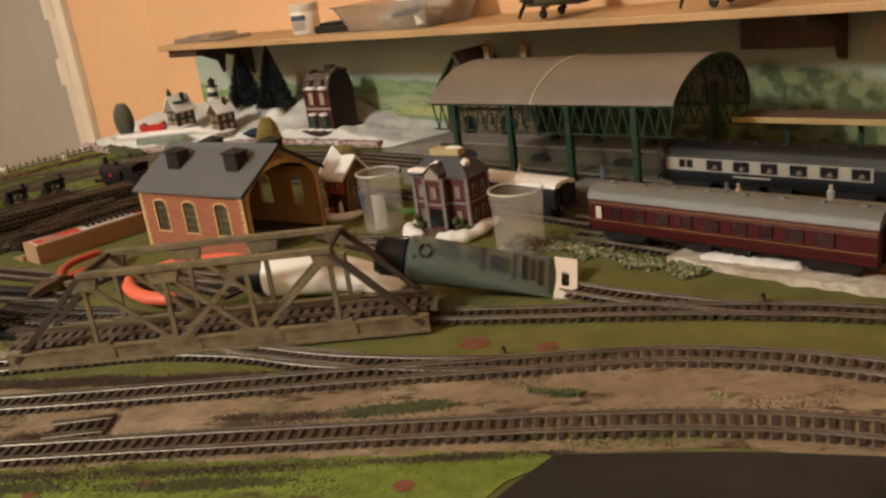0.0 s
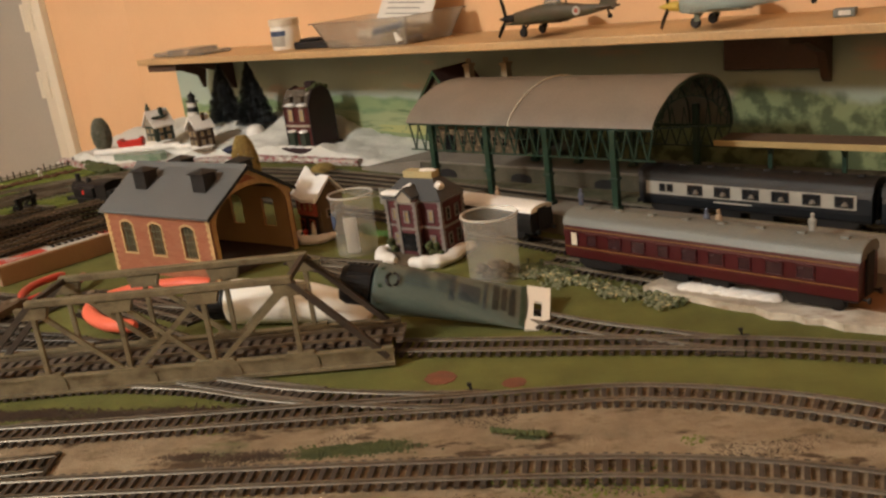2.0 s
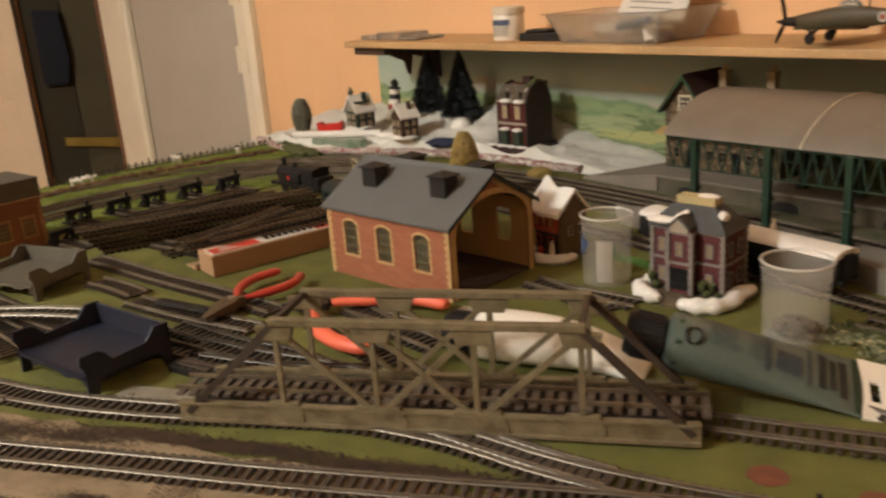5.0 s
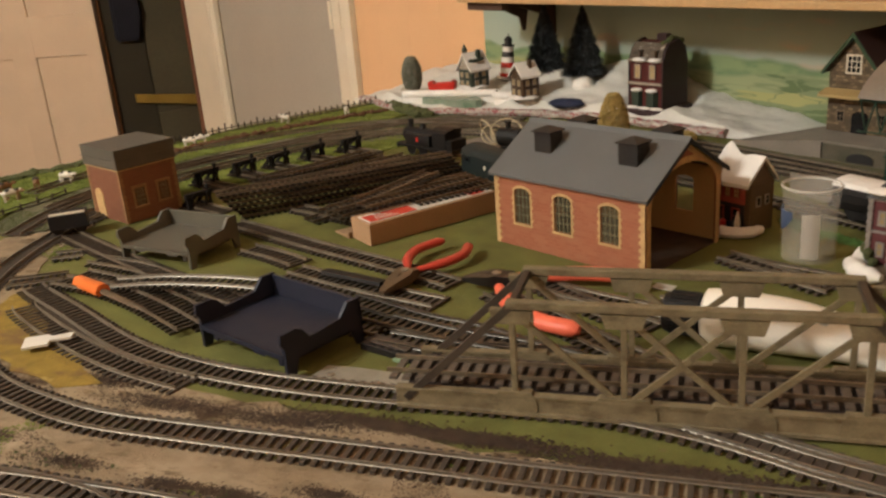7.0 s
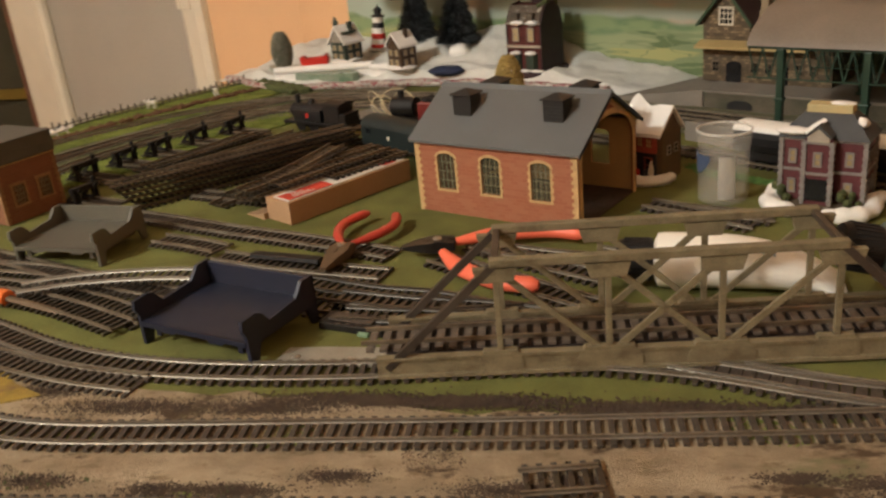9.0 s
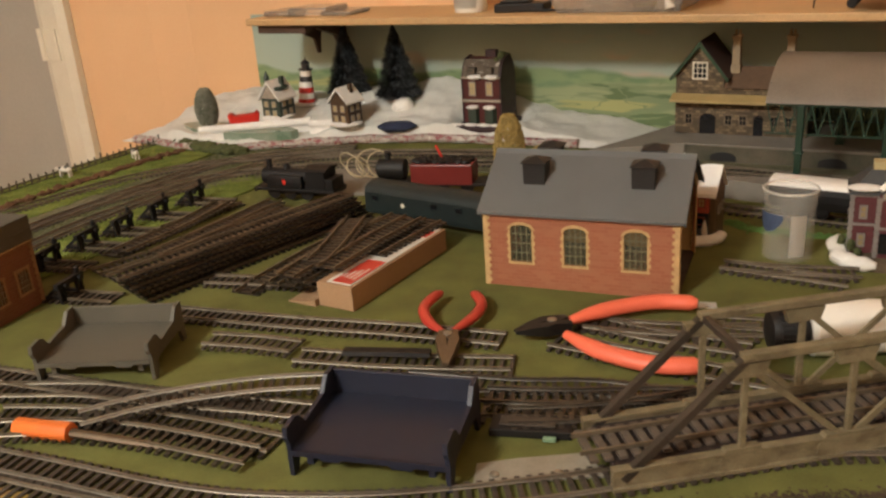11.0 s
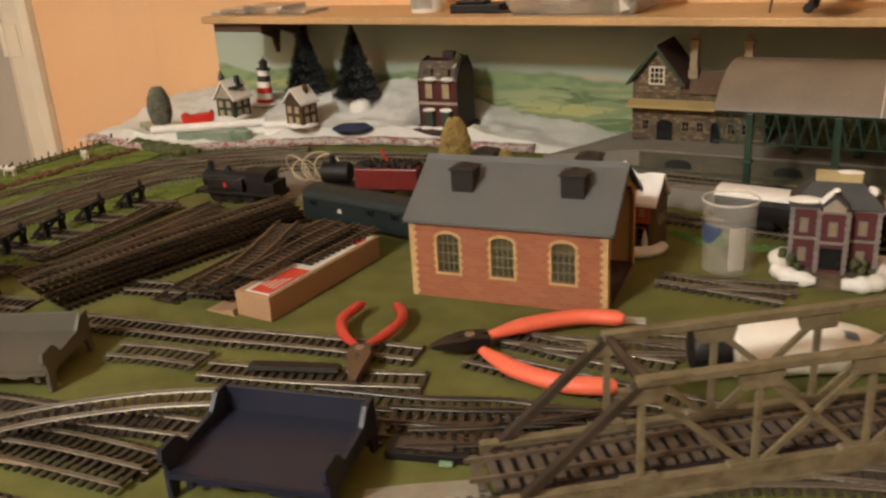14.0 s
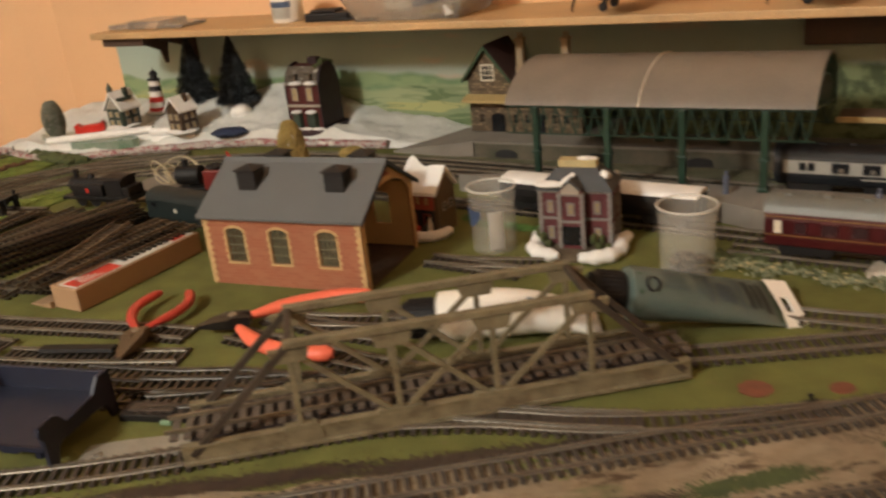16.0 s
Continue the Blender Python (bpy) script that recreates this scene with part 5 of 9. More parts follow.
def coach(name, label, m, L, W, body, roof, style, eave=0.036, sole=0.0125, crown=0.0115):
    top = thing(name, label, "model coach", m)
    b = bmesh.new()
    w = W / 2
    sec = [(-w * 0.94, sole), (-w, sole + 0.006), (-w, eave - 0.006), (-w * 0.93, eave), (w * 0.93, eave), (w, eave - 0.006), (w, sole + 0.006), (w * 0.94, sole)]
    prism(b, sec, 0.0, L, "x")
    part("body", b, body, top)
    b = bmesh.new()
    rf = [(-w * 0.985, eave - 0.0004)] + [(-w * 0.97 * math.cos(math.pi * k / 10), eave + crown * math.sin(math.pi * k / 10) ** 0.8) for k in range(11)] + [(w * 0.985, eave - 0.0004)]
    prism(b, rf, -0.001, L + 0.001, "x")
    rp = part("roof", b, roof, top, smooth=True)
    if style != "van":
        for k in range(8):
            b = bmesh.new()
            box(b, L * (k + 0.5) / 8 - 0.003, -0.0025, eave + crown - 0.0012, L * (k + 0.5) / 8 + 0.003, 0.0025, eave + crown + 0.0012, 0.0006)
            part("roof_vent", b, roof, rp)
    b = bmesh.new()
    box(b, 0.001, -w * 0.78, 0.0098, L - 0.001, w * 0.78, sole + 0.0004)
    part("underframe", b, "blackplastic", top)
    for x in (L * 0.42, L * 0.56):
        b = bmesh.new()
        box(b, x - 0.011, -w * 0.7, 0.0035, x + 0.011, w * 0.7, 0.0105, 0.0007)
        part("battery_box", b, "blackplastic", top)
    for x in (0.032, L - 0.032):
        bg = new("bogie")
        bg.parent, bg.matrix_basis, bg.empty_display_size = top, pose(x, 0, 0), 0.005
        for s in (-1, 1):
            b = bmesh.new()
            prism(b, [(-0.022, 0.008), (-0.016, 0.004), (-0.006, 0.0035), (0.006, 0.0035), (0.016, 0.004), (0.022, 0.008), (0.02, 0.0105), (-0.02, 0.0105)], s * w * 0.74 - 0.0008, s * w * 0.74 + 0.0008, "y")
            part("bogie_side", b, "blackplastic", bg)
        for q in (-0.0155, 0.0155):
            for s in (-1, 1):
                b = bmesh.new()
                lathe(b, [(0.002, -0.001), (0.0066, -0.001), (0.0066, 0.001), (0.002, 0.001)], 16, pose(q, s * 0.0083, 0.0066, 90))
                part("wheel", b, "blackplastic", bg, smooth=True)
    for x, s in ((-0.0005, -1), (L + 0.0005, 1)):
        b = bmesh.new()
        box(b, x - 0.0015, -0.0065, sole, x + 0.0015, 0.0065, eave + 0.002, 0.0005)
        part("corridor_end", b, "blackplastic", top)
        for q in (-0.011, 0.011):
            b = bmesh.new()
            lathe(b, [(0.0008, 0), (0.0008, 0.004), (0.0024, 0.004), (0.0024, 0.0052)], 10, pose(x, q, sole - 0.0005, 0, 90 * s))
            part("buffer", b, "blackplastic", top)
    z0, z1 = sole + 0.0115, eave - 0.0055
    for s in (-1, 1):
        if style == "red":
            for k in range(9):
                x = 0.028 + (L - 0.05) * k / 8.6
                small_window(top, pose(x, s * (w + 0.0003), z0, 0, 0, 0 if s < 0 else 180), 0.0125 if k % 3 else 0.0095, z1 - z0 - 0.0012, "crimson", (0, 0), "redpane", 0.0008)
            b = bmesh.new()
            for z in (sole + 0.0088, eave - 0.0035):
                box(b, 0.0005, s * (w + 0.0002) - 0.0002, z, L - 0.0005, s * (w + 0.0002) + 0.0002, z + 0.0007)
            part("lining", b, "yellowline", top, "thin yellow lining")
            small_window(top, pose(0.0105, s * (w + 0.0003), z0 - 0.001, 0, 0, 0 if s < 0 else 180), 0.007, z1 - z0 + 0.001, "crimson", (0, 0), "offwhite", 0.0008)
        if style == "blue":
            b = bmesh.new()
            box(b, 0.008, s * (w + 0.0002) - 0.0002, z0 - 0.0018, L - 0.012, s * (w + 0.0002) + 0.0002, eave - 0.0035)
            part("panel_band", b, "coachcream", top, "pale grey window band")
            for k in range(6):
                x = 0.060 + 0.0272 * k
                small_window(top, pose(x, s * (w + 0.0007), z0 + 0.0005, 0, 0, 0 if s < 0 else 180), 0.0145, z1 - z0, "blueblack", (0, 0), "darkglass", 0.0007)
                b = bmesh.new()
                lathe(b, [(0.0022, 0), (0.0032, 0.0012), (0.0012, 0.0042)], 8, pose(x + 0.001, s * (w + 0.0011), z0 + 0.001))
                part("table_lamp", b, "lampdull", top)
            for x in (0.026, 0.034):
                small_window(top, pose(x, s * (w + 0.0007), z0 + 0.002, 0, 0, 0 if s < 0 else 180), 0.0052, z1 - z0 - 0.002, "blueblack", (0, 0), "darkglass", 0.0006)
            b = bmesh.new()
            lathe(b, [(0.0032, -0.0003), (0.0032, 0.0003)], 12, pose(L - 0.021, s * (w + 0.0006), z0 + 0.005, 90))
            part("oval_window", b, "darkglass", top)
            b = bmesh.new()
            box(b, L * 0.36, s * (w + 0.0002) - 0.0002, sole + 0.0055, L * 0.53, s * (w + 0.0002) + 0.0002, sole + 0.007)
            part("lettering_bar", b, "coachcream", top)
    return top


coach("passenger_coach", "maroon passenger coach with a silver grey roof", wallpose(1.053, -0.229, 0.0052, -2.9), 0.24, 0.036, "crimson", "coachroof", "red", eave=0.0405, crown=0.0105)
coach("dining_coach", "dark blue and pale grey dining coach", wallpose(1.034, -0.0665, 0.0065, -1.5), 0.218, 0.035, "blueblack", "blackplastic", "blue", eave=0.0385, crown=0.0095)
coach("brake_coach", "dark coach at the end of the platform line", wallpose(1.260, -0.0725, 0.0065, -1.5), 0.235, 0.035, "blueblack", "blackplastic", "van")
van = coach("snowy_coach", "black coach with a white snow covered roof", wallpose(0.785, -0.1705, 0.0052, -5), 0.203, 0.033, "blackplastic", "snow", "van", eave=0.0315, crown=0.0055)

# ---- figurines on the platform ----
M["figblue"] = mat("grey_blue_figure_paint", (0.10, 0.11, 0.15), 0.6, 0, 0.3, 200, 900, 0.1)
M["figred"] = mat("red_figure_paint", (0.3, 0.05, 0.03), 0.6, 0, 0.3, 200, 900, 0.1)
M["figtan"] = mat("tan_figure_paint", (0.36, 0.25, 0.15), 0.6, 0, 0.3, 200, 900, 0.1)


def figurine(s, d, h, material, label, sitting=False):
    b = bmesh.new()
    if sitting:
        prof = [(0.0042, 0), (0.0046, 0.003), (0.0034, 0.006), (0.003, 0.0105), (0.0014, 0.0118), (0.0019, 0.0135), (0.0017, 0.0155), (0.0004, 0.0163)]
    else:
        prof = [(0.0032, 0), (0.0026, 0.004), (0.0028, 0.011), (0.0034, 0.0175), (0.0014, 0.0192), (0.0019, 0.0208), (0.0017, 0.0226), (0.0004, 0.0234)]
    lathe(b, prof, 10, Matrix.Diagonal((1, 0.75, 1, 1)))
    return solid("figurine", b, material, label, "figurine", wallpose(s, d, h), group="figurines on the platform", smooth=True)


figurine(0.998, -0.135, 0.0206, "figblue", "tiny plain grey blue figure standing on the platform")
figurine(1.131, -0.142, 0.0206, "figblue", "tiny plain dark blue figure on the platform", True)
figurine(1.142, -0.142, 0.0206, "figtan", "tiny plain tan figure seated on the platform", True)
figurine(1.225, -0.152, 0.0206, "coachcream", "tiny plain white figure standing on the platform")
figurine(0.888, -0.127, 0.0206, "figtan", "tiny plain pale figure on the platform", True)
# ---- snow scene in the corner ----
M["snowbank"] = ground_mat("snow_scatter", [(0.70, 0.705, 0.665), ((0.60, 0.615, 0.575), 0.5, 0.7, 16), ((0.46, 0.49, 0.42), 0.64, 0.78, 30)], 60, 1500, 0.5, 0.9, 0.1)
M["speckle"] = ground_mat("red_speckled_white_edge", [(0.62, 0.55, 0.50), ((0.36, 0.13, 0.14), 0.5, 0.56, 170), ((0.75, 0.72, 0.68), 0.56, 0.62, 90)], 80, 1500, 1.0)


def snow_height(s, d):
    """The bank rises towards the wall, most of all at its closed end."""
    back = max(0.0, min(1.0, (d + 0.06) / 0.2))
    lim = 0.6 + 0.4 * max(0.0, min(1.0, (s - 0.08) / 0.14))
    h = 0.016 + min(back, lim) ** 1.6 * (0.05 if s < 0.26 else 0.05 - 0.042 * min(1, (s - 0.26) / 0.2))
    h += 0.009 * noise.noise((s * 14, d * 14, 0.3)) + 0.005 * noise.noise((s * 42, d * 42, 1.3)) + 0.0025 * noise.noise((s * 110, d * 110, 4.3))
    near = math.hypot(s - 0.364, d - 0.069)
    h += (0.0105 - h) * max(0.0, min(1.0, (0.062 - near) / 0.025))
    if s > 0.42:
        h *= max(0.1, 1 - (s - 0.42) / 0.22)
    return max(0.004, h)


FRONT = [(-0.13, -0.1), (-0.08, -0.115), (-0.02, -0.12), (0.05, -0.1), (0.12, -0.058), (0.2, -0.018), (0.3, 0.012), (0.4, 0.022), (0.5, 0.026), (0.6, 0.036)]


def front_of(s):
    for (a, da), (c, dc) in zip(FRONT, FRONT[1:]):
        if a <= s <= c:
            return da + (dc - da) * (s - a) / (c - a)
    return FRONT[0][1] if s < FRONT[0][0] else FRONT[-1][1]


bm = bmesh.new()
NS, ND = 110, 36
grid = []
for i in range(NS + 1):
    s = -0.2 + 0.8 * i / NS
    f = front_of(s)
    row = []
    for j in range(ND + 1):
        d = f + (DEPTH - 0.0045 - f) * j / ND
        edge = min(1, j / 3.0) * min(1, i / 5.0) * min(1, (NS - i) / 8.0)
        row.append(bm.verts.new((s, d, 0.0012 + (snow_height(s, d) - 0.0012) * edge)))
    grid.append(row)
for i in range(NS):
    for j in range(ND):
        bm.faces.new((grid[i][j], grid[i + 1][j], grid[i + 1][j + 1], grid[i][j + 1]))
snowbank = solid("snow_bank", bm, "snowbank", "bank of white snow scatter sloping up to the backscene", "snow", wallpose(0, 0), kind="stuff", smooth=True)
bm = bmesh.new()
path = []
for i in range(60):
    s = -0.17 + 0.68 * i / 59
    path.append((s, front_of(s) + 0.002, 0.006 + 0.002 * noise.noise((s * 40, 0, 0))))
sweep(bm, path, ring(0.009, 8, 0.0075), scales=[0.8 + 0.35 * noise.noise((p[0] * 60, 3, 0)) for p in path])
solid("snow_edging", bm, "speckle", "red speckled white edging along the snow scene", "edging", wallpose(0, 0), kind="stuff", smooth=True)


def snow_at(s, d):
    return snow_height(s, d) - 0.0015


# frozen pond and its white wall of tubes
M["ice"] = mat("grey_green_pond_ice", (0.3, 0.33, 0.27), 0.3, 0, 0.3, 30, 500, 0.1, col2=(0.12, 0.2, 0.13))
bm = bmesh.new()
pts = [(0.0 + 0.105 * math.cos(a / 3) * (1 + 0.12 * math.sin(a)), -0.055 + 0.03 * math.sin(a / 3)) for a in range(19)]
prism(bm, pts, 0.008, 0.0225)
solid("frozen_pond", bm, "ice", "grey green frozen pond in the snow", "pond", wallpose(0, 0))
for s0, d0, s1, d1 in ((-0.03, -0.1, 0.112, -0.016), (0.117, -0.026, 0.19, -0.008)):
    bm = bmesh.new()
    sweep(bm, [(s0, d0, 0.0265), ((s0 + s1) / 2, (d0 + d1) / 2, 0.0275), (s1, d1, 0.0285)], ring(0.006, 12))
    solid_wall = bmesh.new()
    bar(solid_wall, (s0, d0, 0.0145), (s1, d1, 0.0145), 0.006, 0.016)
    solid("pond_wall", solid_wall, "snow", "low white wall along the frozen pond", "wall", wallpose(0, 0), group="walls along the pond")
    solid("snowy_tube", bm, "snow", "white snow covered tube lying along the pond", "tube", wallpose(0, 0), smooth=True, group="tubes along the pond")

M["housered"] = mat("dark_red_house_paint", (0.085, 0.014, 0.013), 0.45, 0, 0.3, 80, 700, 0.1)
M["houseblack"] = mat("dark_brown_side_wall", (0.026, 0.007, 0.009), 0.6, 0, 0.3, 80, 700, 0.1)
M["winyellow"] = mat("warm_yellow_window", (0.5, 0.38, 0.17), 0.5, 0, 0.2, 100, 700, 0.05)
M["houseroof"] = ground_mat("snow_dusted_slate", [(0.13, 0.105, 0.08), ((0.5, 0.47, 0.42), 0.58, 0.66, 90), ((0.06, 0.05, 0.04), 0.55, 0.65, 140)], 60, 900, 0.4, 0.7)
M["houseteal"] = mat("dark_green_house_paint", (0.03, 0.05, 0.035), 0.5, 0, 0.3, 80, 700, 0.1)
M["housebrown"] = mat("brown_timber_wall", (0.13, 0.08, 0.036), 0.6, 0, 0.3, 80, 700, 0.15)
M["housestone"] = mat("grey_beige_stone_trim", (0.36, 0.31, 0.25), 0.7, 0, 0.3, 100, 700, 0.2)
M["toy_red"] = mat("bright_red_plastic", (0.55, 0.025, 0.015), 0.4, 0, 0.15, 50, 500, 0.03)
M["toy_white"] = mat("white_resin", (0.78, 0.74, 0.68), 0.5, 0, 0.1, 60, 600, 0.1)
M["toy_black"] = mat("black_resin", (0.02, 0.02, 0.022), 0.45, 0, 0.2, 60, 600, 0.05)


def lump(bm, x, y, z, rx, ry, rz, seed=0, sub=2, rough=0.25):
    """A soft uneven lump, such as a snow cap or a clump of moss."""
    v = bmesh.ops.create_icosphere(bm, subdivisions=sub, radius=1)["verts"]
    for p in v:
        k = 1 + rough * noise.noise(p.co * 1.9 + Vector((seed * 3.1, seed, 0)))
        p.co = Vector((x + p.co.x * rx * k, y + p.co.y * ry * k, z + p.co.z * rz * k))
    return v


# tall dark town house
def town_house(m):
    W, D, H = 0.056, 0.050, 0.094
    top = thing("town_house", "dark red resin town house with snowy bay windows", "model house", m)
    b = bmesh.new()
    box(b, -W / 2 - 0.010, -D / 2 - 0.012, -0.001, W / 2 + 0.008, D / 2 + 0.006, 0.011, 0.003)
    part("base", b, "houseblack", top)
    b = bmesh.new()
    for k in range(4):
        lump(b, -W / 2 - 0.008 + k * 0.02, -D / 2 - 0.007, 0.011, 0.011, 0.005, 0.0022, k)
    part("snow_patch", b, "snow", top, smooth=True)
    b = bmesh.new()
    prism(b, [(-D / 2, 0.009), (D / 2, 0.009), (D / 2, H * 0.72), (D / 2 - 0.006, H * 0.9), (0.006, H * 1.0), (-D / 2 + 0.014, H * 0.97), (-D / 2 + 0.007, H * 0.9), (-D / 2, H * 0.74)], -W / 2, W / 2 - 0.001, "x")
    part("wall", b, "housered", top)
    for s in (-1, 1):
        b = bmesh.new()
        prism(b, [(-D / 2 - 0.001, 0.009), (D / 2 + 0.001, 0.009), (D / 2 + 0.001, H * 0.73), (D / 2 - 0.005, H * 0.92), (0.006, H * 1.03), (-D / 2 + 0.013, H * 0.99), (-D / 2 + 0.006, H * 0.91), (-D / 2 - 0.001, H * 0.75)], s * W / 2 - 0.0012, s * W / 2 + 0.0015, "x")
        part("side_wall", b, "houseblack", top)
    b = bmesh.new()
    box(b, -0.004, 0.002, H * 0.95, 0.012, 0.012, H * 1.09, 0.0008)
    part("chimney", b, "houseblack", top)
    b = bmesh.new()
    for k in range(9):
        lump(b, W / 2 - 0.008 + 0.002 * math.sin(k), -0.012 + 0.0042 * k, H * (1.03 - 0.012 * abs(k - 4)), 0.005, 0.0045, 0.004, k, 1, 0.5)
    tagged(part("moss_clump", b, "moss", top, "dark moss along the roof"), kind="stuff")
    b = bmesh.new()
    prism(b, [(-D / 2 - 0.0012, H * 0.75), (-D / 2 + 0.0055, H * 0.915), (-D / 2 + 0.012, H * 0.995), (-D / 2 + 0.0138, H * 0.985), (-D / 2 + 0.0068, H * 0.905), (-D / 2 + 0.0002, H * 0.745)], -W / 2 + 0.001, W / 2 - 0.002, "x")
    part("roof_front", b, "houseroof", top, "grey brown snow dusted mansard")
    for x in (-0.0125, 0.0125):
        small_window(top, pose(x, -D / 2 - 0.0012, 0.049), 0.0085, 0.0165, "housestone", (1, 1), "winyellow", 0.0018)
        b = bmesh.new()
        prism(b, [(x - 0.009, -D / 2), (x - 0.006, -D / 2 - 0.007), (x + 0.006, -D / 2 - 0.007), (x + 0.009, -D / 2)], 0.011, 0.032)
        part("bay_window", b, "houseteal", top)
        b = bmesh.new()
        lump(b, x, -D / 2 - 0.003, 0.0335, 0.0095, 0.0065, 0.003, x * 100)
        part("snow_cap", b, "snow", top, smooth=True)
        b = bmesh.new()
        box(b, x - 0.006, -D / 2 - 0.004, H * 0.76, x + 0.006, -D / 2 + 0.008, H * 0.9, 0.001)
        part("dormer", b, "houseroof", top)
        b = bmesh.new()
        lump(b, x + 0.004, -D / 2 - 0.002, H * 0.77, 0.010, 0.007, 0.0035, x * 90 + 5)
        part("snow_cap", b, "snow", top, smooth=True)
    b = bmesh.new()
    box(b, -W / 2 - 0.001, -D / 2 - 0.0035, 0.040, W / 2 + 0.001, -D / 2 + 0.001, 0.0435, 0.0006)
    part("cornice", b, "housestone", top)
    b = bmesh.new()
    box(b, -W / 2 - 0.001, -D / 2 - 0.003, 0.070, W / 2 + 0.001, -D / 2 + 0.001, 0.0725, 0.0006)
    part("cornice", b, "housestone", top)
    b = bmesh.new()
    box(b, -0.0045, -D / 2 - 0.0015, 0.011, 0.0045, -D / 2 + 0.001, 0.031, 0.0004)
    part("door", b, "housered", top)
    return top


town_house(pose(-0.2455, 1.386, 0.0110, 0, 0, -31) @ Matrix.Diagonal((1.0, 1.08, 1.06, 1)))


def cottage(name, label, m, W, D, H, R, wall, front, wins=True, snow=True):
    top = thing(name, label, "model house", m)
    b = bmesh.new()
    lump(b, 0, -0.003, 0.0, W * 0.72, D * 0.78, 0.006, W * 100, 3, 0.18)
    part("base", b, "snow", top, smooth=True)
    b = bmesh.new()
    box(b, -W / 2, -D / 2, 0.001, W / 2, D / 2, H, 0.0006)
    part("wall", b, wall, top)
    for y, q in ((-D / 2, -1), (D / 2, 1)):
        b = bmesh.new()
        prism(b, [(-W / 2, H - 0.0005), (W / 2, H - 0.0005), (0, R)], min(y, y - q * 0.002), max(y, y - q * 0.002), "y")
        part("gable_wall", b, front, top)
    for s in (-1, 1):
        b = bmesh.new()
        k = (R - H) / (W / 2)
        o = 0.004
        pts = [(0, R + 0.001), (s * (W / 2 + o), H - o * k + 0.001), (s * (W / 2 + o), H - o * k + 0.0045), (0, R + 0.0055)]
        prism(b, pts, -D / 2 - 0.004, D / 2 + 0.003, "y")
        part("roof_slope", b, "snow" if snow else "slate", top, "snow covered roof" if snow else "")
    b = bmesh.new()
    box(b, W * 0.12, D * 0.05, H, W * 0.12 + 0.007, D * 0.05 + 0.007, R + 0.009, 0.0006)
    part("chimney", b, wall, top)
    if wins:
        for x in (-W * 0.22, W * 0.22):
            for z in (H * 0.14, H * 0.58):
                small_window(top, pose(x, -D / 2 - 0.0005, z), W * 0.2, H * 0.26, "housestone", (1, 1), "winyellow", 0.0013)
        for y in (-D * 0.2, D * 0.2):
            for z in (H * 0.14, H * 0.58):
                small_window(top, pose(W / 2 + 0.0005, y, z, 0, 0, 90), D * 0.18, H * 0.26, "housestone", (1, 1), "winyellow", 0.0013)
    return top


M["cottagebrown"] = mat("dark_timber_wall", (0.075, 0.042, 0.02), 0.6, 0, 0.4, 80, 700, 0.15)
cottage("timber_cottage", "brown timber cottage with a snow covered roof and lit windows", pose(-0.447, 1.425, 0.028, 0, 0, -42) @ Matrix.Diagonal((0.84, 0.84, 0.78, 1)), 0.038, 0.036, 0.042, 0.063, "cottagebrown", "cottagebrown")
chalet = cottage("snowy_chapel", "small grey green resin house with patchy snow on its roof", pose(-0.548, 1.488, 0.034, 0, 0, -35) @ Matrix.Diagonal((0.9, 0.9, 0.88, 1)), 0.036, 0.04, 0.034, 0.058, "houseteal", "housestone")
b = bmesh.new()
lathe(b, [(0.0045, 0.055), (0.0045, 0.066), (0.0055, 0.0665), (0.0006, 0.078)], 8, pose(-0.008, -0.012, 0))
part("turret", b, "houseteal", chalet)
b = bmesh.new()
for k in range(5):
    lump(b, 0.009 + 0.004 * math.sin(k), -0.014 + k * 0.007, 0.049, 0.006, 0.005, 0.003, k + 20)
part("moss_clump", b, "houseteal", chalet, smooth=True)
# lighthouse
lt = thing("lighthouse", "red and white striped resin lighthouse with a black lantern", "model lighthouse", pose(-0.510, 1.552, 0.037, 0, 4, 0))
H0, R0, R1 = 0.052, 0.0135, 0.0085
for k in range(6):
    b = bmesh.new()
    za, zb = H0 * k / 6, H0 * (k + 1) / 6
    f = lambda z: R0 + (R1 - R0) * z / H0
    lathe(b, [(f(za), za), (f(zb), zb)], 20)
    part("stripe", b, ("toy_red", "toy_white", "toy_red", "toy_white", "toy_black", "toy_white")[k], lt, ("red", "white", "red", "white", "black", "white")[k] + " painted band", smooth=True)
b = bmesh.new()
lathe(b, [(R1 + 0.0025, H0), (R1 + 0.0025, H0 + 0.002), (0.0062, H0 + 0.0022), (0.0062, H0 + 0.0095), (0.0078, H0 + 0.0098), (0.004, H0 + 0.0145), (0.0008, H0 + 0.016), (0.0008, H0 + 0.02)], 16)
part("lantern", b, "toy_black", lt, smooth=True)
b = bmesh.new()
lump(b, 0, 0, 0, 0.022, 0.018, 0.004, 4)
part("base", b, "snow", lt, smooth=True)
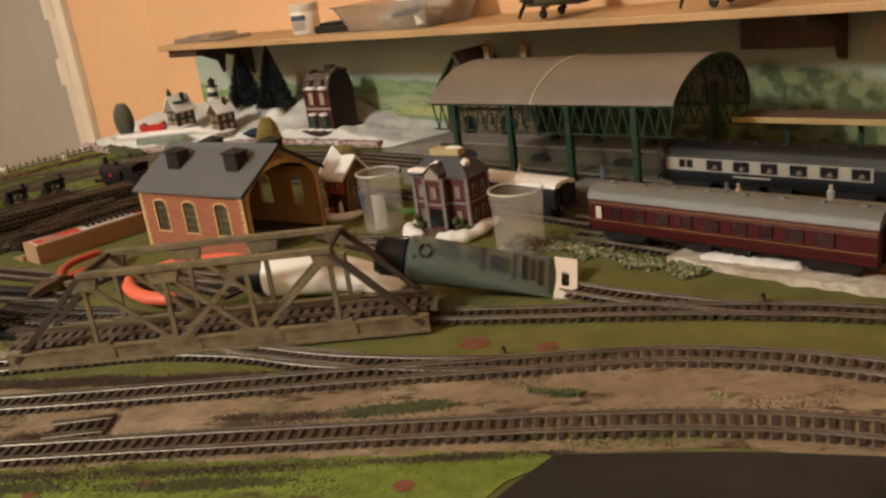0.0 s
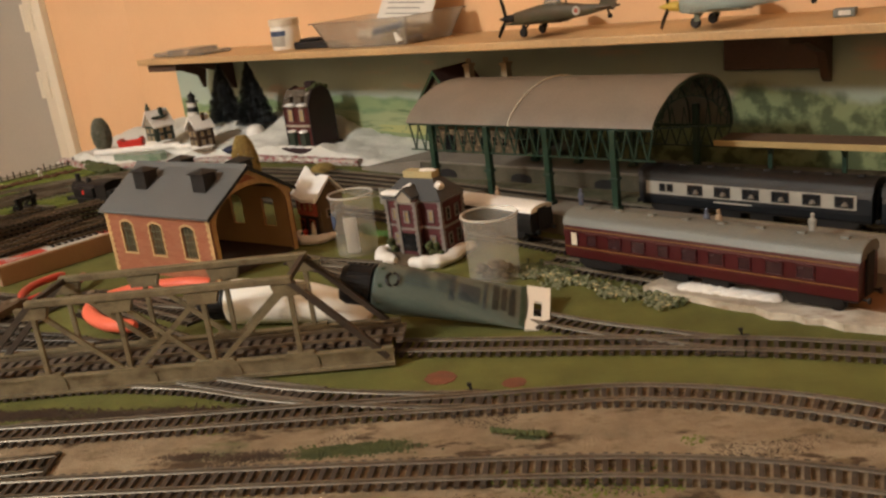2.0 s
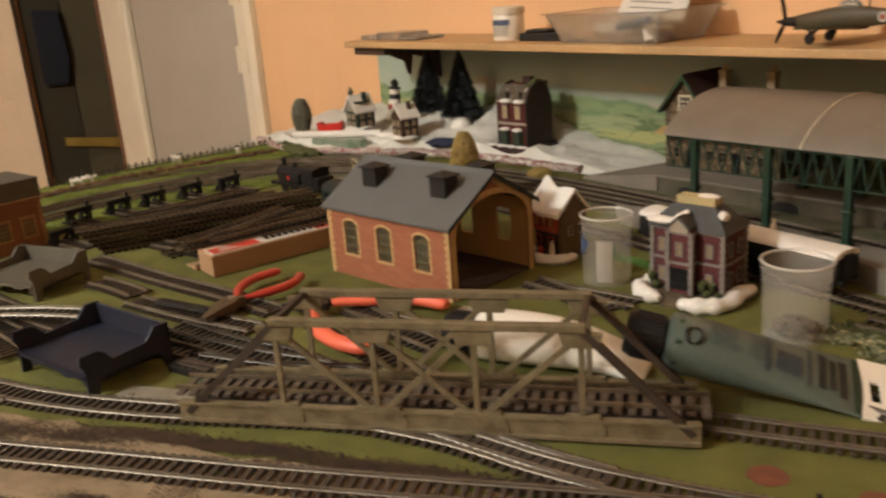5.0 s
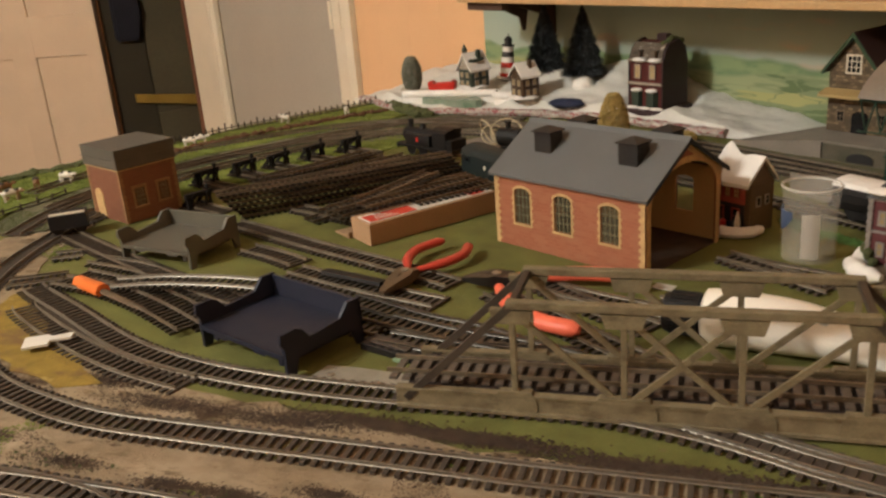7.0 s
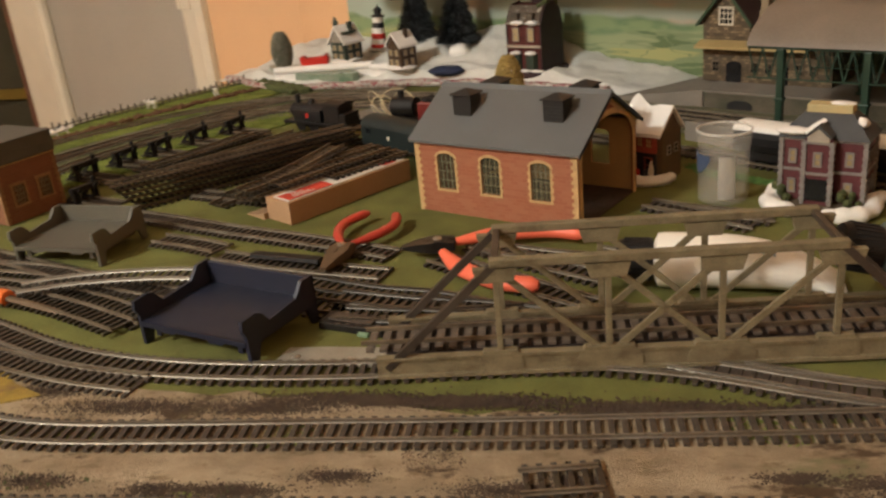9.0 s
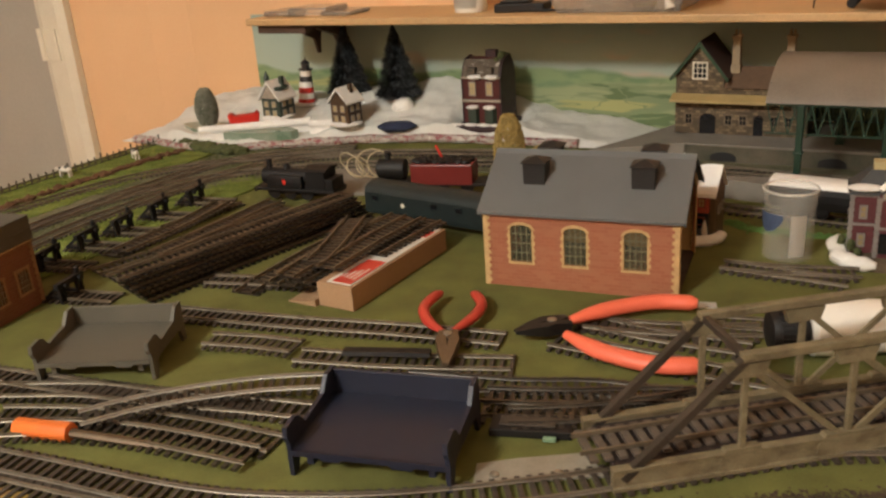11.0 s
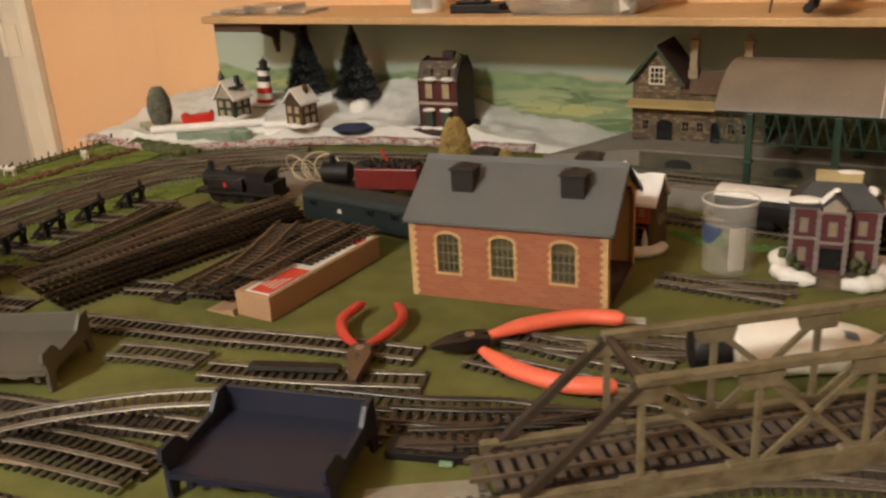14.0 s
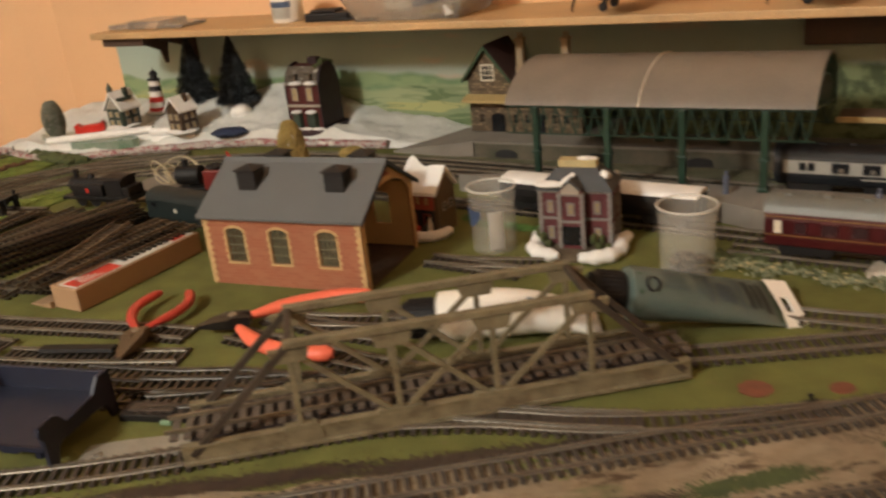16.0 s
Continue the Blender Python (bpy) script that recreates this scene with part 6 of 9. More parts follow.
# red sledge, blue cushion, snow ball
b = bmesh.new()
prism(b, [(-0.021, 0), (0.021, 0), (0.024, 0.012), (0.019, 0.017), (0.016, 0.011), (-0.012, 0.010), (-0.016, 0.016), (-0.023, 0.014)], -0.008, 0.008, "y")
bmesh.ops.bevel(b, geom=b.edges[:], offset=0.0012, segments=2, affect="EDGES")
sl = solid("red_sleigh", b, "toy_red", "bright red toy sleigh in the snow", "toy sleigh", pose(-0.600, 1.478, 0.031, 0, 0, 5), smooth=True)
b = bmesh.new()
lump(b, 0, 0, 0.004, 0.028, 0.017, 0.0075, 3, 3, 0.2)
M["bluecloth"] = mat("dark_blue_cloth", (0.02, 0.03, 0.075), 0.8, 0, 0.3, 60, 900, 0.4)
solid("blue_pouch", b, "bluecloth", "small dark blue cloth pouch lying on the snow", "pouch", pose(-0.378, 1.398, 0.018, 0, 0, -10), smooth=True)
b = bmesh.new()
lump(b, 0, 0, 0.0, 0.017, 0.015, 0.013, 8, 3, 0.12)
pp = wallpt(0.2268, 0.0604)
solid("snow_mound", b, "snow", "rounded white snow mound below the fir", "snow mound", pose(pp.x, pp.y, snow_at(0.2268, 0.0604) + 0.004), smooth=True)

# ---- bottle-brush firs ----
M["fir"] = mat("dark_fir_bristle", (0.020, 0.027, 0.031), 0.8, 0, 0.5, 300, 1500, 0.3)
M["firsnow"] = mat("frosted_bristle", (0.15, 0.175, 0.19), 0.8, 0, 0.4, 300, 1500, 0.3)
M["bark"] = mat("brown_bark", (0.06, 0.035, 0.02), 0.85, 0, 0.4, 200, 900, 0.4)


def fir(m, H, R, seed):
    rnd = random.Random(seed)
    top = thing("fir_tree", "dark bottle brush fir tree lightly frosted with snow", "model tree", m, group="firs in the snow")
    b = bmesh.new()
    lathe(b, [(0.0035, -0.008), (0.003, 0.01), (0.0008, H * 0.97)], 6)
    part("trunk", b, "bark", top)
    for name, material, n, fr in (("crown", "fir", 6500, 1.0), ("frost", "firsnow", 1300, 1.02)):
        verts, faces = [], []
        for k in range(n):
            u = rnd.random() ** 1.25
            z = 0.008 + u * (H - 0.008)
            env = R * (1 - u) ** 0.85 * (0.94 + 0.06 * math.sin(u * 40)) + 0.0012
            if name == "frost" and rnd.random() < 0.5 * u:
                continue
            a = rnd.uniform(0, 2 * math.pi)
            r0, r1 = (0.12 * env, env * rnd.uniform(0.7, 1.12)) if name == "crown" else (0.75 * env, env * rnd.uniform(0.95, 1.12))
            dz = rnd.uniform(-0.004, 0.003)
            w = rnd.uniform(0.0004, 0.0009)
            c, s = math.cos(a), math.sin(a)
            i = len(verts)
            verts += [(c * r0 - s * w, s * r0 + c * w, z), (c * r0 + s * w, s * r0 - c * w, z), (c * r1 + s * w * 0.7, s * r1 - c * w * 0.7, z + dz), (c * r1 - s * w * 0.7, s * r1 + c * w * 0.7, z + dz + 0.0005)]
            faces.append((i, i + 1, i + 2, i + 3))
        me = bpy.data.meshes.new(name)
        me.from_pydata(verts, [], faces)
        me.materials.append(M[material])
        o = new(name, me)
        o.parent = top
    return top


for s, d, H, R, seed in ((0.112, 0.088, 0.108, 0.034, 1), (0.207, 0.08, 0.110, 0.034, 2)):
    q = wallpt(s, d)
    fir(pose(q.x, q.y, snow_at(s, d) - 0.001), H, R, seed)


def clump_tree(m, H, R, col, label, seed, n=3200):
    rnd = random.Random(seed)
    top = thing("foam_tree", label, "model tree", m)
    b = bmesh.new()
    lathe(b, [(0.0025, -0.001), (0.002, H * 0.4)], 6)
    part("trunk", b, "bark", top)
    verts, faces = [], []
    base = bmesh.new()
    bmesh.ops.create_icosphere(base, subdivisions=1, radius=1)
    bv = [v.co.copy() for v in base.verts]
    bf = [[v.index for v in f.verts] for f in base.faces]
    base.free()
    for k in range(n):
        u, a = rnd.random(), rnd.uniform(0, 2 * math.pi)
        env = R * math.sin(math.pi * min(0.97, u * 0.86 + 0.12)) ** 0.45
        r = env * rnd.uniform(0.84, 1.0)
        c = Vector((r * math.cos(a), r * math.sin(a), H * (0.06 + 0.92 * u)))
        g = rnd.uniform(0.0008, 0.0017)
        i = len(verts)
        verts += [c + v * g * rnd.uniform(0.6, 1.3) for v in bv]
        faces += [[i + j for j in f] for f in bf]
    me = bpy.data.meshes.new("crown")
    me.from_pydata(verts, [], faces)
    me.materials.append(M[col])
    o = new("crown", me)
    o.parent = top
    return top


M["gold"] = mat("mustard_foliage", (0.40, 0.29, 0.09), 0.9, 0, 0.4, 150, 1200, 0.5)
M["greybush"] = mat("grey_green_foliage", (0.10, 0.115, 0.075), 0.9, 0, 0.5, 150, 1200, 0.5, col2=(0.2, 0.2, 0.16))
M["palemoss"] = mat("pale_lichen", (0.24, 0.255, 0.15), 0.9, 0, 0.4, 120, 1200, 0.6)
clump_tree(pose(-0.264, 1.115, 0.001), 0.0885, 0.0178, "gold", "mustard yellow clump foliage tree beside the track", 3)
clump_tree(pose(-0.652, 1.478, 0.03), 0.057, 0.0165, "greybush", "rounded grey green bush standing in the snow", 4)
clump_tree(pose(-0.198, 1.243, 0.001), 0.014, 0.017, "gold", "low mustard yellow bush behind the shed", 5, n=1300)

# ---- post office and brick villa on snowy bases ----
M["shopred"] = brick_mat("bright_red_shop_brick", (0.36, 0.055, 0.035), (0.42, 0.09, 0.05), (0.3, 0.12, 0.09), 0.004, 0.0018)
def post_office(m):
    top = thing("post_office", "little brown resin shop with a red front and snowy roof", "model house", m)
    b = bmesh.new()
    arc = [math.pi * 0.10 - math.pi * 1.05 * k / 17 for k in range(18)]
    sweep(b, [(0.024 * math.cos(a), -0.008 + 0.026 * math.sin(a), 0.005) for a in arc], ring(0.0072, 10, 0.0066), scales=[0.55 + 0.45 * math.sin(math.pi * k / 17) ** 0.5 + 0.08 * math.sin(k * 2.3) for k in range(18)])
    part("snow_ring", b, "snow", top, smooth=True)
    b = bmesh.new()
    box(b, -0.018, -0.014, 0.0, 0.02, 0.024, 0.056, 0.0008)
    part("wall", b, "housebrown", top)
    b = bmesh.new()
    prism(b, [(-0.013, 0.0555), (0.022, 0.0555), (0.006, 0.077)], -0.0175, 0.0195, "x")
    part("gable_wall", b, "housebrown", top)
    b = bmesh.new()
    box(b, -0.0185, -0.0172, 0.033, 0.0145, -0.0135, 0.055, 0.0006)
    part("shop_sign", b, "shopred", top, "red brick upper front")
    for x in (-0.0115, -0.002, 0.0075):
        small_window(top, pose(x, -0.0178, 0.040), 0.0062, 0.0105, "figred", (1, 1), "winyellow", 0.0012)
    b = bmesh.new()
    box(b, -0.0165, -0.0165, 0.006, 0.014, -0.0138, 0.034, 0.0006)
    part("shop_front", b, "toy_black", top, "black shop front")
    for x in (-0.0105, 0.0065):
        small_window(top, pose(x, -0.0172, 0.011), 0.0075, 0.017, "figred", (0, 1), "darkglass", 0.0012)
    b = bmesh.new()
    lump(b, -0.006, -0.021, 0.008, 0.006, 0.004, 0.006, 4, 2, 0.4)
    lump(b, 0.007, -0.021, 0.009, 0.005, 0.004, 0.007, 6, 2, 0.4)
    part("shrub", b, "toy_black", top, "dark shrubs by the door")
    for y in (-0.002, 0.012):
        small_window(top, pose(0.0203, y, 0.03, 0, 0, 90), 0.006, 0.010, "housestone", (0, 1), "darkglass", 0.001)
    b = bmesh.new()
    lathe(b, [(0.003, 0.003), (0.003, 0.013), (0.0035, 0.0135), (0.0005, 0.016)], 10, pose(-0.003, -0.023, 0))
    part("pillar_box", b, "toy_red", top, "red pillar box")
    b = bmesh.new()
    lathe(b, [(0.0025, 0.003), (0.003, 0.014), (0.0018, 0.022), (0.0005, 0.027)], 8, pose(0.012, -0.022, 0))
    part("lamp_post", b, "offwhite", top)
    # snow on the roof, curled up at one end
    for k, (ya, za, yb, zb) in enumerate(((-0.022, 0.053, 0.006, 0.0795), (0.028, 0.053, 0.006, 0.0795))):
        b = bmesh.new()
        n = 12
        lo, hi = [], []
        for q in range(n + 1):
            x = -0.0235 + 0.045 * q / n
            up = 0.0105 * math.exp(-((x + 0.016) / 0.0065) ** 2) - 0.003 * math.exp(-((x + 0.002) / 0.006) ** 2)
            lo.append([b.verts.new((x, ya + (yb - ya) * t, za + (zb - za) * t + up * (0.35 + 0.65 * t))) for t in (0, 0.33, 0.66, 1)])
            hi.append([b.verts.new((x, ya + (yb - ya) * t, za + (zb - za) * t + up * (0.35 + 0.65 * t) + 0.0042)) for t in (0, 0.33, 0.66, 1)])
        for q in range(n):
            for t in range(3):
                b.faces.new((hi[q][t], hi[q + 1][t], hi[q + 1][t + 1], hi[q][t + 1]))
                b.faces.new((lo[q][t], lo[q][t + 1], lo[q + 1][t + 1], lo[q + 1][t]))
            b.faces.new((lo[q][0], lo[q + 1][0], hi[q + 1][0], hi[q][0]))
            b.faces.new((lo[q][3], hi[q][3], hi[q + 1][3], lo[q + 1][3]))
        for q in (0, n):
            for t in range(3):
                b.faces.new((lo[q][t], hi[q][t], hi[q][t + 1], lo[q][t + 1]))
        part("roof_slope", b, "snow", top, "thick white snow on the roof", smooth=True)
    return top


post_office(pose(-0.1205, 0.921, 0, 0, 0, -36) @ Matrix.Diagonal((0.97, 0.86, 0.82, 1)))
M["villabrick"] = brick_mat("dark_red_villa_brick", (0.085, 0.016, 0.02), (0.12, 0.024, 0.026), (0.07, 0.018, 0.018), 0.004, 0.0018)
M["villatrim"] = mat("grey_stone_quoins", (0.22, 0.2, 0.185), 0.7, 0, 0.3, 120, 700, 0.2)
M["straw"] = mat("straw_yellow_card", (0.46, 0.38, 0.19), 0.7, 0, 0.15, 60, 600, 0.1)
M["fieldbrown"] = mat("brown_garden_soil", (0.12, 0.085, 0.05), 0.9, 0, 0.4, 150, 900, 0.6)


M["villaslate"] = mat("blue_black_slate", (0.048, 0.05, 0.052), 0.6, 0, 0.3, 120, 900, 0.2)
M["villapane"] = mat("dull_yellow_pane", (0.28, 0.21, 0.10), 0.4, 0, 0.2, 100, 700, 0.05)


def villa(m):
    top = thing("brick_villa", "dark red brick villa with grey roof and snowy garden", "model house", m)
    b = bmesh.new()
    lump(b, 0, 0.004, 0.001, 0.050, 0.04, 0.0085, 5, 3, 0.08)
    part("garden_base", b, "fieldbrown", top, smooth=True)
    for pts in ([(-0.043, -0.004), (-0.041, -0.018), (-0.030, -0.030), (-0.010, -0.035)], [(0.010, -0.036), (0.026, -0.034), (0.040, -0.024), (0.046, -0.008)]):
        b = bmesh.new()
        line = curve([(x, y, 0.0062) for x, y in pts], 0.003)
        k = len(line) - 1
        sweep(b, [tuple(p) for p in line], ring(0.0084, 14, 0.0074), scales=[0.25 + 0.75 * math.sin(math.pi * min(1, (a + 0.3) / (k + 0.6))) ** 0.4 + 0.10 * math.sin(a * 1.3 + pts[0][0] * 90) for a in range(k + 1)])
        part("snow_drift", b, "snow", top, smooth=True)
    for x, ya, yb in ((0.043, -0.02, 0.03), (-0.042, -0.012, 0.032)):
        b = bmesh.new()
        sweep(b, [(x + 0.002 * math.sin(k), ya + (yb - ya) * k / 8, 0.0065) for k in range(9)], ring(0.009, 10, 0.007), scales=[0.6 + 0.4 * math.sin(math.pi * k / 8) ** 0.5 + 0.07 * math.sin(k * 2.6) for k in range(9)])
        part("snow_drift", b, "snow", top, smooth=True)
    b = bmesh.new()
    box(b, -0.034, -0.008, 0.006, 0.036, 0.032, 0.064, 0.0006)
    part("wall", b, "villabrick", top)
    b = bmesh.new()
    box(b, -0.012, -0.018, 0.006, 0.011, -0.007, 0.066, 0.0006)
    part("porch_wall", b, "villabrick", top)
    b = bmesh.new()
    for z in (0.0345, 0.062):
        box(b, -0.0355, -0.0095, z, 0.0375, 0.0335, z + 0.0025, 0.0004)
        box(b, -0.0132, -0.0195, z, 0.0122, -0.008, z + 0.0025, 0.0004)
    part("string_course", b, "villatrim", top)
    for x, y in ((-0.034, -0.008), (0.036, -0.008), (-0.012, -0.018), (0.011, -0.018), (0.036, 0.032)):
        b = bmesh.new()
        z, k, sect = 0.008, 0, []
        while z < 0.061:
            sect += [(0.0022 if k % 2 else 0.0016, z), (0.0022 if k % 2 else 0.0016, z + 0.0030)]
            z, k = z + 0.0031, k + 1
        lathe(b, [(e * 1.414, zz) for e, zz in sect], 4, pose(x, y, 0, 0, 0, 45))
        part("quoin", b, "villatrim", top)
    for x in (-0.024, 0.0235):
        for z in (0.015, 0.042):
            small_window(top, pose(x, -0.0086, z), 0.0055, 0.0115, "villatrim", (0, 1), "villapane", 0.0016)
    small_window(top, pose(-0.0005, -0.0186, 0.043), 0.0058, 0.0115, "villatrim", (0, 1), "villapane", 0.0016)
    for y in (0.004, 0.02):
        for z in (0.015, 0.042):
            small_window(top, pose(0.0366, y, z, 0, 0, 90), 0.006, 0.0125, "villatrim", (0, 1), "darkglass", 0.0014)
    b = bmesh.new()
    box(b, -0.0095, -0.0192, 0.012, 0.0085, -0.017, 0.031)
    part("porch_opening", b, "darkglass", top)
    b = bmesh.new()
    lo = [(-0.038, -0.012), (0.040, -0.012), (0.040, 0.036), (-0.038, 0.036)]
    hi = [(-0.02, 0.004), (0.022, 0.004), (0.022, 0.02), (-0.02, 0.02)]
    v0 = [b.verts.new((x, y, 0.0645)) for x, y in lo]
    v1 = [b.verts.new((x, y, 0.0835)) for x, y in hi]
    b.faces.new(v0[::-1])
    b.faces.new(v1)
    for k in range(4):
        b.faces.new((v0[k], v0[(k + 1) % 4], v1[(k + 1) % 4], v1[k]))
    part("roof", b, "villaslate", top, "dark slate roof")
    b = bmesh.new()
    prism(b, [(-0.0095, 0.0645), (0.0085, 0.0645), (0.0085, 0.069), (-0.0005, 0.0765), (-0.0095, 0.069)], -0.0205, 0.006, "y")
    part("porch_gable", b, "housestone", top, "pale stone gable")
    for s in (-1, 1):
        b = bmesh.new()
        prism(b, [(-0.0005, 0.0765), (-0.0005 + s * 0.0105, 0.0675), (-0.0005 + s * 0.0115, 0.0695), (-0.0005, 0.0795)], -0.0215, 0.008, "y")
        part("porch_roof", b, "villaslate", top)
    b = bmesh.new()
    lump(b, -0.024, -0.008, 0.0700, 0.016, 0.009, 0.0035, 3)
    sweep(b, [(-0.012, -0.017, 0.071), (-0.006, -0.012, 0.0765), (0.001, -0.006, 0.0805)], ring(0.0035, 8, 0.0016))
    part("roof_snow", b, "snow", top, smooth=True)
    b = bmesh.new()
    lump(b, 0.029, 0.004, 0.077, 0.0055, 0.006, 0.005, 9)
    part("roof_snow", b, "snow", top, smooth=True)
    b = bmesh.new()
    box(b, -0.018, 0.006, 0.083, 0.02, 0.02, 0.0905, 0.0006)
    part("roof_box", b, "straw", top, "straw yellow roof box")
    b = bmesh.new()
    lump(b, 0.010, 0.013, 0.0908, 0.011, 0.006, 0.0018, 7)
    part("roof_snow", b, "snow", top, smooth=True)
    for x, y, r in ((-0.03, -0.013, 0.008), (0.022, -0.014, 0.009), (-0.038, 0.0, 0.008), (0.03, -0.012, 0.006)):
        b = bmesh.new()
        for k in range(7):
            lump(b, x + 0.004 * math.cos(k * 2.1), y + 0.003 * math.sin(k * 1.7), 0.011 + 0.0035 * (k % 3), r * 0.5, r * 0.5, r * 0.5, k + x * 300, 1, 0.4)
        part("shrub", b, "moss", top)
    return top


villa(pose(0.006, 0.820, 0, 0, 0, -28) @ Matrix.Diagonal((0.9, 0.9, 0.92, 1)))
# ---- translucent plastic pots ----
M["pot"] = mat("cloudy_clear_plastic", (0.80, 0.78, 0.72), 0.42, 0, 0.08, 40, 500, 0.05, alpha=0.09)
M["pot_milky"] = mat("milky_plastic", (0.80, 0.77, 0.70), 0.4, 0, 0.1, 40, 500, 0.05, alpha=0.13)
M["pot_rim"] = mat("frosted_plastic_rim", (0.82, 0.79, 0.72), 0.35, 0, 0.06, 40, 500, 0.05, alpha=0.42)
M["bluelabel"] = mat("faded_blue_print", (0.13, 0.19, 0.33), 0.6, 0, 0.3, 60, 500, 0.05)
M["paperlabel"] = mat("white_label_paper", (0.66, 0.64, 0.58), 0.7, 0, 0.1, 60, 500, 0.05)


def pot(m, r0, r1, H, label, extra, wall="pot"):
    top = thing("plastic_pot", label, "plastic pot", m, group="plastic pots")
    b = bmesh.new()
    t = 0.0009
    prof = [(r0 * 0.9, 0.0015), (r0, 0.0), (r0 + (r1 - r0) * 0.9, H * 0.9), (r1, H * 0.9), (r1 + 0.001, H * 0.905), (r1 + 0.001, H), (r1 - 0.0003, H), (r1 - t, H * 0.91), (r0 - t, 0.0022), (r0 * 0.2, 0.0022)]
    lathe(b, prof, 40)
    part("pot_wall", b, wall, top, smooth=True)
    b = bmesh.new()
    sweep(b, [((r1 + 0.0006) * math.cos(a * math.pi / 18), (r1 + 0.0006) * math.sin(a * math.pi / 18), H + 0.0004) for a in range(37)], ring(0.0011, 8))
    part("rim", b, "pot_rim", top, smooth=True)
    b = bmesh.new()
    lathe(b, [(r1 - 0.0005, H * 0.80), (r1 + 0.0002, H * 0.802), (r1 + 0.0002, H * 0.815), (r1 - 0.0005, H * 0.817)], 40, cap=False)
    part("ridge_ring", b, "pot", top, smooth=True)
    extra(top, r0, r1, H)
    return top


def shell(bm, r0, r1, z0, z1, a0, a1, n=14, bow=0.0):
    rows = []
    for k in range(n + 1):
        a = a0 + (a1 - a0) * k / n
        lo = z0 + bow * ((k / n) - 0.5) ** 2 * 4
        rows.append([bm.verts.new((r * math.cos(a), r * math.sin(a), z)) for r, z in ((r0, lo), (r1, z1))])
    for p, q in zip(rows, rows[1:]):
        bm.faces.new((p[0], q[0], q[1], p[1]))
    bmesh.ops.solidify(bm, geom=bm.faces[:], thickness=0.0003)


def labels(top, r0, r1, H):
    b = bmesh.new()
    shell(b, r0 + 0.0008, r0 + 0.0013, H * 0.42, H * 0.70, radians(-205), radians(-130), bow=0.012)
    part("blue_print", b, "bluelabel", top, "faded blue printed label")
    b = bmesh.new()
    shell(b, r0 - 0.0030, r0 - 0.0026, H * 0.06, H * 0.68, radians(-112), radians(-68))
    part("paper_label", b, "paperlabel", top, "white paper label")


def contents(top, r0, r1, H):
    b = bmesh.new()
    rnd = random.Random(3)
    for k in range(40):
        a, r = rnd.uniform(0, 6.28), rnd.uniform(0, r0 * 0.75)
        lump(b, r * math.cos(a), r * math.sin(a), 0.004 + rnd.random() * 0.007, 0.004, 0.004, 0.003, k, 1)
    tagged(part("brown_scraps", b, "fieldbrown", top, "brown scraps in the bottom"), kind="stuff")


pot(pose(-0.0655, 0.853, 0.0004), 0.0210, 0.0217, 0.0600, "cloudy clear plastic pot with a blue printed label", labels)
pot(pose(0.0805, 0.744, 0.0004), 0.0225, 0.0238, 0.0575, "cloudy clear plastic pot with brown scraps inside", contents, "pot_milky")

# ---- paint tubes ----
M["tubegreen"] = mat("grey_green_tube", (0.088, 0.12, 0.105), 0.35, 0, 0.12, 30, 600, 0.03)
M["tubeband"] = mat("dark_green_tube_band", (0.06, 0.11, 0.07), 0.35, 0, 0.15, 30, 600, 0.03)
M["tubeblue"] = mat("faded_blue_panel", (0.085, 0.12, 0.135), 0.4, 0, 0.2, 60, 600, 0.03)
M["paleblue"] = mat("pale_blue_print", (0.34, 0.43, 0.5), 0.5, 0, 0.3, 60, 500, 0.02)
M["tubewhite"] = mat("white_tube_plastic", (0.84, 0.81, 0.73), 0.35, 0, 0.08, 25, 500, 0.03)
M["greyprint"] = mat("grey_print", (0.05, 0.065, 0.06), 0.5, 0, 0.2, 60, 600, 0.03)


def tube_pt(x, y, z, roll):
    return x, y * math.cos(roll) + z * math.sin(roll), z * math.cos(roll) - y * math.sin(roll)


def tube_ring(x, r, f, upright, roll=0.0):
    """A tube's section at x: round at f = 0, pressed flat at f = 1."""
    wide, thin = r * (1 + (0.32 if upright else 0.3) * f), r * (1 - f) + 0.0008 * f
    a, c = (thin, wide) if upright else (wide, thin)
    return [tube_pt(x, a * math.cos(2 * math.pi * k / 28), c * math.sin(2 * math.pi * k / 28), roll) for k in range(28)]


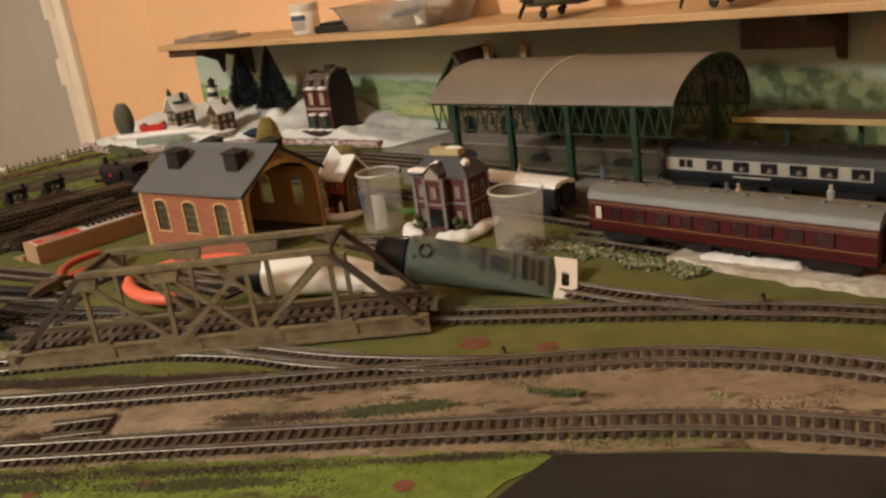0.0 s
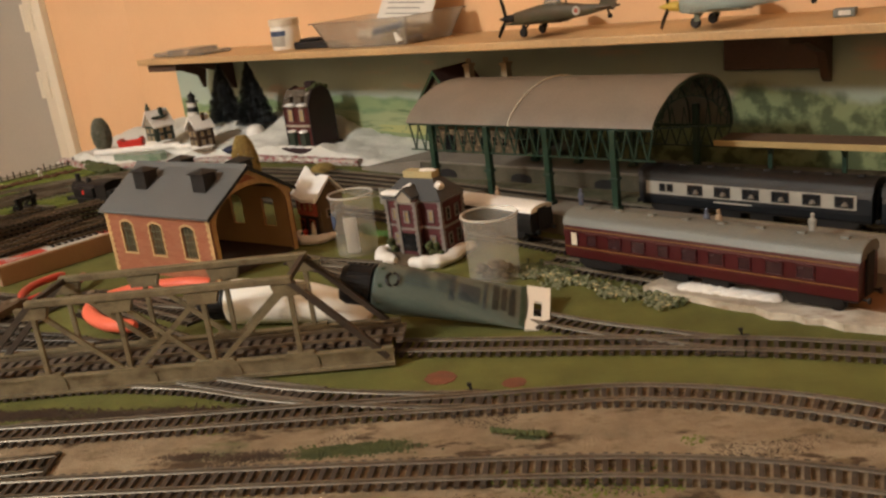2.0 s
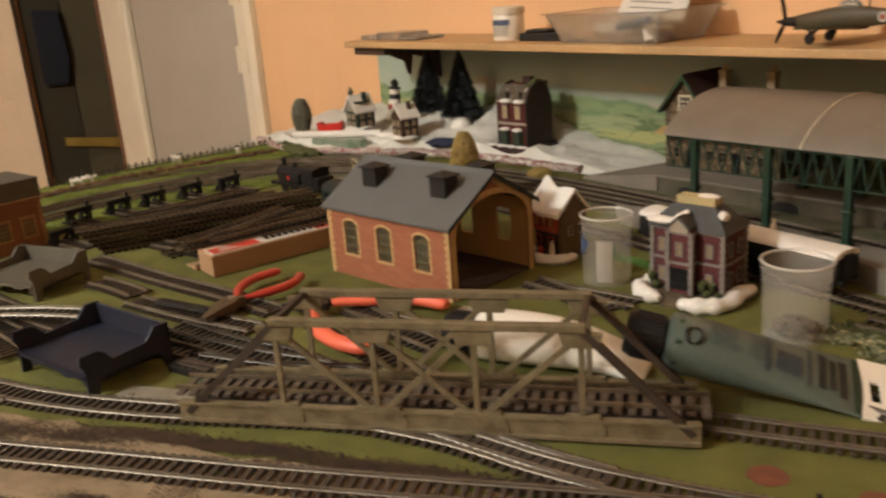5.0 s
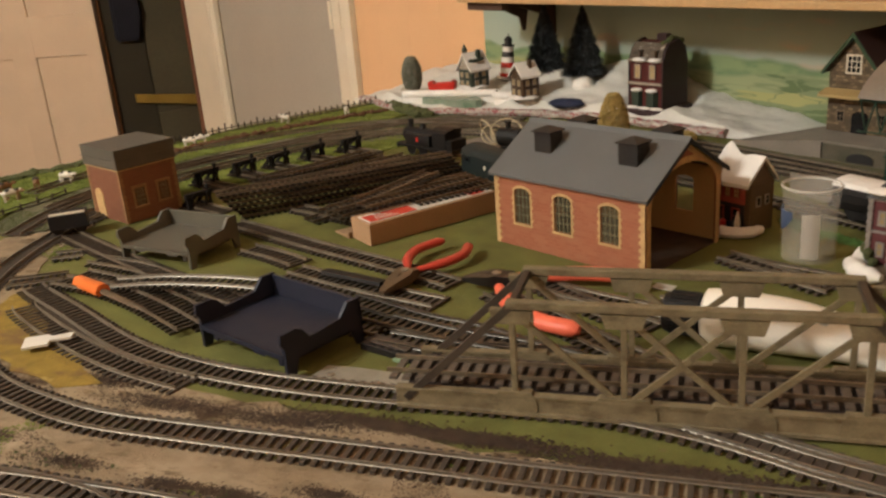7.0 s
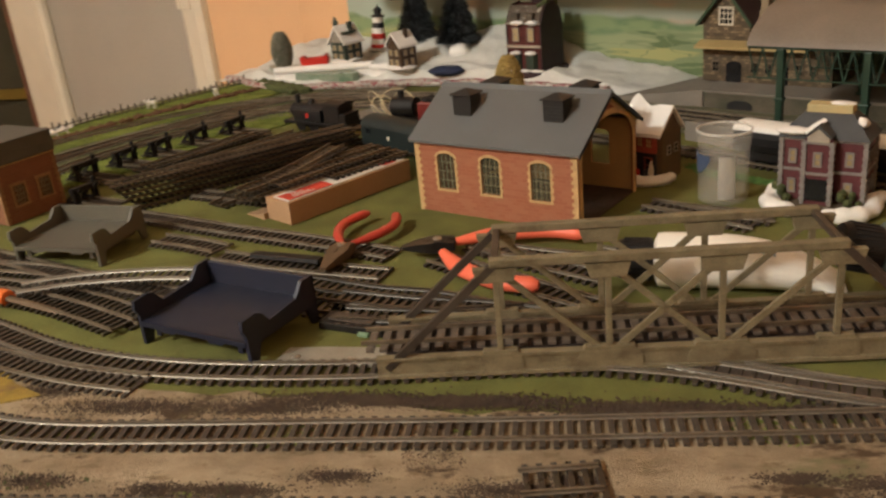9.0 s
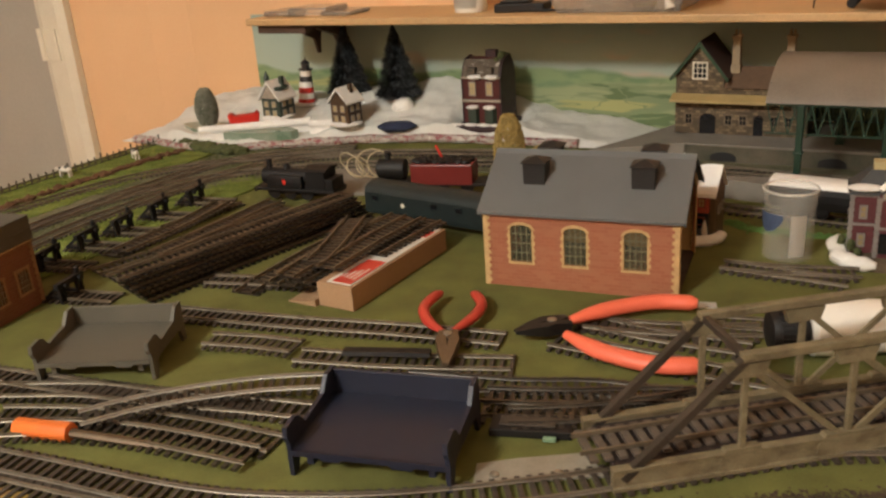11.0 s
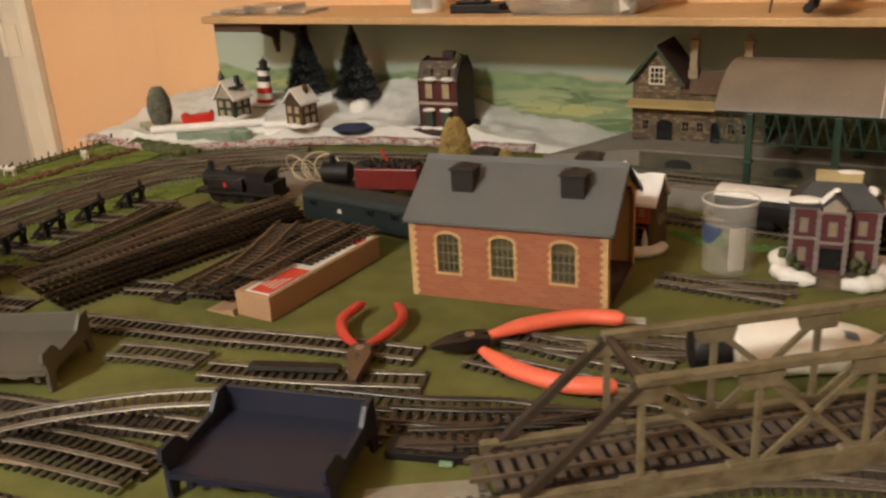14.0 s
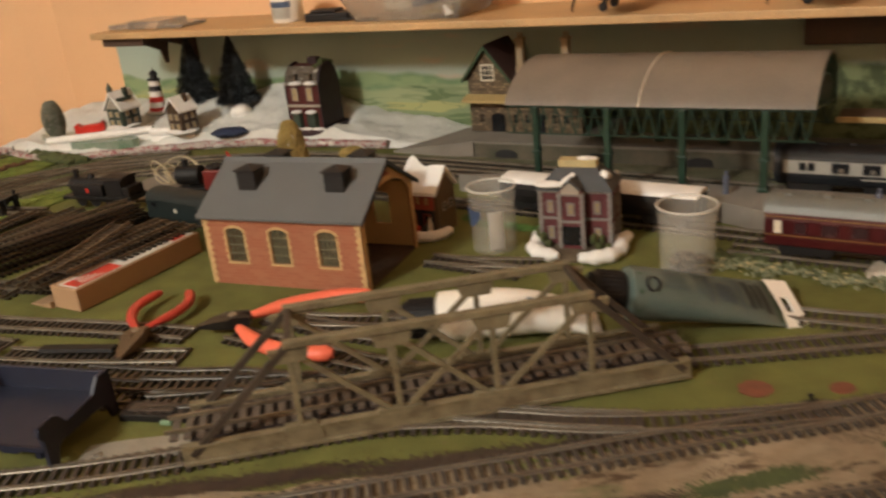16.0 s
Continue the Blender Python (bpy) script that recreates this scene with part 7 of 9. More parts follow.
def paint_tube(m, L, r, body, upright, label, flat=1.0, roll=0.0, power=1.5):
    top = thing("paint_tube", label, "paint tube", m)
    b = bmesh.new()
    rings = []
    for x, rr, f in [(0.0, r * 0.55, 0), (0.002, r * 0.8, 0), (0.0035, r * 0.97, 0), (0.008, r, 0)] + [(0.008 + (L - 0.008) * k / 12, r, flat * (k / 12) ** power) for k in range(1, 13)]:
        pts = tube_ring(x, rr, f, upright, roll)
        dz = 0 if upright else -(r - 0.001) * f ** 1.2
        rings.append([b.verts.new((p[0], p[1], p[2] + dz)) for p in pts])
    for p, q in zip(rings, rings[1:]):
        for k in range(28):
            b.faces.new((p[k], q[k], q[(k + 1) % 28], p[(k + 1) % 28]))
    b.faces.new(rings[0])
    b.faces.new(rings[-1][::-1])
    part("tube_body", b, body, top, smooth=True)
    b = bmesh.new()
    prof = []
    lathe(b, [(r * 0.62, 0), (r * 0.78, 0.001), (r * 0.76, 0.020), (r * 0.68, 0.024), (r * 0.6, 0.0245)], 28, pose(0.0005, 0, 0, 0, -90))
    cap = part("cap", b, "blackplastic", top, "ribbed black screw cap", smooth=True)
    b = bmesh.new()
    for k in range(28):
        a = 2 * math.pi * k / 28
        box(b, -0.019, -0.0006, r * 0.755, -0.002, 0.0006, r * 0.80, 0, pose(0, 0, 0, math.degrees(a)))
    tagged(part("cap_ribs", b, "blackplastic", cap), kind="stuff")
    return top


def strip(bm, xs, a0, a1, r, L, upright, lift=0.0004, flat=1.0, roll=0.0, power=1.5):
    """A printed strip that follows the tube's wall."""
    rows = []
    for x in xs:
        f = flat * max(0.0, (x - 0.008) / (L - 0.008)) ** power
        wide, thin = r * (1 + (0.32 if upright else 0.3) * f) + lift, r * (1 - f) + 0.0008 * f + lift
        dz = 0 if upright else -(r - 0.001) * f ** 1.2
        a, c = (thin, wide) if upright else (wide, thin)
        rows.append([bm.verts.new(Vector(tube_pt(x, a * math.cos(q), c * math.sin(q), roll)) + Vector((0, 0, dz))) for q in [a0 + (a1 - a0) * k / 8 for k in range(9)]])
    for p, q in zip(rows, rows[1:]):
        for k in range(8):
            bm.faces.new((p[k], q[k], q[k + 1], p[k + 1]))
    bmesh.ops.solidify(bm, geom=bm.faces[:], thickness=0.0002)


# it leans from the board up on to the bridge's end
TA, TB = Vector((-0.0060, 0.6425, 0.0365)), Vector((0.1130, 0.6455, 0.0085))
TL, TR, ROLL = (TB - TA).length, 0.0195, 1.25
tx = (TB - TA).normalized()
ty = Vector((0, 0, 1)).cross(tx).normalized()
tz = tx.cross(ty)
TUBE = Matrix(((tx.x, ty.x, tz.x, TA.x), (tx.y, ty.y, tz.y, TA.y), (tx.z, ty.z, tz.z, TA.z), (0, 0, 0, 1)))
green_tube = paint_tube(TUBE, TL, TR, "tubegreen", True, "grey green paint tube with a black cap leaning on the bridge", roll=ROLL)
for x0, x1, q0, q1, material, name, lab in ((0.0065, 0.0095, 0, 2 * math.pi, "tubeband", "band", "dark green band"), (TL - 0.0075, TL - 0.003, 2.0, 4.28, "tubeband", "band", "dark green band"), (0.067, 0.083, 3.0, 3.75, "tubeblue", "print_panel", "faded blue panel"), (0.060, 0.064, 2.6, 3.9, "tubeblue", "print_panel", "faded blue bar"), (0.086, 0.0885, 2.5, 3.9, "tubeblue", "print_panel", "faded blue bar"), (0.093, 0.098, 2.5, 3.8, "greyprint", "print_panel", "dark printed block"), (0.100, 0.104, 2.6, 3.7, "greyprint", "print_panel", "dark printed block"), (0.106, 0.111, 2.5, 3.85, "greyprint", "print_panel", "dark printed block")):
    b = bmesh.new()
    strip(b, [x0 + (x1 - x0) * k / 6 for k in range(7)], q0, q1, TR, TL, True, 0.0005, roll=ROLL)
    part(name, b, material, green_tube, lab)
rnd = random.Random(11)
for row in range(7):
    for x0, x1 in ((0.026, 0.046), (0.050, 0.064)):
        q = 2.75 + row * 0.14
        b = bmesh.new()
        strip(b, [x0, (x0 + x1) / 2, x1 - rnd.uniform(0, 0.007)], q, q + 0.045, TR, TL, True, 0.0006, roll=ROLL)
        part("print_line", b, "tubeblue", green_tube)
# round mark: a broken ring of two arcs
for k0, k1 in ((-4, 3), (4, 11)):
    b = bmesh.new()
    ra, ringpts = TR + 0.0007, []
    for k in range(k0, k1 + 1):
        a = 2 * math.pi * k / 16
        x, q = 0.0165 + 0.0048 * math.cos(a), 3.62 + 0.0052 / TR * math.sin(a)
        ringpts.append(tube_pt(x, ra * math.cos(q), ra * math.sin(q), ROLL))
    sweep(b, ringpts, [(-0.0009, -0.0004), (0.0009, -0.0004), (0.0009, 0.0004), (-0.0009, 0.0004)], up=(0.05, 1, 0.05))
    part("round_mark", b, "blackplastic", green_tube, "round dark mark")
# hanging tag with its slot
b = bmesh.new()
x0, x1 = TL - 0.003, TL + 0.0155
for xa, xb, za, zb in ((x0, x1, 0.013, 0.0258), (x0, x1, -0.0258, -0.010), (x0, x0 + 0.006, -0.010, 0.013), (x1 - 0.0062, x1, -0.010, 0.013), (x0 + 0.006, x1 - 0.0062, 0.0075, 0.013)):
    box(b, xa, -0.0011, za, xb, 0.0011, zb)
bmesh.ops.transform(b, matrix=pose(0, 0, 0, -math.degrees(ROLL)), verts=b.verts[:])
part("hanging_tag", b, "tubewhite", green_tube, "white plastic hanging tag with a slot")

ang2 = math.degrees(math.atan2(0.663 - 0.679, 0.124))
white_tube = paint_tube(pose(-0.138, 0.679, 0.0195, 0, 0, ang2), 0.122, 0.019, "tubewhite", False, "white paint tube with a black cap behind the bridge", 0.93, power=3.0)
b = bmesh.new()
strip(b, [0.069 + 0.009 * k / 4 for k in range(5)], 1.95, 2.3, 0.019, 0.122, False, 0.0005, 0.93, power=3.0)
part("print_panel", b, "paleblue", white_tube, "small pale blue print")

# ---- ramps ----
M["rampblue"] = mat("dark_navy_plastic", (0.011, 0.0145, 0.031), 0.5, 0, 0.2, 40, 700, 0.04)
M["rampgrey"] = mat("warm_grey_plastic", (0.092, 0.086, 0.066), 0.55, 0, 0.15, 40, 700, 0.06)


def loading_ramp(m, material, label, W=0.098):
    """A tray on legs with raised sides, open at the front."""
    D, Z, E = 0.070, 0.0175, 0.0345
    top = thing("loading_ramp", label, "model loading ramp", m, group="plastic loading ramps")
    b = bmesh.new()
    box(b, 0.002, 0.0, Z - 0.002, W - 0.002, D, Z, 0.0004)
    part("deck", b, material, top)
    for x, s in ((0.0, 1), (W - 0.0028, -1)):
        b = bmesh.new()
        pr = [(0.0, 0.0), (0.007, 0.0), (0.011, 0.012), (0.016, Z - 0.004), (D - 0.016, Z - 0.004), (D - 0.01, 0.012), (D - 0.006, 0.0), (D, 0.0), (D, E), (D - 0.012, E), (D - 0.02, Z + 0.008), (0.022, Z + 0.006), (0.016, Z + 0.0135), (0.011, Z + 0.016), (-0.002, Z + 0.0155), (-0.003, Z + 0.009), (0.0, Z + 0.004)]
        prism(b, pr, x, x + 0.0028, "x")
        part("side", b, material, top)
    b = bmesh.new()
    box(b, 0.0, D - 0.0028, Z - 0.006, W, D, E - 0.001, 0.0004)
    part("back", b, material, top)
    b = bmesh.new()
    prism(b, [(0.002, Z), (0.002, Z - 0.0035), (0.02, Z - 0.0035), (0.022, Z - 0.0052), (0.032, Z - 0.0052), (0.034, Z - 0.0035), (0.062, Z - 0.0035), (0.064, Z - 0.0055), (0.075, Z - 0.0055), (0.077, Z - 0.0035), (W - 0.002, Z - 0.0035), (W - 0.002, Z)], -0.0008, 0.001, "y")
    part("front_lip", b, material, top)
    for x in (0.012, W - 0.012):
        b = bmesh.new()
        box(b, x - 0.002, 0.004, 0.006, x + 0.002, D - 0.004, Z - 0.0015)
        part("bearer", b, material, top)
    return top


loading_ramp(pose(-0.4830, 0.6070, 0.0006, 0, 0, -21.5), "rampblue", "dark navy plastic loading ramp on legs", 0.0975)
loading_ramp(pose(-0.675, 0.759, 0.0006, 0, 0, -9) @ Matrix.Diagonal((0.96, 0.96, 0.92, 1)), "rampgrey", "warm grey plastic loading ramp over a track", 0.092)

# ---- pliers, screwdriver ----
M["redgrip"] = mat("red_dipped_grip", (0.47, 0.045, 0.03), 0.42, 0, 0.15, 60, 500, 0.05)
M["orangegrip"] = mat("orange_grip", (0.80, 0.155, 0.085), 0.5, 0, 0.1, 60, 500, 0.05)
M["toolsteel"] = mat("worn_brown_steel", (0.15, 0.105, 0.065), 0.5, 0.5, 0.35, 80, 700, 0.1)
M["toolblack"] = mat("blackened_steel", (0.025, 0.023, 0.022), 0.38, 0.4, 0.3, 80, 700, 0.08)
M["screworange"] = mat("orange_handle", (0.72, 0.17, 0.035), 0.35, 0, 0.1, 60, 500, 0.05)


def pliers(tip, pivot, grips, head, grip, label, r, z, jaw):
    top = thing("pliers", label, "pliers")
    T, P = Vector((*tip, z)), Vector((*pivot, z))
    ax = (P - T).normalized()
    sd = Vector((ax.y, -ax.x, 0))
    for s in (-1, 1):
        b = bmesh.new()
        pts = [T + sd * s * 0.0012 - Vector((0, 0, 0.0005)), T + (P - T) * 0.45 + sd * s * jaw * 0.35, T + (P - T) * 0.8 + sd * s * jaw * 0.55, P + sd * s * jaw * 0.3, P + ax * r * 2.0 + sd * s * jaw * 0.62]
        sweep(b, [tuple(p) for p in pts], [(-0.5, -0.5), (0.5, -0.5), (0.5, 0.5), (-0.5, 0.5)], scales=[0.0024, jaw * 0.75, jaw * 0.95, jaw * 1.1, jaw * 0.7])
        part("jaw", b, head, top, smooth=True)
    b = bmesh.new()
    lathe(b, [(jaw * 0.42, -jaw * 0.62), (jaw * 0.42, jaw * 0.6), (jaw * 0.3, jaw * 0.68)], 16, pose(P.x, P.y, P.z))
    part("pivot", b, "steel", top, smooth=True)
    for s, pts in zip((-1, 1), grips):
        b = bmesh.new()
        line = curve([(*q, z) for q in pts], 0.005)
        n = len(line)
        sc = [(0.55 + 0.45 * min(1, i / (n * 0.25))) * (1.0 if i < n - 1 else 0.55) for i in range(n)]
        sweep(b, [tuple(p) for p in line], ring(r, 12, r * 0.85), scales=sc)
        part("grip", b, grip, top, smooth=True)
    return top


pliers((-0.3815, 0.704), (-0.3755, 0.742), ([(-0.378, 0.754), (-0.3875, 0.776), (-0.3885, 0.8), (-0.379, 0.819), (-0.372, 0.827)], [(-0.3705, 0.754), (-0.353, 0.773), (-0.3435, 0.793), (-0.344, 0.81), (-0.3475, 0.8205)]), "toolsteel", "redgrip", "small steel pliers with red dipped handles, lying open", 0.0045, 0.0095, 0.0085)
pliers((-0.326, 0.740), (-0.298, 0.7435), ([(-0.284, 0.7475), (-0.262, 0.757), (-0.235, 0.763), (-0.208, 0.7635), (-0.180, 0.752)], [(-0.2915, 0.7265), (-0.2745, 0.696), (-0.249, 0.672), (-0.229, 0.664), (-0.214, 0.661)]), "toolblack", "orangegrip", "large black pliers with bright orange handles, lying open", 0.0068, 0.0105, 0.0088)
sd_a = math.degrees(math.atan2(-0.046, 0.117))
sc = thing("screwdriver", "screwdriver with an orange plastic handle and brown shaft", "screwdriver", pose(-0.664, 0.687, 0.0075, 0, 0, sd_a))
b = bmesh.new()
prof = [(0, 0.0057), (0.001, 0.0064), (0.024, 0.0062), (0.036, 0.0067), (0.0415, 0.0064), (0.042, 0.0055)]
rings = [[b.verts.new((x, r * (1 + 0.03 * math.cos(6 * 2 * math.pi * k / 36)) * math.cos(2 * math.pi * k / 36), r * (1 + 0.03 * math.cos(6 * 2 * math.pi * k / 36)) * math.sin(2 * math.pi * k / 36))) for k in range(36)] for x, r in prof]
for p, q in zip(rings, rings[1:]):
    for k in range(36):
        b.faces.new((p[k], q[k], q[(k + 1) % 36], p[(k + 1) % 36]))
b.faces.new(rings[0])
b.faces.new(rings[-1])
part("handle", b, "screworange", sc, smooth=True)
b = bmesh.new()
sweep(b, [(0.041, 0, 0), (0.08, 0, -0.0015), (0.104, 0, -0.003), (0.118, 0, -0.004)], ring(0.0034, 10, 0.0026), scales=[1, 1.0, 0.85, 0.3])
part("shaft", b, "toolsteel", sc, smooth=True)

# ---- carton with loose points on it ----
M["carton"] = mat("brown_carton", (0.36, 0.22, 0.12), 0.8, 0, 0.15, 20, 500, 0.15)
M["cartonred"] = mat("red_carton_print", (0.55, 0.05, 0.03), 0.5, 0, 0.2, 40, 500, 0.05)
ca = math.degrees(math.atan2(0.945 - 0.823, -0.352 + 0.443))
car = thing("carton", "long brown carton with a red and white printed lid", "cardboard box", pose(-0.445, 0.8265, 0.0003, 0, 0, ca))
b = bmesh.new()
box(b, 0, 0, 0, 0.150, 0.036, 0.0215, 0.0008)
part("box_body", b, "carton", car)
b = bmesh.new()
prism(b, [(0.0365, 0.0), (0.066, 0.0), (0.066, 0.0010), (0.05, 0.0022), (0.0365, 0.006)], -0.004, 0.128, "x")
part("card_flap", b, "carton", car, "bent brown card flap")
b = bmesh.new()
box(b, 0.003, 0.002, 0.0216, 0.145, 0.027, 0.0226, 0.0003)
part("printed_lid", b, "paperlabel", car, "white printed lid")
for x0, x1 in ((0.004, 0.055), (0.12, 0.135)):
    b = bmesh.new()
    box(b, x0, 0.003, 0.0227, x1, 0.022, 0.0231)
    part("red_print", b, "cartonred", car, "red printed block")
for k in range(4):
    b = bmesh.new()
    box(b, 0.012 + 0.001 * k, 0.006 + 0.0042 * k, 0.0232, 0.036 - 0.004 * k, 0.0075 + 0.0042 * k, 0.0234)
    part("print_line", b, "paperlabel", car)
cm = pose(-0.445, 0.8265, 0, 0, 0, ca)


def on_carton(pts, z, label):
    return track([tuple((cm @ Vector((x, y, 0))).xy) for x, y in pts], z=z, label=label, rail="rail_dark", group="loose track on the carton", dark=True)


on_carton([(0.062, 0.0235), (0.11, 0.021), (0.158, 0.018)], 0.0236, "loose dark points piled on a carton")
on_carton([(0.012, 0.034), (0.09, 0.036), (0.15, 0.034)], 0.0278, "loose dark points piled on a carton")
on_carton([(-0.004, 0.055), (0.07, 0.054), (0.155, 0.05)], 0.0182, "loose dark points piled on a carton")
on_carton([(0.0, 0.070), (0.08, 0.073), (0.165, 0.07)], 0.0102, "loose dark points piled on a carton")
on_carton([(0.012, 0.09), (0.09, 0.095), (0.168, 0.09)], 0.0052, "loose dark track beside a carton")
on_carton([(0.02, 0.05), (0.06, 0.062), (0.13, 0.088)], 0.0285, "loose dark points lying across the heap")
on_carton([(-0.008, 0.062), (0.07, 0.064), (0.16, 0.058)], 0.0236, "loose dark points piled on a carton")
on_carton([(0.01, 0.078), (0.09, 0.082), (0.165, 0.077)], 0.0156, "loose dark points piled on a carton")
on_carton([(0.0, 0.098), (0.09, 0.1), (0.17, 0.092)], 0.0106, "loose dark track beside a carton")
on_carton([(-0.01, 0.112), (0.08, 0.119), (0.16, 0.115)], 0.0008, "loose dark track beside a carton")

# ---- stack of loose track ----
st_dir = Vector((0.212, 0.192, 0)).normalized()
st_side = Vector((-st_dir.y, st_dir.x, 0))
o0 = Vector((-0.636, 0.885, 0))


def stacked(off, along, L, z, bend=0.0, label="loose dark track in a tall stack", swing=0.0):
    a = o0 + st_side * off + st_dir * along
    d = (st_dir + st_side * swing).normalized()
    pts = [a, a + d * L * 0.5 + st_side * bend, a + d * L]
    return track([(p.x, p.y) for p in pts], z=z, label=label, rail="rail_dark", group="stack of loose track", dark=True, mesh=SLEEPER_GLOSS)


for k in range(6):
    stacked(0.004 + 0.0012 * ((k * 2) % 3), 0.012 - 0.0045 * k, 0.272, 0.0004 + 0.0054 * k, swing=0.006 * (k % 2))
# more loose lengths heaped along the stack's far side
for x0, y0, x1, y1, z, bow in ((-0.622, 0.965, -0.517, 1.09, 0.0018, 0.0), (-0.620, 0.962, -0.513, 1.087, 0.0074, 0.0), (-0.624, 0.960, -0.511, 1.084, 0.013, 0.001),
                               (-0.642, 1.001, -0.548, 1.13, 0.0018, 0.002), (-0.637, 0.994, -0.53, 1.136, 0.0074, -0.002),
                               (-0.687, 1.016, -0.578, 1.163, 0.0018, 0.006), (-0.675, 1.012, -0.592, 1.148, 0.0074, -0.004), (-0.69, 0.972, -0.645, 1.008, 0.0018, 0.0)):
    track([(x0, y0), ((x0 + x1) / 2 - bow, (y0 + y1) / 2 + bow), (x1, y1)], z=z, label="loose dark track heaped beside the stack", rail="rail_dark", group="stack of loose track", dark=True)
track([(-0.577, 0.927), (-0.5126, 0.9038), (-0.47, 0.887)], z=0.0008, label="loose track running under the carton", group="loose track on the board")

# ---- loose curves and points beside the screwdriver ----
def loose(pts, z, label, rail="rail"):
    return track(pts, z=z, label=label, rail=rail, single=True, group="loose track on the board", dark=True)


loose([(-0.6225, 0.6825), (-0.589, 0.694), (-0.55, 0.7), (-0.505, 0.7015), (-0.458, 0.696)], 0.0085, "curved track with bright rails lying over other track", "rail_new")
loose([(-0.689, 0.716), (-0.624, 0.7), (-0.558, 0.674), (-0.4935, 0.638)], 0.0008, "loose curved track near the screwdriver")
loose([(-0.691, 0.692), (-0.632, 0.682), (-0.574, 0.66), (-0.506, 0.624)], 0.0036, "loose curved track lying over another", "rail")
loose([(-0.70, 0.75), (-0.634, 0.736), (-0.587, 0.716), (-0.5, 0.683)], 0.0012, "loose straight track below the bright curve")
loose([(-0.742, 0.683), (-0.719, 0.6965), (-0.697, 0.71)], 0.0008, "short loose track at the board's end")
loose([(-0.752, 0.752), (-0.739, 0.7585), (-0.725, 0.766)], 0.0008, "short loose crossing at the board's end")
loose([(-0.218, 0.454), (-0.185, 0.458), (-0.178, 0.459)], 0.0014, "short loose stub of track between the lines")
for pts in ([(-0.36, 0.662), (-0.31, 0.648), (-0.25, 0.637), (-0.21, 0.625)], [(-0.35, 0.634), (-0.30, 0.627), (-0.25, 0.628), (-0.21, 0.632)]):
    track(pts, z=0.0042, label="dark loose points lying over other track", rail="rail_black", group="loose track on the board", dark=True)
# black strip, white tag, silver plate
b = bmesh.new()
sweep(b, [(-0.452, 0.7445, 0.0075), (-0.42, 0.735, 0.008), (-0.39, 0.727, 0.0075)], [(-0.005, -0.0015), (0.005, -0.0015), (0.004, 0.0015), (-0.004, 0.0015)])
solid("black_strip", b, "blackplastic", "flat black plastic strip lying on a track", "plastic strip")
b = bmesh.new()
prism(b, [(-0.012, -0.01), (0.006, -0.011), (0.0075, -0.004), (0.022, -0.006), (0.024, 0.003), (0.008, 0.0035), (0.0065, 0.008), (-0.011, 0.009)], 0, 0.0018)
solid("white_tag", b, "paperlabel", "torn piece of white card between the tracks", "card scrap", pose(-0.608, 0.580, 0.0056, 0, 0, 38))
b = bmesh.new()
prism(b, [(0.001, -0.004), (0.074, -0.011), (0.071, 0.013), (0.03, 0.0155), (0.006, 0.015)], 0, 0.0012)
M["platesteel"] = mat("pale_grey_sheet", (0.30, 0.28, 0.23), 0.45, 0.15, 0.3, 50, 700, 0.08)
plate = solid("metal_plate", b, "platesteel", "thin grey metal plate lying beside the bridge", "metal plate", pose(-0.381, 0.580, 0.0006, 0, 0, 0))
for x, y in ((0.014, 0.002), (0.05, -0.003)):
    b = bmesh.new()
    lathe(b, [(0.0028, 0.0012), (0.0028, 0.002), (0.001, 0.0026)], 10, pose(x, y, 0))
    part("rivet", b, "steel", plate)
# point motor lying behind the blue ramp
pm = thing("point_motor", "flat black point motor box beside the bridge", "point motor", pose(-0.361, 0.632, 0.0004, 0, 0, -18))
b = bmesh.new()
box(b, 0, -0.009, 0, 0.05, 0.009, 0.0055, 0.0006)
part("motor_box", b, "blackplastic", pm)
b = bmesh.new()
box(b, 0.006, -0.005, 0.0055, 0.04, 0.005, 0.007, 0.0005)
part("cover", b, "sleeper", pm)
b = bmesh.new()
box(b, 0.033, -0.013, 0.0005, 0.041, -0.0095, 0.003, 0.0005)
M["palegreen"] = mat("pale_green_plastic", (0.2, 0.32, 0.2), 0.5, 0, 0.2, 60, 500, 0.05)
part("terminal", b, "palegreen", pm, "pale green terminal block")
# switch levers and a mossy stick
for x, y in ((0.0775, 0.5245), (0.258, 0.583)):
    b = bmesh.new()
    box(b, x - 0.005, y - 0.003, 0.0, x + 0.005, y + 0.003, 0.0028, 0.0005)
    bar(b, (x, y, 0.002), (x - 0.0015, y, 0.0075), 0.0015)
    box(b, x - 0.003, y - 0.001, 0.0066, x, y + 0.001, 0.0086, 0.0004)
    solid("point_lever", b, "blackplastic", "little black point lever beside the track", "point lever", group="point levers")
b = bmesh.new()
twig = curve([(0.092, 0.4735, 0.003), (0.103, 0.4695, 0.0034), (0.115, 0.4675, 0.0028), (0.126, 0.4645, 0.0036)], 0.0014)
sweep(b, [tuple(p + Vector((0, 0.0007 * math.sin(i * 2.3), 0.0004 * math.sin(i * 3.1)))) for i, p in enumerate(twig)], ring(0.0019, 8), scales=[0.75 + 0.3 * math.sin(i * 1.9) ** 2 + 0.25 * (i > len(twig) * 0.7) for i in range(len(twig))])
solid("mossy_stick", b, "moss", "short mossy twig lying between the lines", "twig", smooth=True)
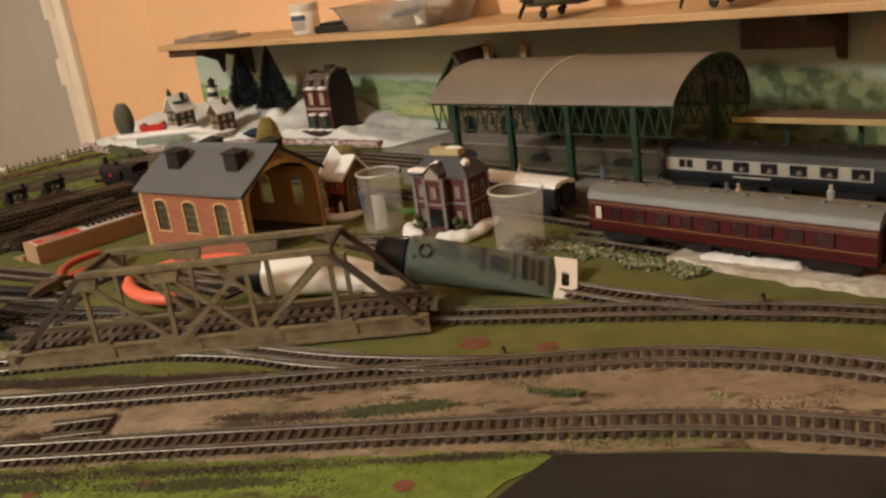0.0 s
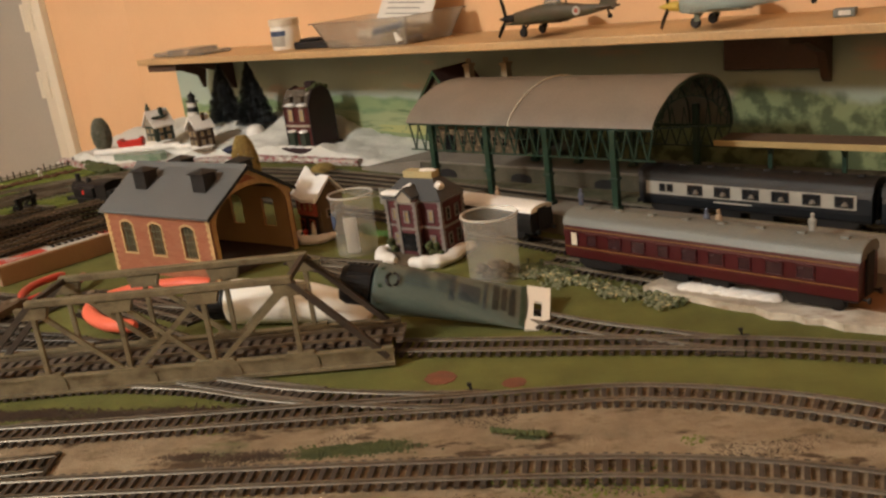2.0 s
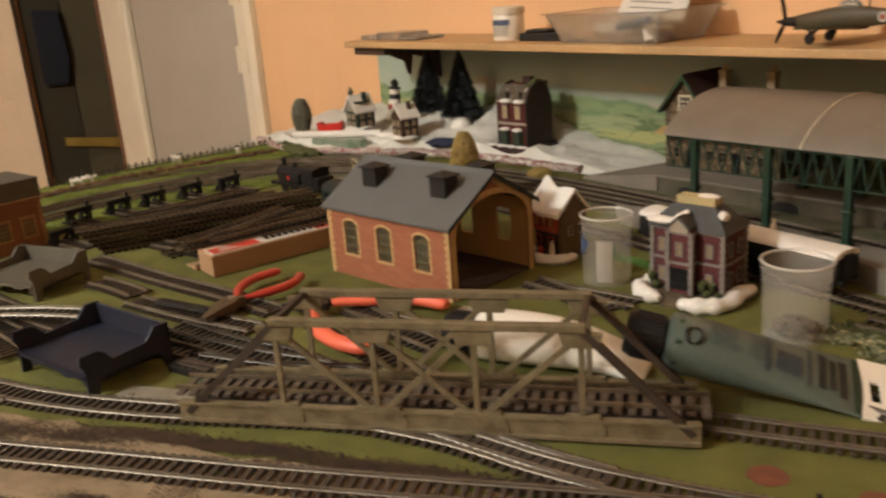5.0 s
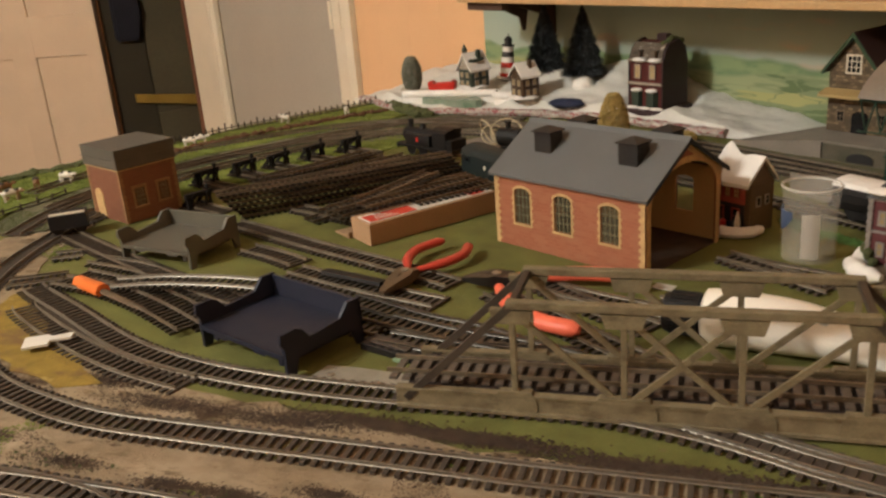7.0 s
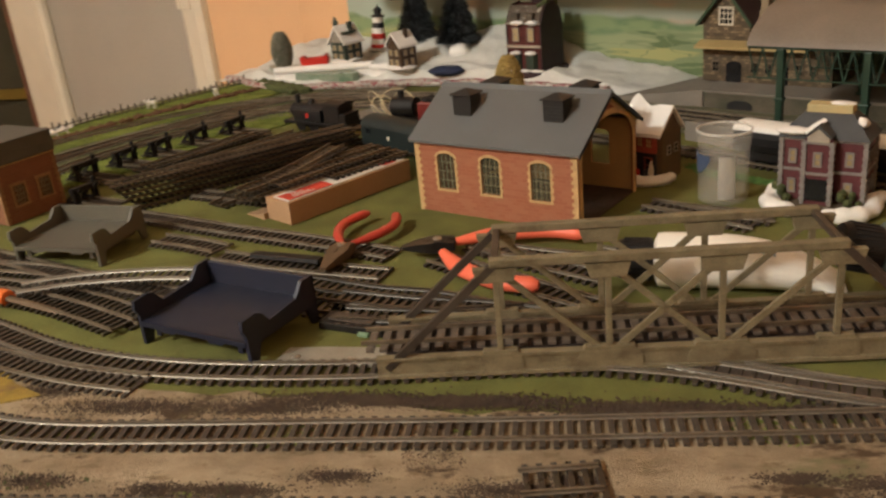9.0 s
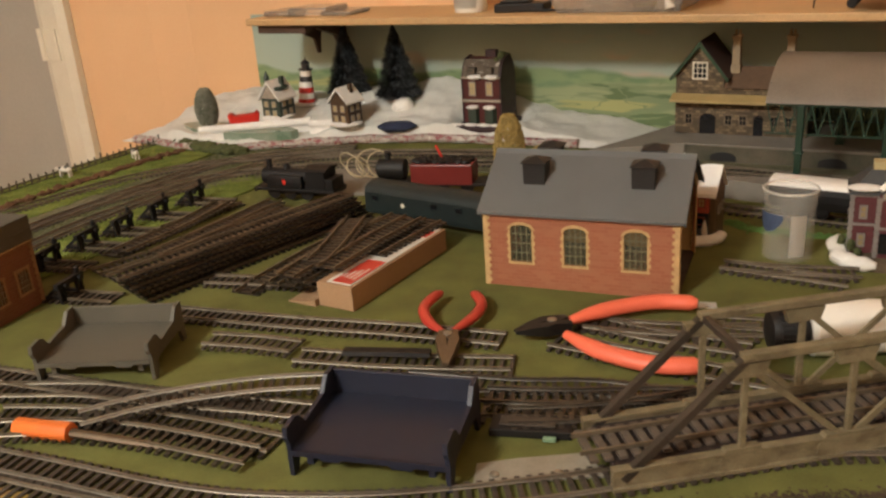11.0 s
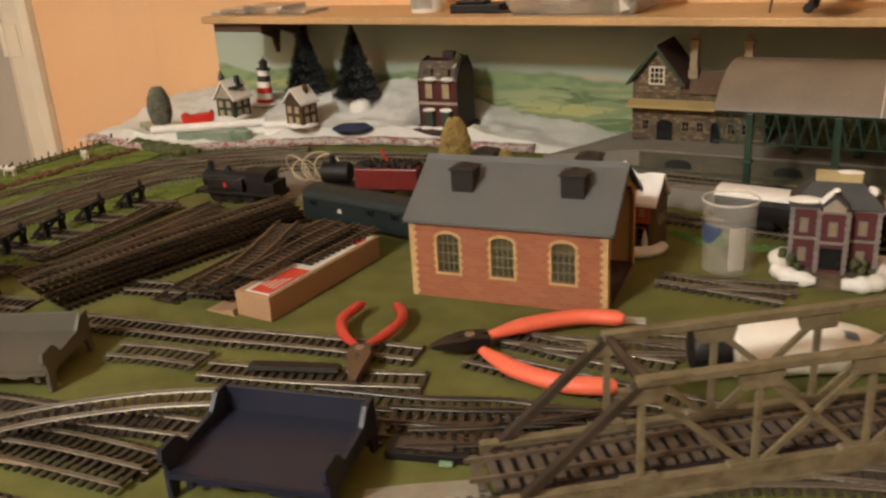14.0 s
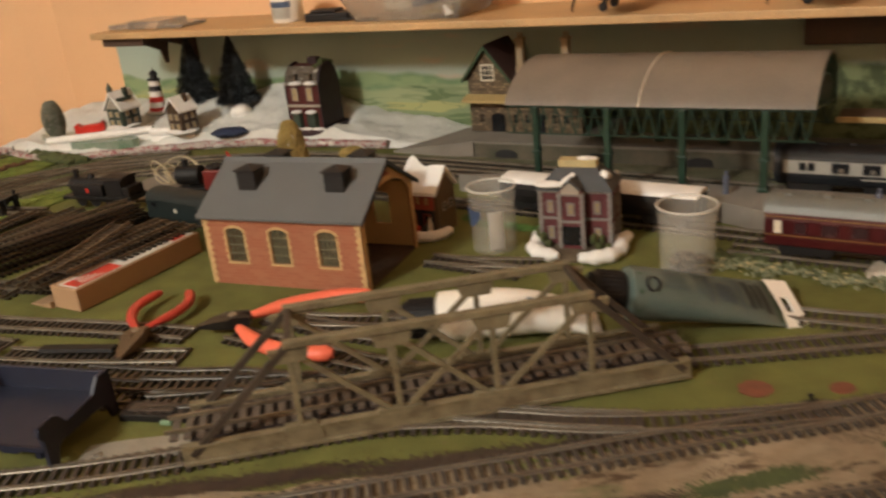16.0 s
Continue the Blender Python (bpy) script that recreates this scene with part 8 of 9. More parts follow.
# ---- grass strip, fence and cattle along the board's end ----
patch("grass_strip", [(-0.735, 1.525), (-0.80, 1.43), (-0.885, 1.33), (-0.955, 1.18), (-1.03, 1.06), (-1.085, 0.97), (-1.11, 0.8), (-1.05, 0.55), (-0.95, 0.55), (-0.9, 0.7), (-0.92, 0.8), (-0.93, 0.92), (-0.89, 1.03), (-0.84, 1.15), (-0.77, 1.26), (-0.68, 1.36), (-0.64, 1.42), (-0.66, 1.46)],
      -0.002, 0.0035, "grass", "bright green grass strip along the end of the board", "grass", 0.02, 0.005, 21, kind="stuff")
patch("grass_strip", [(-0.83, 0.95), (-0.79, 1.06), (-0.73, 1.15), (-0.64, 1.235), (-0.58, 1.29), (-0.55, 1.255), (-0.59, 1.18), (-0.66, 1.09), (-0.72, 1.02), (-0.76, 0.94)], -0.002, 0.0022, "grass", "bright green grass behind the buffer stops", "grass", 0.02, 0.004, 22, kind="stuff")
patch("ballast_bed", [(-0.83, 0.82), (-0.835, 0.95), (-0.79, 1.07), (-0.73, 1.16), (-0.63, 1.25), (-0.56, 1.30), (-0.52, 1.36), (-0.56, 1.43), (-0.64, 1.41), (-0.69, 1.35), (-0.775, 1.25), (-0.845, 1.14), (-0.895, 1.02), (-0.925, 0.9), (-0.9, 0.8)], -0.002, 0.0027, "ballast", "weathered grey green ballast under the end curve", "ballast", 0.02, 0.003, 23, kind="stuff")
track([(-0.803, 0.84), (-0.815, 0.93), (-0.80, 1.03), (-0.75, 1.13), (-0.67, 1.23), (-0.585, 1.31), (-0.5, 1.335), (-0.4, 1.325)], z=0.0022, label="weathered track curving past the buffer stops")
track([(-0.85, 0.80), (-0.868, 0.9), (-0.85, 1.03), (-0.80, 1.14), (-0.72, 1.25), (-0.63, 1.345), (-0.54, 1.38), (-0.44, 1.372)], z=0.0022, label="weathered outer track curving past the grass")


BED = [(-0.83, 0.82), (-0.835, 0.95), (-0.79, 1.07), (-0.73, 1.16), (-0.63, 1.25), (-0.56, 1.30), (-0.56, 1.43), (-0.64, 1.41), (-0.69, 1.35), (-0.775, 1.25), (-0.845, 1.14), (-0.895, 1.02), (-0.925, 0.9), (-0.9, 0.8)]
VERGE = [(-0.74, 1.5), (-0.885, 1.33), (-1.03, 1.06), (-1.1, 0.9), (-1.0, 0.75), (-0.92, 0.8), (-0.93, 0.92), (-0.84, 1.15), (-0.68, 1.36)]
grains("moss_grains", sown(9000, BED, 21, blotch(12, -0.05, 2.0)), (0.0006, 0.0018), "moss", "moss grown over the ballast of the end curve", "moss", 21, 0.0026)
grains("grass_tufts", sown(9000, VERGE, 22), (0.0008, 0.0022), "grass", "short rough grass along the end of the board", "grass", 22, 0.0033)
grains("yard_grass", sown(4000, [(-0.83, 0.95), (-0.79, 1.06), (-0.73, 1.15), (-0.64, 1.235), (-0.58, 1.29), (-0.55, 1.255), (-0.66, 1.09), (-0.76, 0.94)], 23), (0.0008, 0.0022), "grass", "short rough grass behind the buffer stops", "grass", 23, 0.002)


def hedge(pts, w, h, material, label, name, seed, step=0.006):
    rnd = random.Random(seed)
    bm = bmesh.new()
    for p in curve(pts, step):
        lump(bm, p.x + rnd.uniform(-w, w) * 0.4, p.y + rnd.uniform(-w, w) * 0.4, p.z + h * 0.3, w * rnd.uniform(0.6, 1.1), w * rnd.uniform(0.6, 1.1), h * rnd.uniform(0.4, 0.8), rnd.random() * 50, 1, 0.5)
    return solid(name, bm, material, label, name.replace("_", " "), kind="stuff")


M["rusthedge"] = mat("rust_brown_hedge", (0.13, 0.06, 0.025), 0.9, 0, 0.4, 120, 900, 0.6)
hedge([(-0.93, 1.05, 0.003), (-0.885, 1.19, 0.003), (-0.83, 1.28, 0.003), (-0.75, 1.38, 0.003), (-0.69, 1.45, 0.003)], 0.008, 0.007, "rusthedge", "low rust brown hedge along the grass", "hedge", 1)
hedge([(-1.08, 0.95, 0.002), (-1.05, 1.01, 0.002), (-1.015, 1.075, 0.002), (-0.99, 1.12, 0.002)], 0.012, 0.009, "moss", "low green hedge at the board's edge", "hedge", 2)
hedge([(-0.70, 1.50, 0.003), (-0.65, 1.44, 0.003), (-0.6, 1.405, 0.003)], 0.016, 0.013, "moss", "clump of green bushes at the edge of the snow", "bush", 3)
M["fencewood"] = mat("dark_brown_fence", (0.06, 0.045, 0.03), 0.8, 0, 0.3, 100, 700, 0.2)


def fence(pts, label, gap=0.011, h=0.0145, rails=(0.0045, 0.0095)):
    top = thing("field_fence", label, "model fence")
    line = curve(pts, gap)
    for i, p in enumerate(line):
        b = bmesh.new()
        box(b, p.x - 0.0009, p.y - 0.0009, 0.001, p.x + 0.0009, p.y + 0.0009, h * (1.25 if i % 5 == 0 else 1.0))
        part("post", b, "fencewood", top)
    for z in rails:
        b = bmesh.new()
        sweep(b, [(p.x, p.y, z) for p in line], [(-0.0004, -0.0007), (0.0004, -0.0007), (0.0004, 0.0007), (-0.0004, 0.0007)])
        part("fence_rail", b, "fencewood", top)
    return top


fence([(-0.945, 1.19), (-0.915, 1.26), (-0.87, 1.33), (-0.813, 1.40), (-0.735, 1.512)], "dark brown post and rail fence at the board's edge")
fence([(-0.945, 0.80), (-0.93, 0.85), (-0.915, 0.905), (-0.912, 0.95)], "low dark fence beside the grazing cattle", 0.022, 0.011, (0.004, 0.008))
M["cowwhite"] = mat("white_cow_paint", (0.7, 0.66, 0.58), 0.6, 0, 0.1, 200, 900, 0.05)
M["cowblack"] = mat("black_cow_paint", (0.03, 0.028, 0.026), 0.6, 0, 0.1, 200, 900, 0.05)


def cow(x, y, turn, label):
    b = bmesh.new()
    lump(b, 0, 0, 0.0105, 0.0105, 0.0042, 0.0046, 2, 2, 0.1)
    lump(b, 0.0125, 0, 0.0115, 0.0038, 0.0022, 0.0024, 5, 1, 0.1)
    for q in (-0.007, 0.007):
        for s in (-0.0024, 0.0024):
            bar(b, (q, s, 0.0), (q, s, 0.009), 0.0017)
    top = solid("toy_cow", b, "cowwhite", label, "toy cow", pose(x, y, 0.0033, 0, 0, turn), group="toy cattle on the grass")
    b = bmesh.new()
    lump(b, -0.003, 0, 0.0135, 0.004, 0.0044, 0.0026, 7, 1, 0.2)
    lump(b, 0.006, 0.0006, 0.0128, 0.0028, 0.0042, 0.0022, 8, 1, 0.2)
    part("patch", b, "cowblack", top, "black patches")
    return top


for x, y, a in ((-0.899, 1.195, 20), (-0.893, 1.212, 30), (-0.752, 1.425, 120), (-0.955, 1.0, 10), (-0.83, 1.36, 160), (-0.965, 0.915, 60)):
    cow(x, y, a, "tiny black and white cow figure on the grass")

M["cowtan"] = mat("tan_cow_paint", (0.26, 0.14, 0.07), 0.6, 0, 0.3, 60, 600, 0.05)
for x, y, a in ((-1.001, 0.943, 75), (-0.966, 0.92, 20), (-0.974, 0.968, 130)):
    c = cow(x, y, a, "tiny tan brown cow figure on the grass")
    c.data.materials[0] = M["cowtan"]

# ---- brick water tower ----
M["towerbrick"] = brick_mat("orange_red_brick_card", (0.165, 0.056, 0.026), (0.21, 0.078, 0.036), (0.19, 0.105, 0.06), 0.0075, 0.0031)
M["tank"] = mat("weathered_grey_tank", (0.095, 0.085, 0.066), 0.75, 0, 0.3, 60, 700, 0.2)


M["towerstone"] = mat("worn_tan_stone", (0.30, 0.165, 0.075), 0.75, 0, 0.3, 120, 700, 0.2)


def water_tower(m):
    W, D, H, T = 0.074, 0.070, 0.058, 0.080
    top = thing("water_tower", "red brick card water tower with a grey tank on top", "model water tower", m)
    for x0, x1, y0, y1, holes in ((-W, 0, 0, 0.002, True), (-W, 0, D - 0.002, D, False)):
        b = bmesh.new()
        box(b, x0, y0, 0, x1, y1, H)
        part("wall", b, "towerbrick", top)
    for x in (-W, -0.002):
        b = bmesh.new()
        box(b, x, 0.002, 0, x + 0.002, D - 0.002, H)
        part("wall", b, "towerbrick", top)
    b = bmesh.new()
    for x in (-W, 0):
        for y in (0, D):
            z, k = 0.0, 0
            while z < H - 0.001:
                e = 0.0042 if k % 2 else 0.0028
                sx, sy = (1 if x < 0 else -1), (1 if y == 0 else -1)
                box(b, min(x - 0.0005 * sx, x + e * sx), min(y - 0.0005 * sy, y + 0.0003 * sy), z, max(x - 0.0005 * sx, x + e * sx), max(y - 0.0005 * sy, y + 0.0003 * sy), z + 0.0031)
                box(b, min(x - 0.0005 * sx, x + 0.0003 * sx), min(y - 0.0005 * sy, y + e * sy), z, max(x - 0.0005 * sx, x + 0.0003 * sx), max(y - 0.0005 * sy, y + e * sy), z + 0.0031)
                z, k = z + 0.0031, k + 1
            part("quoin", b, "towerstone", top, "worn tan stone quoin")
            b = bmesh.new()
    b.free()
    for y in (0.021, 0.051):
        b = bmesh.new()
        box(b, -0.0002, y - 0.0065, 0.017, 0.0006, y + 0.0065, 0.0365)
        w = part("window", b, "glass_print", top)
        b = bmesh.new()
        for k in range(3):
            bar(b, (0.0009, y - 0.0065 + 0.00325 * (k + 1), 0.017), (0.0009, y - 0.0065 + 0.00325 * (k + 1), 0.0365), 0.0005)
        for k in range(3):
            bar(b, (0.0009, y - 0.0065, 0.022 + 0.005 * k), (0.0009, y + 0.0065, 0.022 + 0.005 * k), 0.0005)
        part("glazing_bar", b, "bars", w)
        b = bmesh.new()
        for s in (-1, 1):
            box(b, -0.0001, y + s * 0.0065 - (0.0024 if s < 0 else 0), 0.015, 0.001, y + s * 0.0065 + (0.0024 if s > 0 else 0), 0.0365)
        box(b, -0.0001, y - 0.0095, 0.0365, 0.0012, y + 0.0095, 0.0392)
        box(b, -0.0001, y - 0.0095, 0.0145, 0.0014, y + 0.0095, 0.0165)
        part("stone_surround", b, "towerstone", w)
    b = bmesh.new()
    prism(b, arch(-0.055, 0.018, 0.0, 0.034, 0.008), -0.0008, 0.0004, "y")
    part("door", b, "stone", top, "cream arched door")
    b = bmesh.new()
    box(b, -W - 0.001, -0.001, H, 0.001, D + 0.001, H + 0.0015)
    part("cornice", b, "stone", top)
    b = bmesh.new()
    box(b, -W - 0.002, -0.002, H + 0.0016, 0.002, D + 0.002, T, 0.0005)
    tk = part("tank", b, "tank", top)
    b = bmesh.new()
    for z in (H + 0.0022, (H + T) / 2):
        box(b, -W - 0.0026, -0.0026, z, 0.0026, D + 0.0026, z + 0.0011)
    part("tank_band", b, "tank", tk)
    b = bmesh.new()
    box(b, -W - 0.0025, -0.0025, T, 0.0025, D + 0.0025, T + 0.0014, 0.0005)
    part("tank_cover", b, "tank", top)
    return top


water_tower(pose(-0.7465, 0.8575, 0.0009, 0, 0, -23) @ Matrix.Diagonal((0.96, 0.96, 1, 1)))
# white-topped black truck beside the tower
tr = thing("wagon", "small black open wagon with a pale top beside the tower", "model wagon", pose(-0.788, 0.818, 0.0045, 0, 0, 38))
b = bmesh.new()
box(b, -0.019, -0.012, 0.006, 0.019, 0.012, 0.0215, 0.0006)
part("wagon_body", b, "blackplastic", tr)
b = bmesh.new()
box(b, -0.0175, -0.0105, 0.0212, 0.0175, -0.004, 0.0226, 0.0004)
part("load", b, "offwhite", tr, "pale load")
for x in (-0.011, 0.011):
    for s in (-1, 1):
        b = bmesh.new()
        lathe(b, [(0.001, -0.001), (0.0062, -0.001), (0.0062, 0.001), (0.001, 0.001)], 14, pose(x, s * 0.0083, 0.006, 90))
        part("wheel", b, "blackplastic", tr)

# ---- buffer stops ----
def buffer_stop(m):
    top = thing("buffer_stop", "black plastic buffer stop on a stub of track", "model buffer stop", m, group="row of buffer stops")
    for s in (-1, 1):
        b = bmesh.new()
        bar(b, (0.0, s * 0.0095, 0.002), (0.0, s * 0.0095, 0.019), 0.0032)
        bar(b, (-0.019, s * 0.0095, 0.003), (-0.001, s * 0.0095, 0.0175), 0.0030)
        bar(b, (-0.019, s * 0.0095, 0.0042), (0.002, s * 0.0095, 0.0042), 0.0028)
        part("frame_side", b, "blackplastic", top)
        b = bmesh.new()
        bar(b, (0.0005, s * 0.0142, 0.001), (0.0002, s * 0.0142, 0.017), 0.0026)
        part("post", b, "blackplastic", top)
        b = bmesh.new()
        lathe(b, [(0.0014, 0), (0.0014, 0.003), (0.0026, 0.0032), (0.0026, 0.0044)], 12, pose(0.002, s * 0.0095, 0.0165, 0, 90))
        part("buffer", b, "blackplastic", top)
    b = bmesh.new()
    box(b, -0.0028, -0.0175, 0.0142, 0.0024, 0.0175, 0.0198, 0.0008)
    part("beam", b, "blackplastic", top)
    b = bmesh.new()
    lathe(b, [(0.0012, 0.0195), (0.0022, 0.021), (0.0022, 0.025), (0.0008, 0.0265)], 8, pose(0, 0.012, 0))
    part("lamp", b, "blackplastic", top)
    for s in (-1, 1):
        b = bmesh.new()
        box(b, -0.022, s * 0.0089 - 0.0006, 0.002, 0.048, s * 0.0089 + 0.0006, 0.0045)
        part("rail", b, "rail", top)
    for k in range(10):
        o = new("sleeper", SLEEPER)
        o.parent, o.matrix_basis = top, pose(-0.02 + k * 0.0071, 0, 0.0002)
    return top


first = None
for x, y in ((-0.627, 1.178), (-0.661, 1.135), (-0.690, 1.090), (-0.717, 1.052), (-0.742, 1.005), (-0.697, 0.921)):
    m = pose(x, y, 0.0024 if y > 0.95 else 0.0005, 0, 0, -22)
    if first is None:
        first = buffer_stop(m)
    else:
        copy_thing(first, m)

# ---- locomotives ----
M["locored"] = mat("crimson_loco_paint", (0.15, 0.016, 0.013), 0.4, 0, 0.2, 40, 600, 0.03)
M["locogreen"] = mat("dark_green_loco_paint", (0.013, 0.02, 0.02), 0.5, 0, 0.2, 40, 600, 0.03, spec=0.25)
M["locogrey"] = mat("dark_grey_loco_roof", (0.02, 0.026, 0.026), 0.6, 0, 0.2, 40, 600, 0.05, spec=0.25)


def wheels(top, xs, r, y=0.0083):
    for x in xs:
        for s in (-1, 1):
            b = bmesh.new()
            lathe(b, [(0.001, -0.001), (r * 0.8, -0.001), (r * 0.8, -0.0004), (r, -0.0004), (r, 0.001), (0.001, 0.001)], 18, pose(x, s * y, r, 90))
            part("wheel", b, "blackplastic", top, smooth=True)


def tank_loco(m):
    top = thing("tank_locomotive", "plain black tank locomotive standing on the board", "model locomotive", m)
    b = bmesh.new()
    box(b, 0, -0.0165, 0.0125, 0.118, 0.0165, 0.0165, 0.0005)
    part("footplate", b, "blackplastic", top)
    b = bmesh.new()
    lathe(b, [(0.0105, 0.0), (0.0105, 0.070)], 20, pose(0.008, 0, 0.0285, 0, 90))
    part("boiler", b, "blackplastic", top, smooth=True)
    for s in (-1, 1):
        b = bmesh.new()
        box(b, 0.020, s * 0.0125 - 0.0038, 0.0165, 0.072, s * 0.0125 + 0.0038, 0.033, 0.0014)
        part("side_tank", b, "blackplastic", top, smooth=True)
        b = bmesh.new()
        box(b, 0.044, s * 0.0164 - 0.0002, 0.022, 0.0485, s * 0.0164 + 0.0002, 0.0285)
        part("crest", b, "toy_red", top, "small red crest")
    b = bmesh.new()
    box(b, 0.078, -0.0155, 0.0165, 0.106, 0.0155, 0.040, 0.0008)
    part("cab", b, "blackplastic", top)
    b = bmesh.new()
    prism(b, [(-0.017, 0.0398), (-0.013, 0.0425), (0, 0.0445), (0.013, 0.0425), (0.017, 0.0398)], 0.075, 0.109, "x")
    part("cab_roof", b, "blackplastic", top)
    b = bmesh.new()
    box(b, 0.1055, -0.0145, 0.0165, 0.117, 0.0145, 0.030, 0.0008)
    part("bunker", b, "blackplastic", top)
    b = bmesh.new()
    lathe(b, [(0.0042, 0.036), (0.0036, 0.048), (0.0044, 0.049), (0.0042, 0.0505)], 14, pose(0.016, 0, 0))
    part("chimney", b, "blackplastic", top, smooth=True)
    b = bmesh.new()
    lathe(b, [(0.0052, 0.036), (0.005, 0.0415), (0.003, 0.0445), (0.0008, 0.0455)], 14, pose(0.042, 0, 0))
    part("dome", b, "blackplastic", top, smooth=True)
    wheels(top, (0.024, 0.049, 0.074), 0.0098)
    for x, s in ((0.0, -1), (0.118, 1)):
        b = bmesh.new()
        box(b, x - 0.001, -0.0165, 0.0105, x + 0.001, 0.0165, 0.017, 0.0003)
        part("buffer_beam", b, "blackplastic", top)
    return top


tank_loco(pose(-0.5495, 1.182, 0.0028, 0, 0, math.degrees(math.atan2(-0.05, 0.095))) @ Matrix.Diagonal((0.88, 0.92, 0.9, 1)))
ga = math.degrees(math.atan2(0.975 - 1.063, -0.332 + 0.432))
gl = thing("diesel_locomotive", "dark green diesel locomotive beside the shed", "model locomotive", pose(-0.418, 1.068, 0.003, 0, 0, ga))
b = bmesh.new()
prism(b, [(-0.0165, 0.008), (-0.0172, 0.013), (-0.0165, 0.030), (0.0165, 0.030), (0.0172, 0.013), (0.0165, 0.008)], 0.0, 0.205, "x")
part("body", b, "locogreen", gl)
b = bmesh.new()
rf = [(-0.0167 * math.cos(math.pi * k / 10), 0.030 + 0.0095 * math.sin(math.pi * k / 10) ** 0.8) for k in range(11)]
prism(b, rf, 0.0, 0.205, "x")
part("roof", b, "locogrey", gl, smooth=True)
for s in (-1, 1):
    b = bmesh.new()
    lathe(b, [(0.0024, -0.0003), (0.0024, 0.0003)], 14, pose(0.05, s * 0.0170, 0.021, 90))
    part("badge", b, "offwhite", gl, "round white badge")
    for x in (0.014, 0.09, 0.12, 0.15):
        small_window(gl, pose(x, s * 0.0168, 0.022, 0, 0, 0 if s < 0 else 180), 0.008, 0.006, "locogreen", (0, 0), "darkglass", 0.0007)
    small_window(gl, pose(-0.0005, s * 0.008, 0.021, 0, 0, -90), 0.009, 0.007, "locogrey", (0, 0), "darkglass", 0.0008)
wheels(gl, (0.02, 0.037, 0.054, 0.15, 0.167, 0.184), 0.0066)
rl = thing("steam_locomotive", "crimson steam locomotive and tender behind the diesel", "model locomotive", pose(-0.405, 1.155, 0.003, 0, 0, math.degrees(math.atan2(-0.042, 0.115))))
b = bmesh.new()
box(b, 0.036, -0.0155, 0.011, 0.108, 0.0155, 0.0345, 0.0012)
part("tender_body", b, "locored", rl, "crimson tender")
b = bmesh.new()
for k in range(26):
    lump(b, 0.04 + (k * 0.0025), 0.006 * math.sin(k * 2.3), 0.0355, 0.006, 0.0065, 0.0042, k, 1, 0.5)
tagged(part("coal", b, "blackplastic", rl, "black coal"), kind="stuff")
b = bmesh.new()
lathe(b, [(0.0035, -0.004), (0.0105, 0), (0.0118, 0.001), (0.0118, 0.032)], 20, pose(-0.006, 0, 0.026, 0, 90))
part("smokebox", b, "blackplastic", rl, smooth=True)
b = bmesh.new()
lathe(b, [(0.004, 0.036), (0.0035, 0.043), (0.0046, 0.0445), (0.0042, 0.046)], 14, pose(0.006, 0, 0))
part("chimney", b, "blackplastic", rl, smooth=True)
b = bmesh.new()
box(b, -0.006, -0.015, 0.0095, 0.125, 0.015, 0.013, 0.0005)
part("footplate", b, "blackplastic", rl)
wheels(rl, (0.008, 0.04, 0.07, 0.1), 0.008)
b = bmesh.new()
bar(b, (0.07, 0.004, 0.037), (0.062, 0.006, 0.052), 0.002)
part("signal_arm", b, "toy_red", rl)

# coils of clear flex on a tan card
patch("tan_card", [(-0.49, 1.17), (-0.43, 1.15), (-0.375, 1.2), (-0.385, 1.25), (-0.46, 1.27), (-0.505, 1.22)], -0.001, 0.0035, "platform", "pale grey card lying by the locomotives", "card", 0.02, 0.002, 30, kind="")
M["flex"] = mat("clear_yellow_flex", (0.80, 0.70, 0.48), 0.2, 0, 0.1, 60, 500, 0.02, trans=0.4)
fx = thing("wire_coil", "loops of clear yellowish flex standing on a card", "wire coil", pose(-0.428, 1.207, 0.004))
for k, (r, tilt, turn, x) in enumerate(((0.020, 75, 10, 0.01), (0.016, 60, 40, -0.008), (0.018, 80, -30, 0.02), (0.013, 50, 80, 0.0), (0.02, 70, 130, -0.015))):
    b = bmesh.new()
    mm = pose(x, 0, r * 0.95, 0, 0, turn) @ pose(0, 0, 0, tilt)
    pts = [tuple(mm @ Vector((r * math.cos(2 * math.pi * i / 28), r * 0.85 * math.sin(2 * math.pi * i / 28), 0.0015 * i / 28))) for i in range(28)]
    pts.append(pts[0])
    sweep(b, pts, ring(0.0009, 6), up=(0.31, 0.2, 0.93))
    part("loop", b, "flex", fx)

# ---- bright scatter beside the snowy coach, a scrap of clear plastic ----
rnd = random.Random(44)
strip_pts = curve([(-0.078, 0.948, 0), (-0.069, 0.922, 0), (-0.045, 0.905, 0), (-0.02, 0.886, 0), (0.02, 0.868, 0)], 0.002)
grains("bright_scatter", [(p.x + rnd.gauss(0, 0.004), p.y + rnd.gauss(0, 0.0035)) for p in strip_pts for k in range(26)], (0.0007, 0.0018), "brightgreen", "bright green scatter along the siding", "scatter grains", 44, 0.0002)
b = bmesh.new()
prism(b, [(-0.008, -0.005), (0.008, -0.006), (0.009, 0.004), (-0.007, 0.006)], 0, 0.0008)
solid("plastic_scrap", b, "pot_rim", "scrap of clear plastic beside the orange pliers", "plastic scrap", pose(-0.1715, 0.7691, 0.0004, 0, 0, -12))

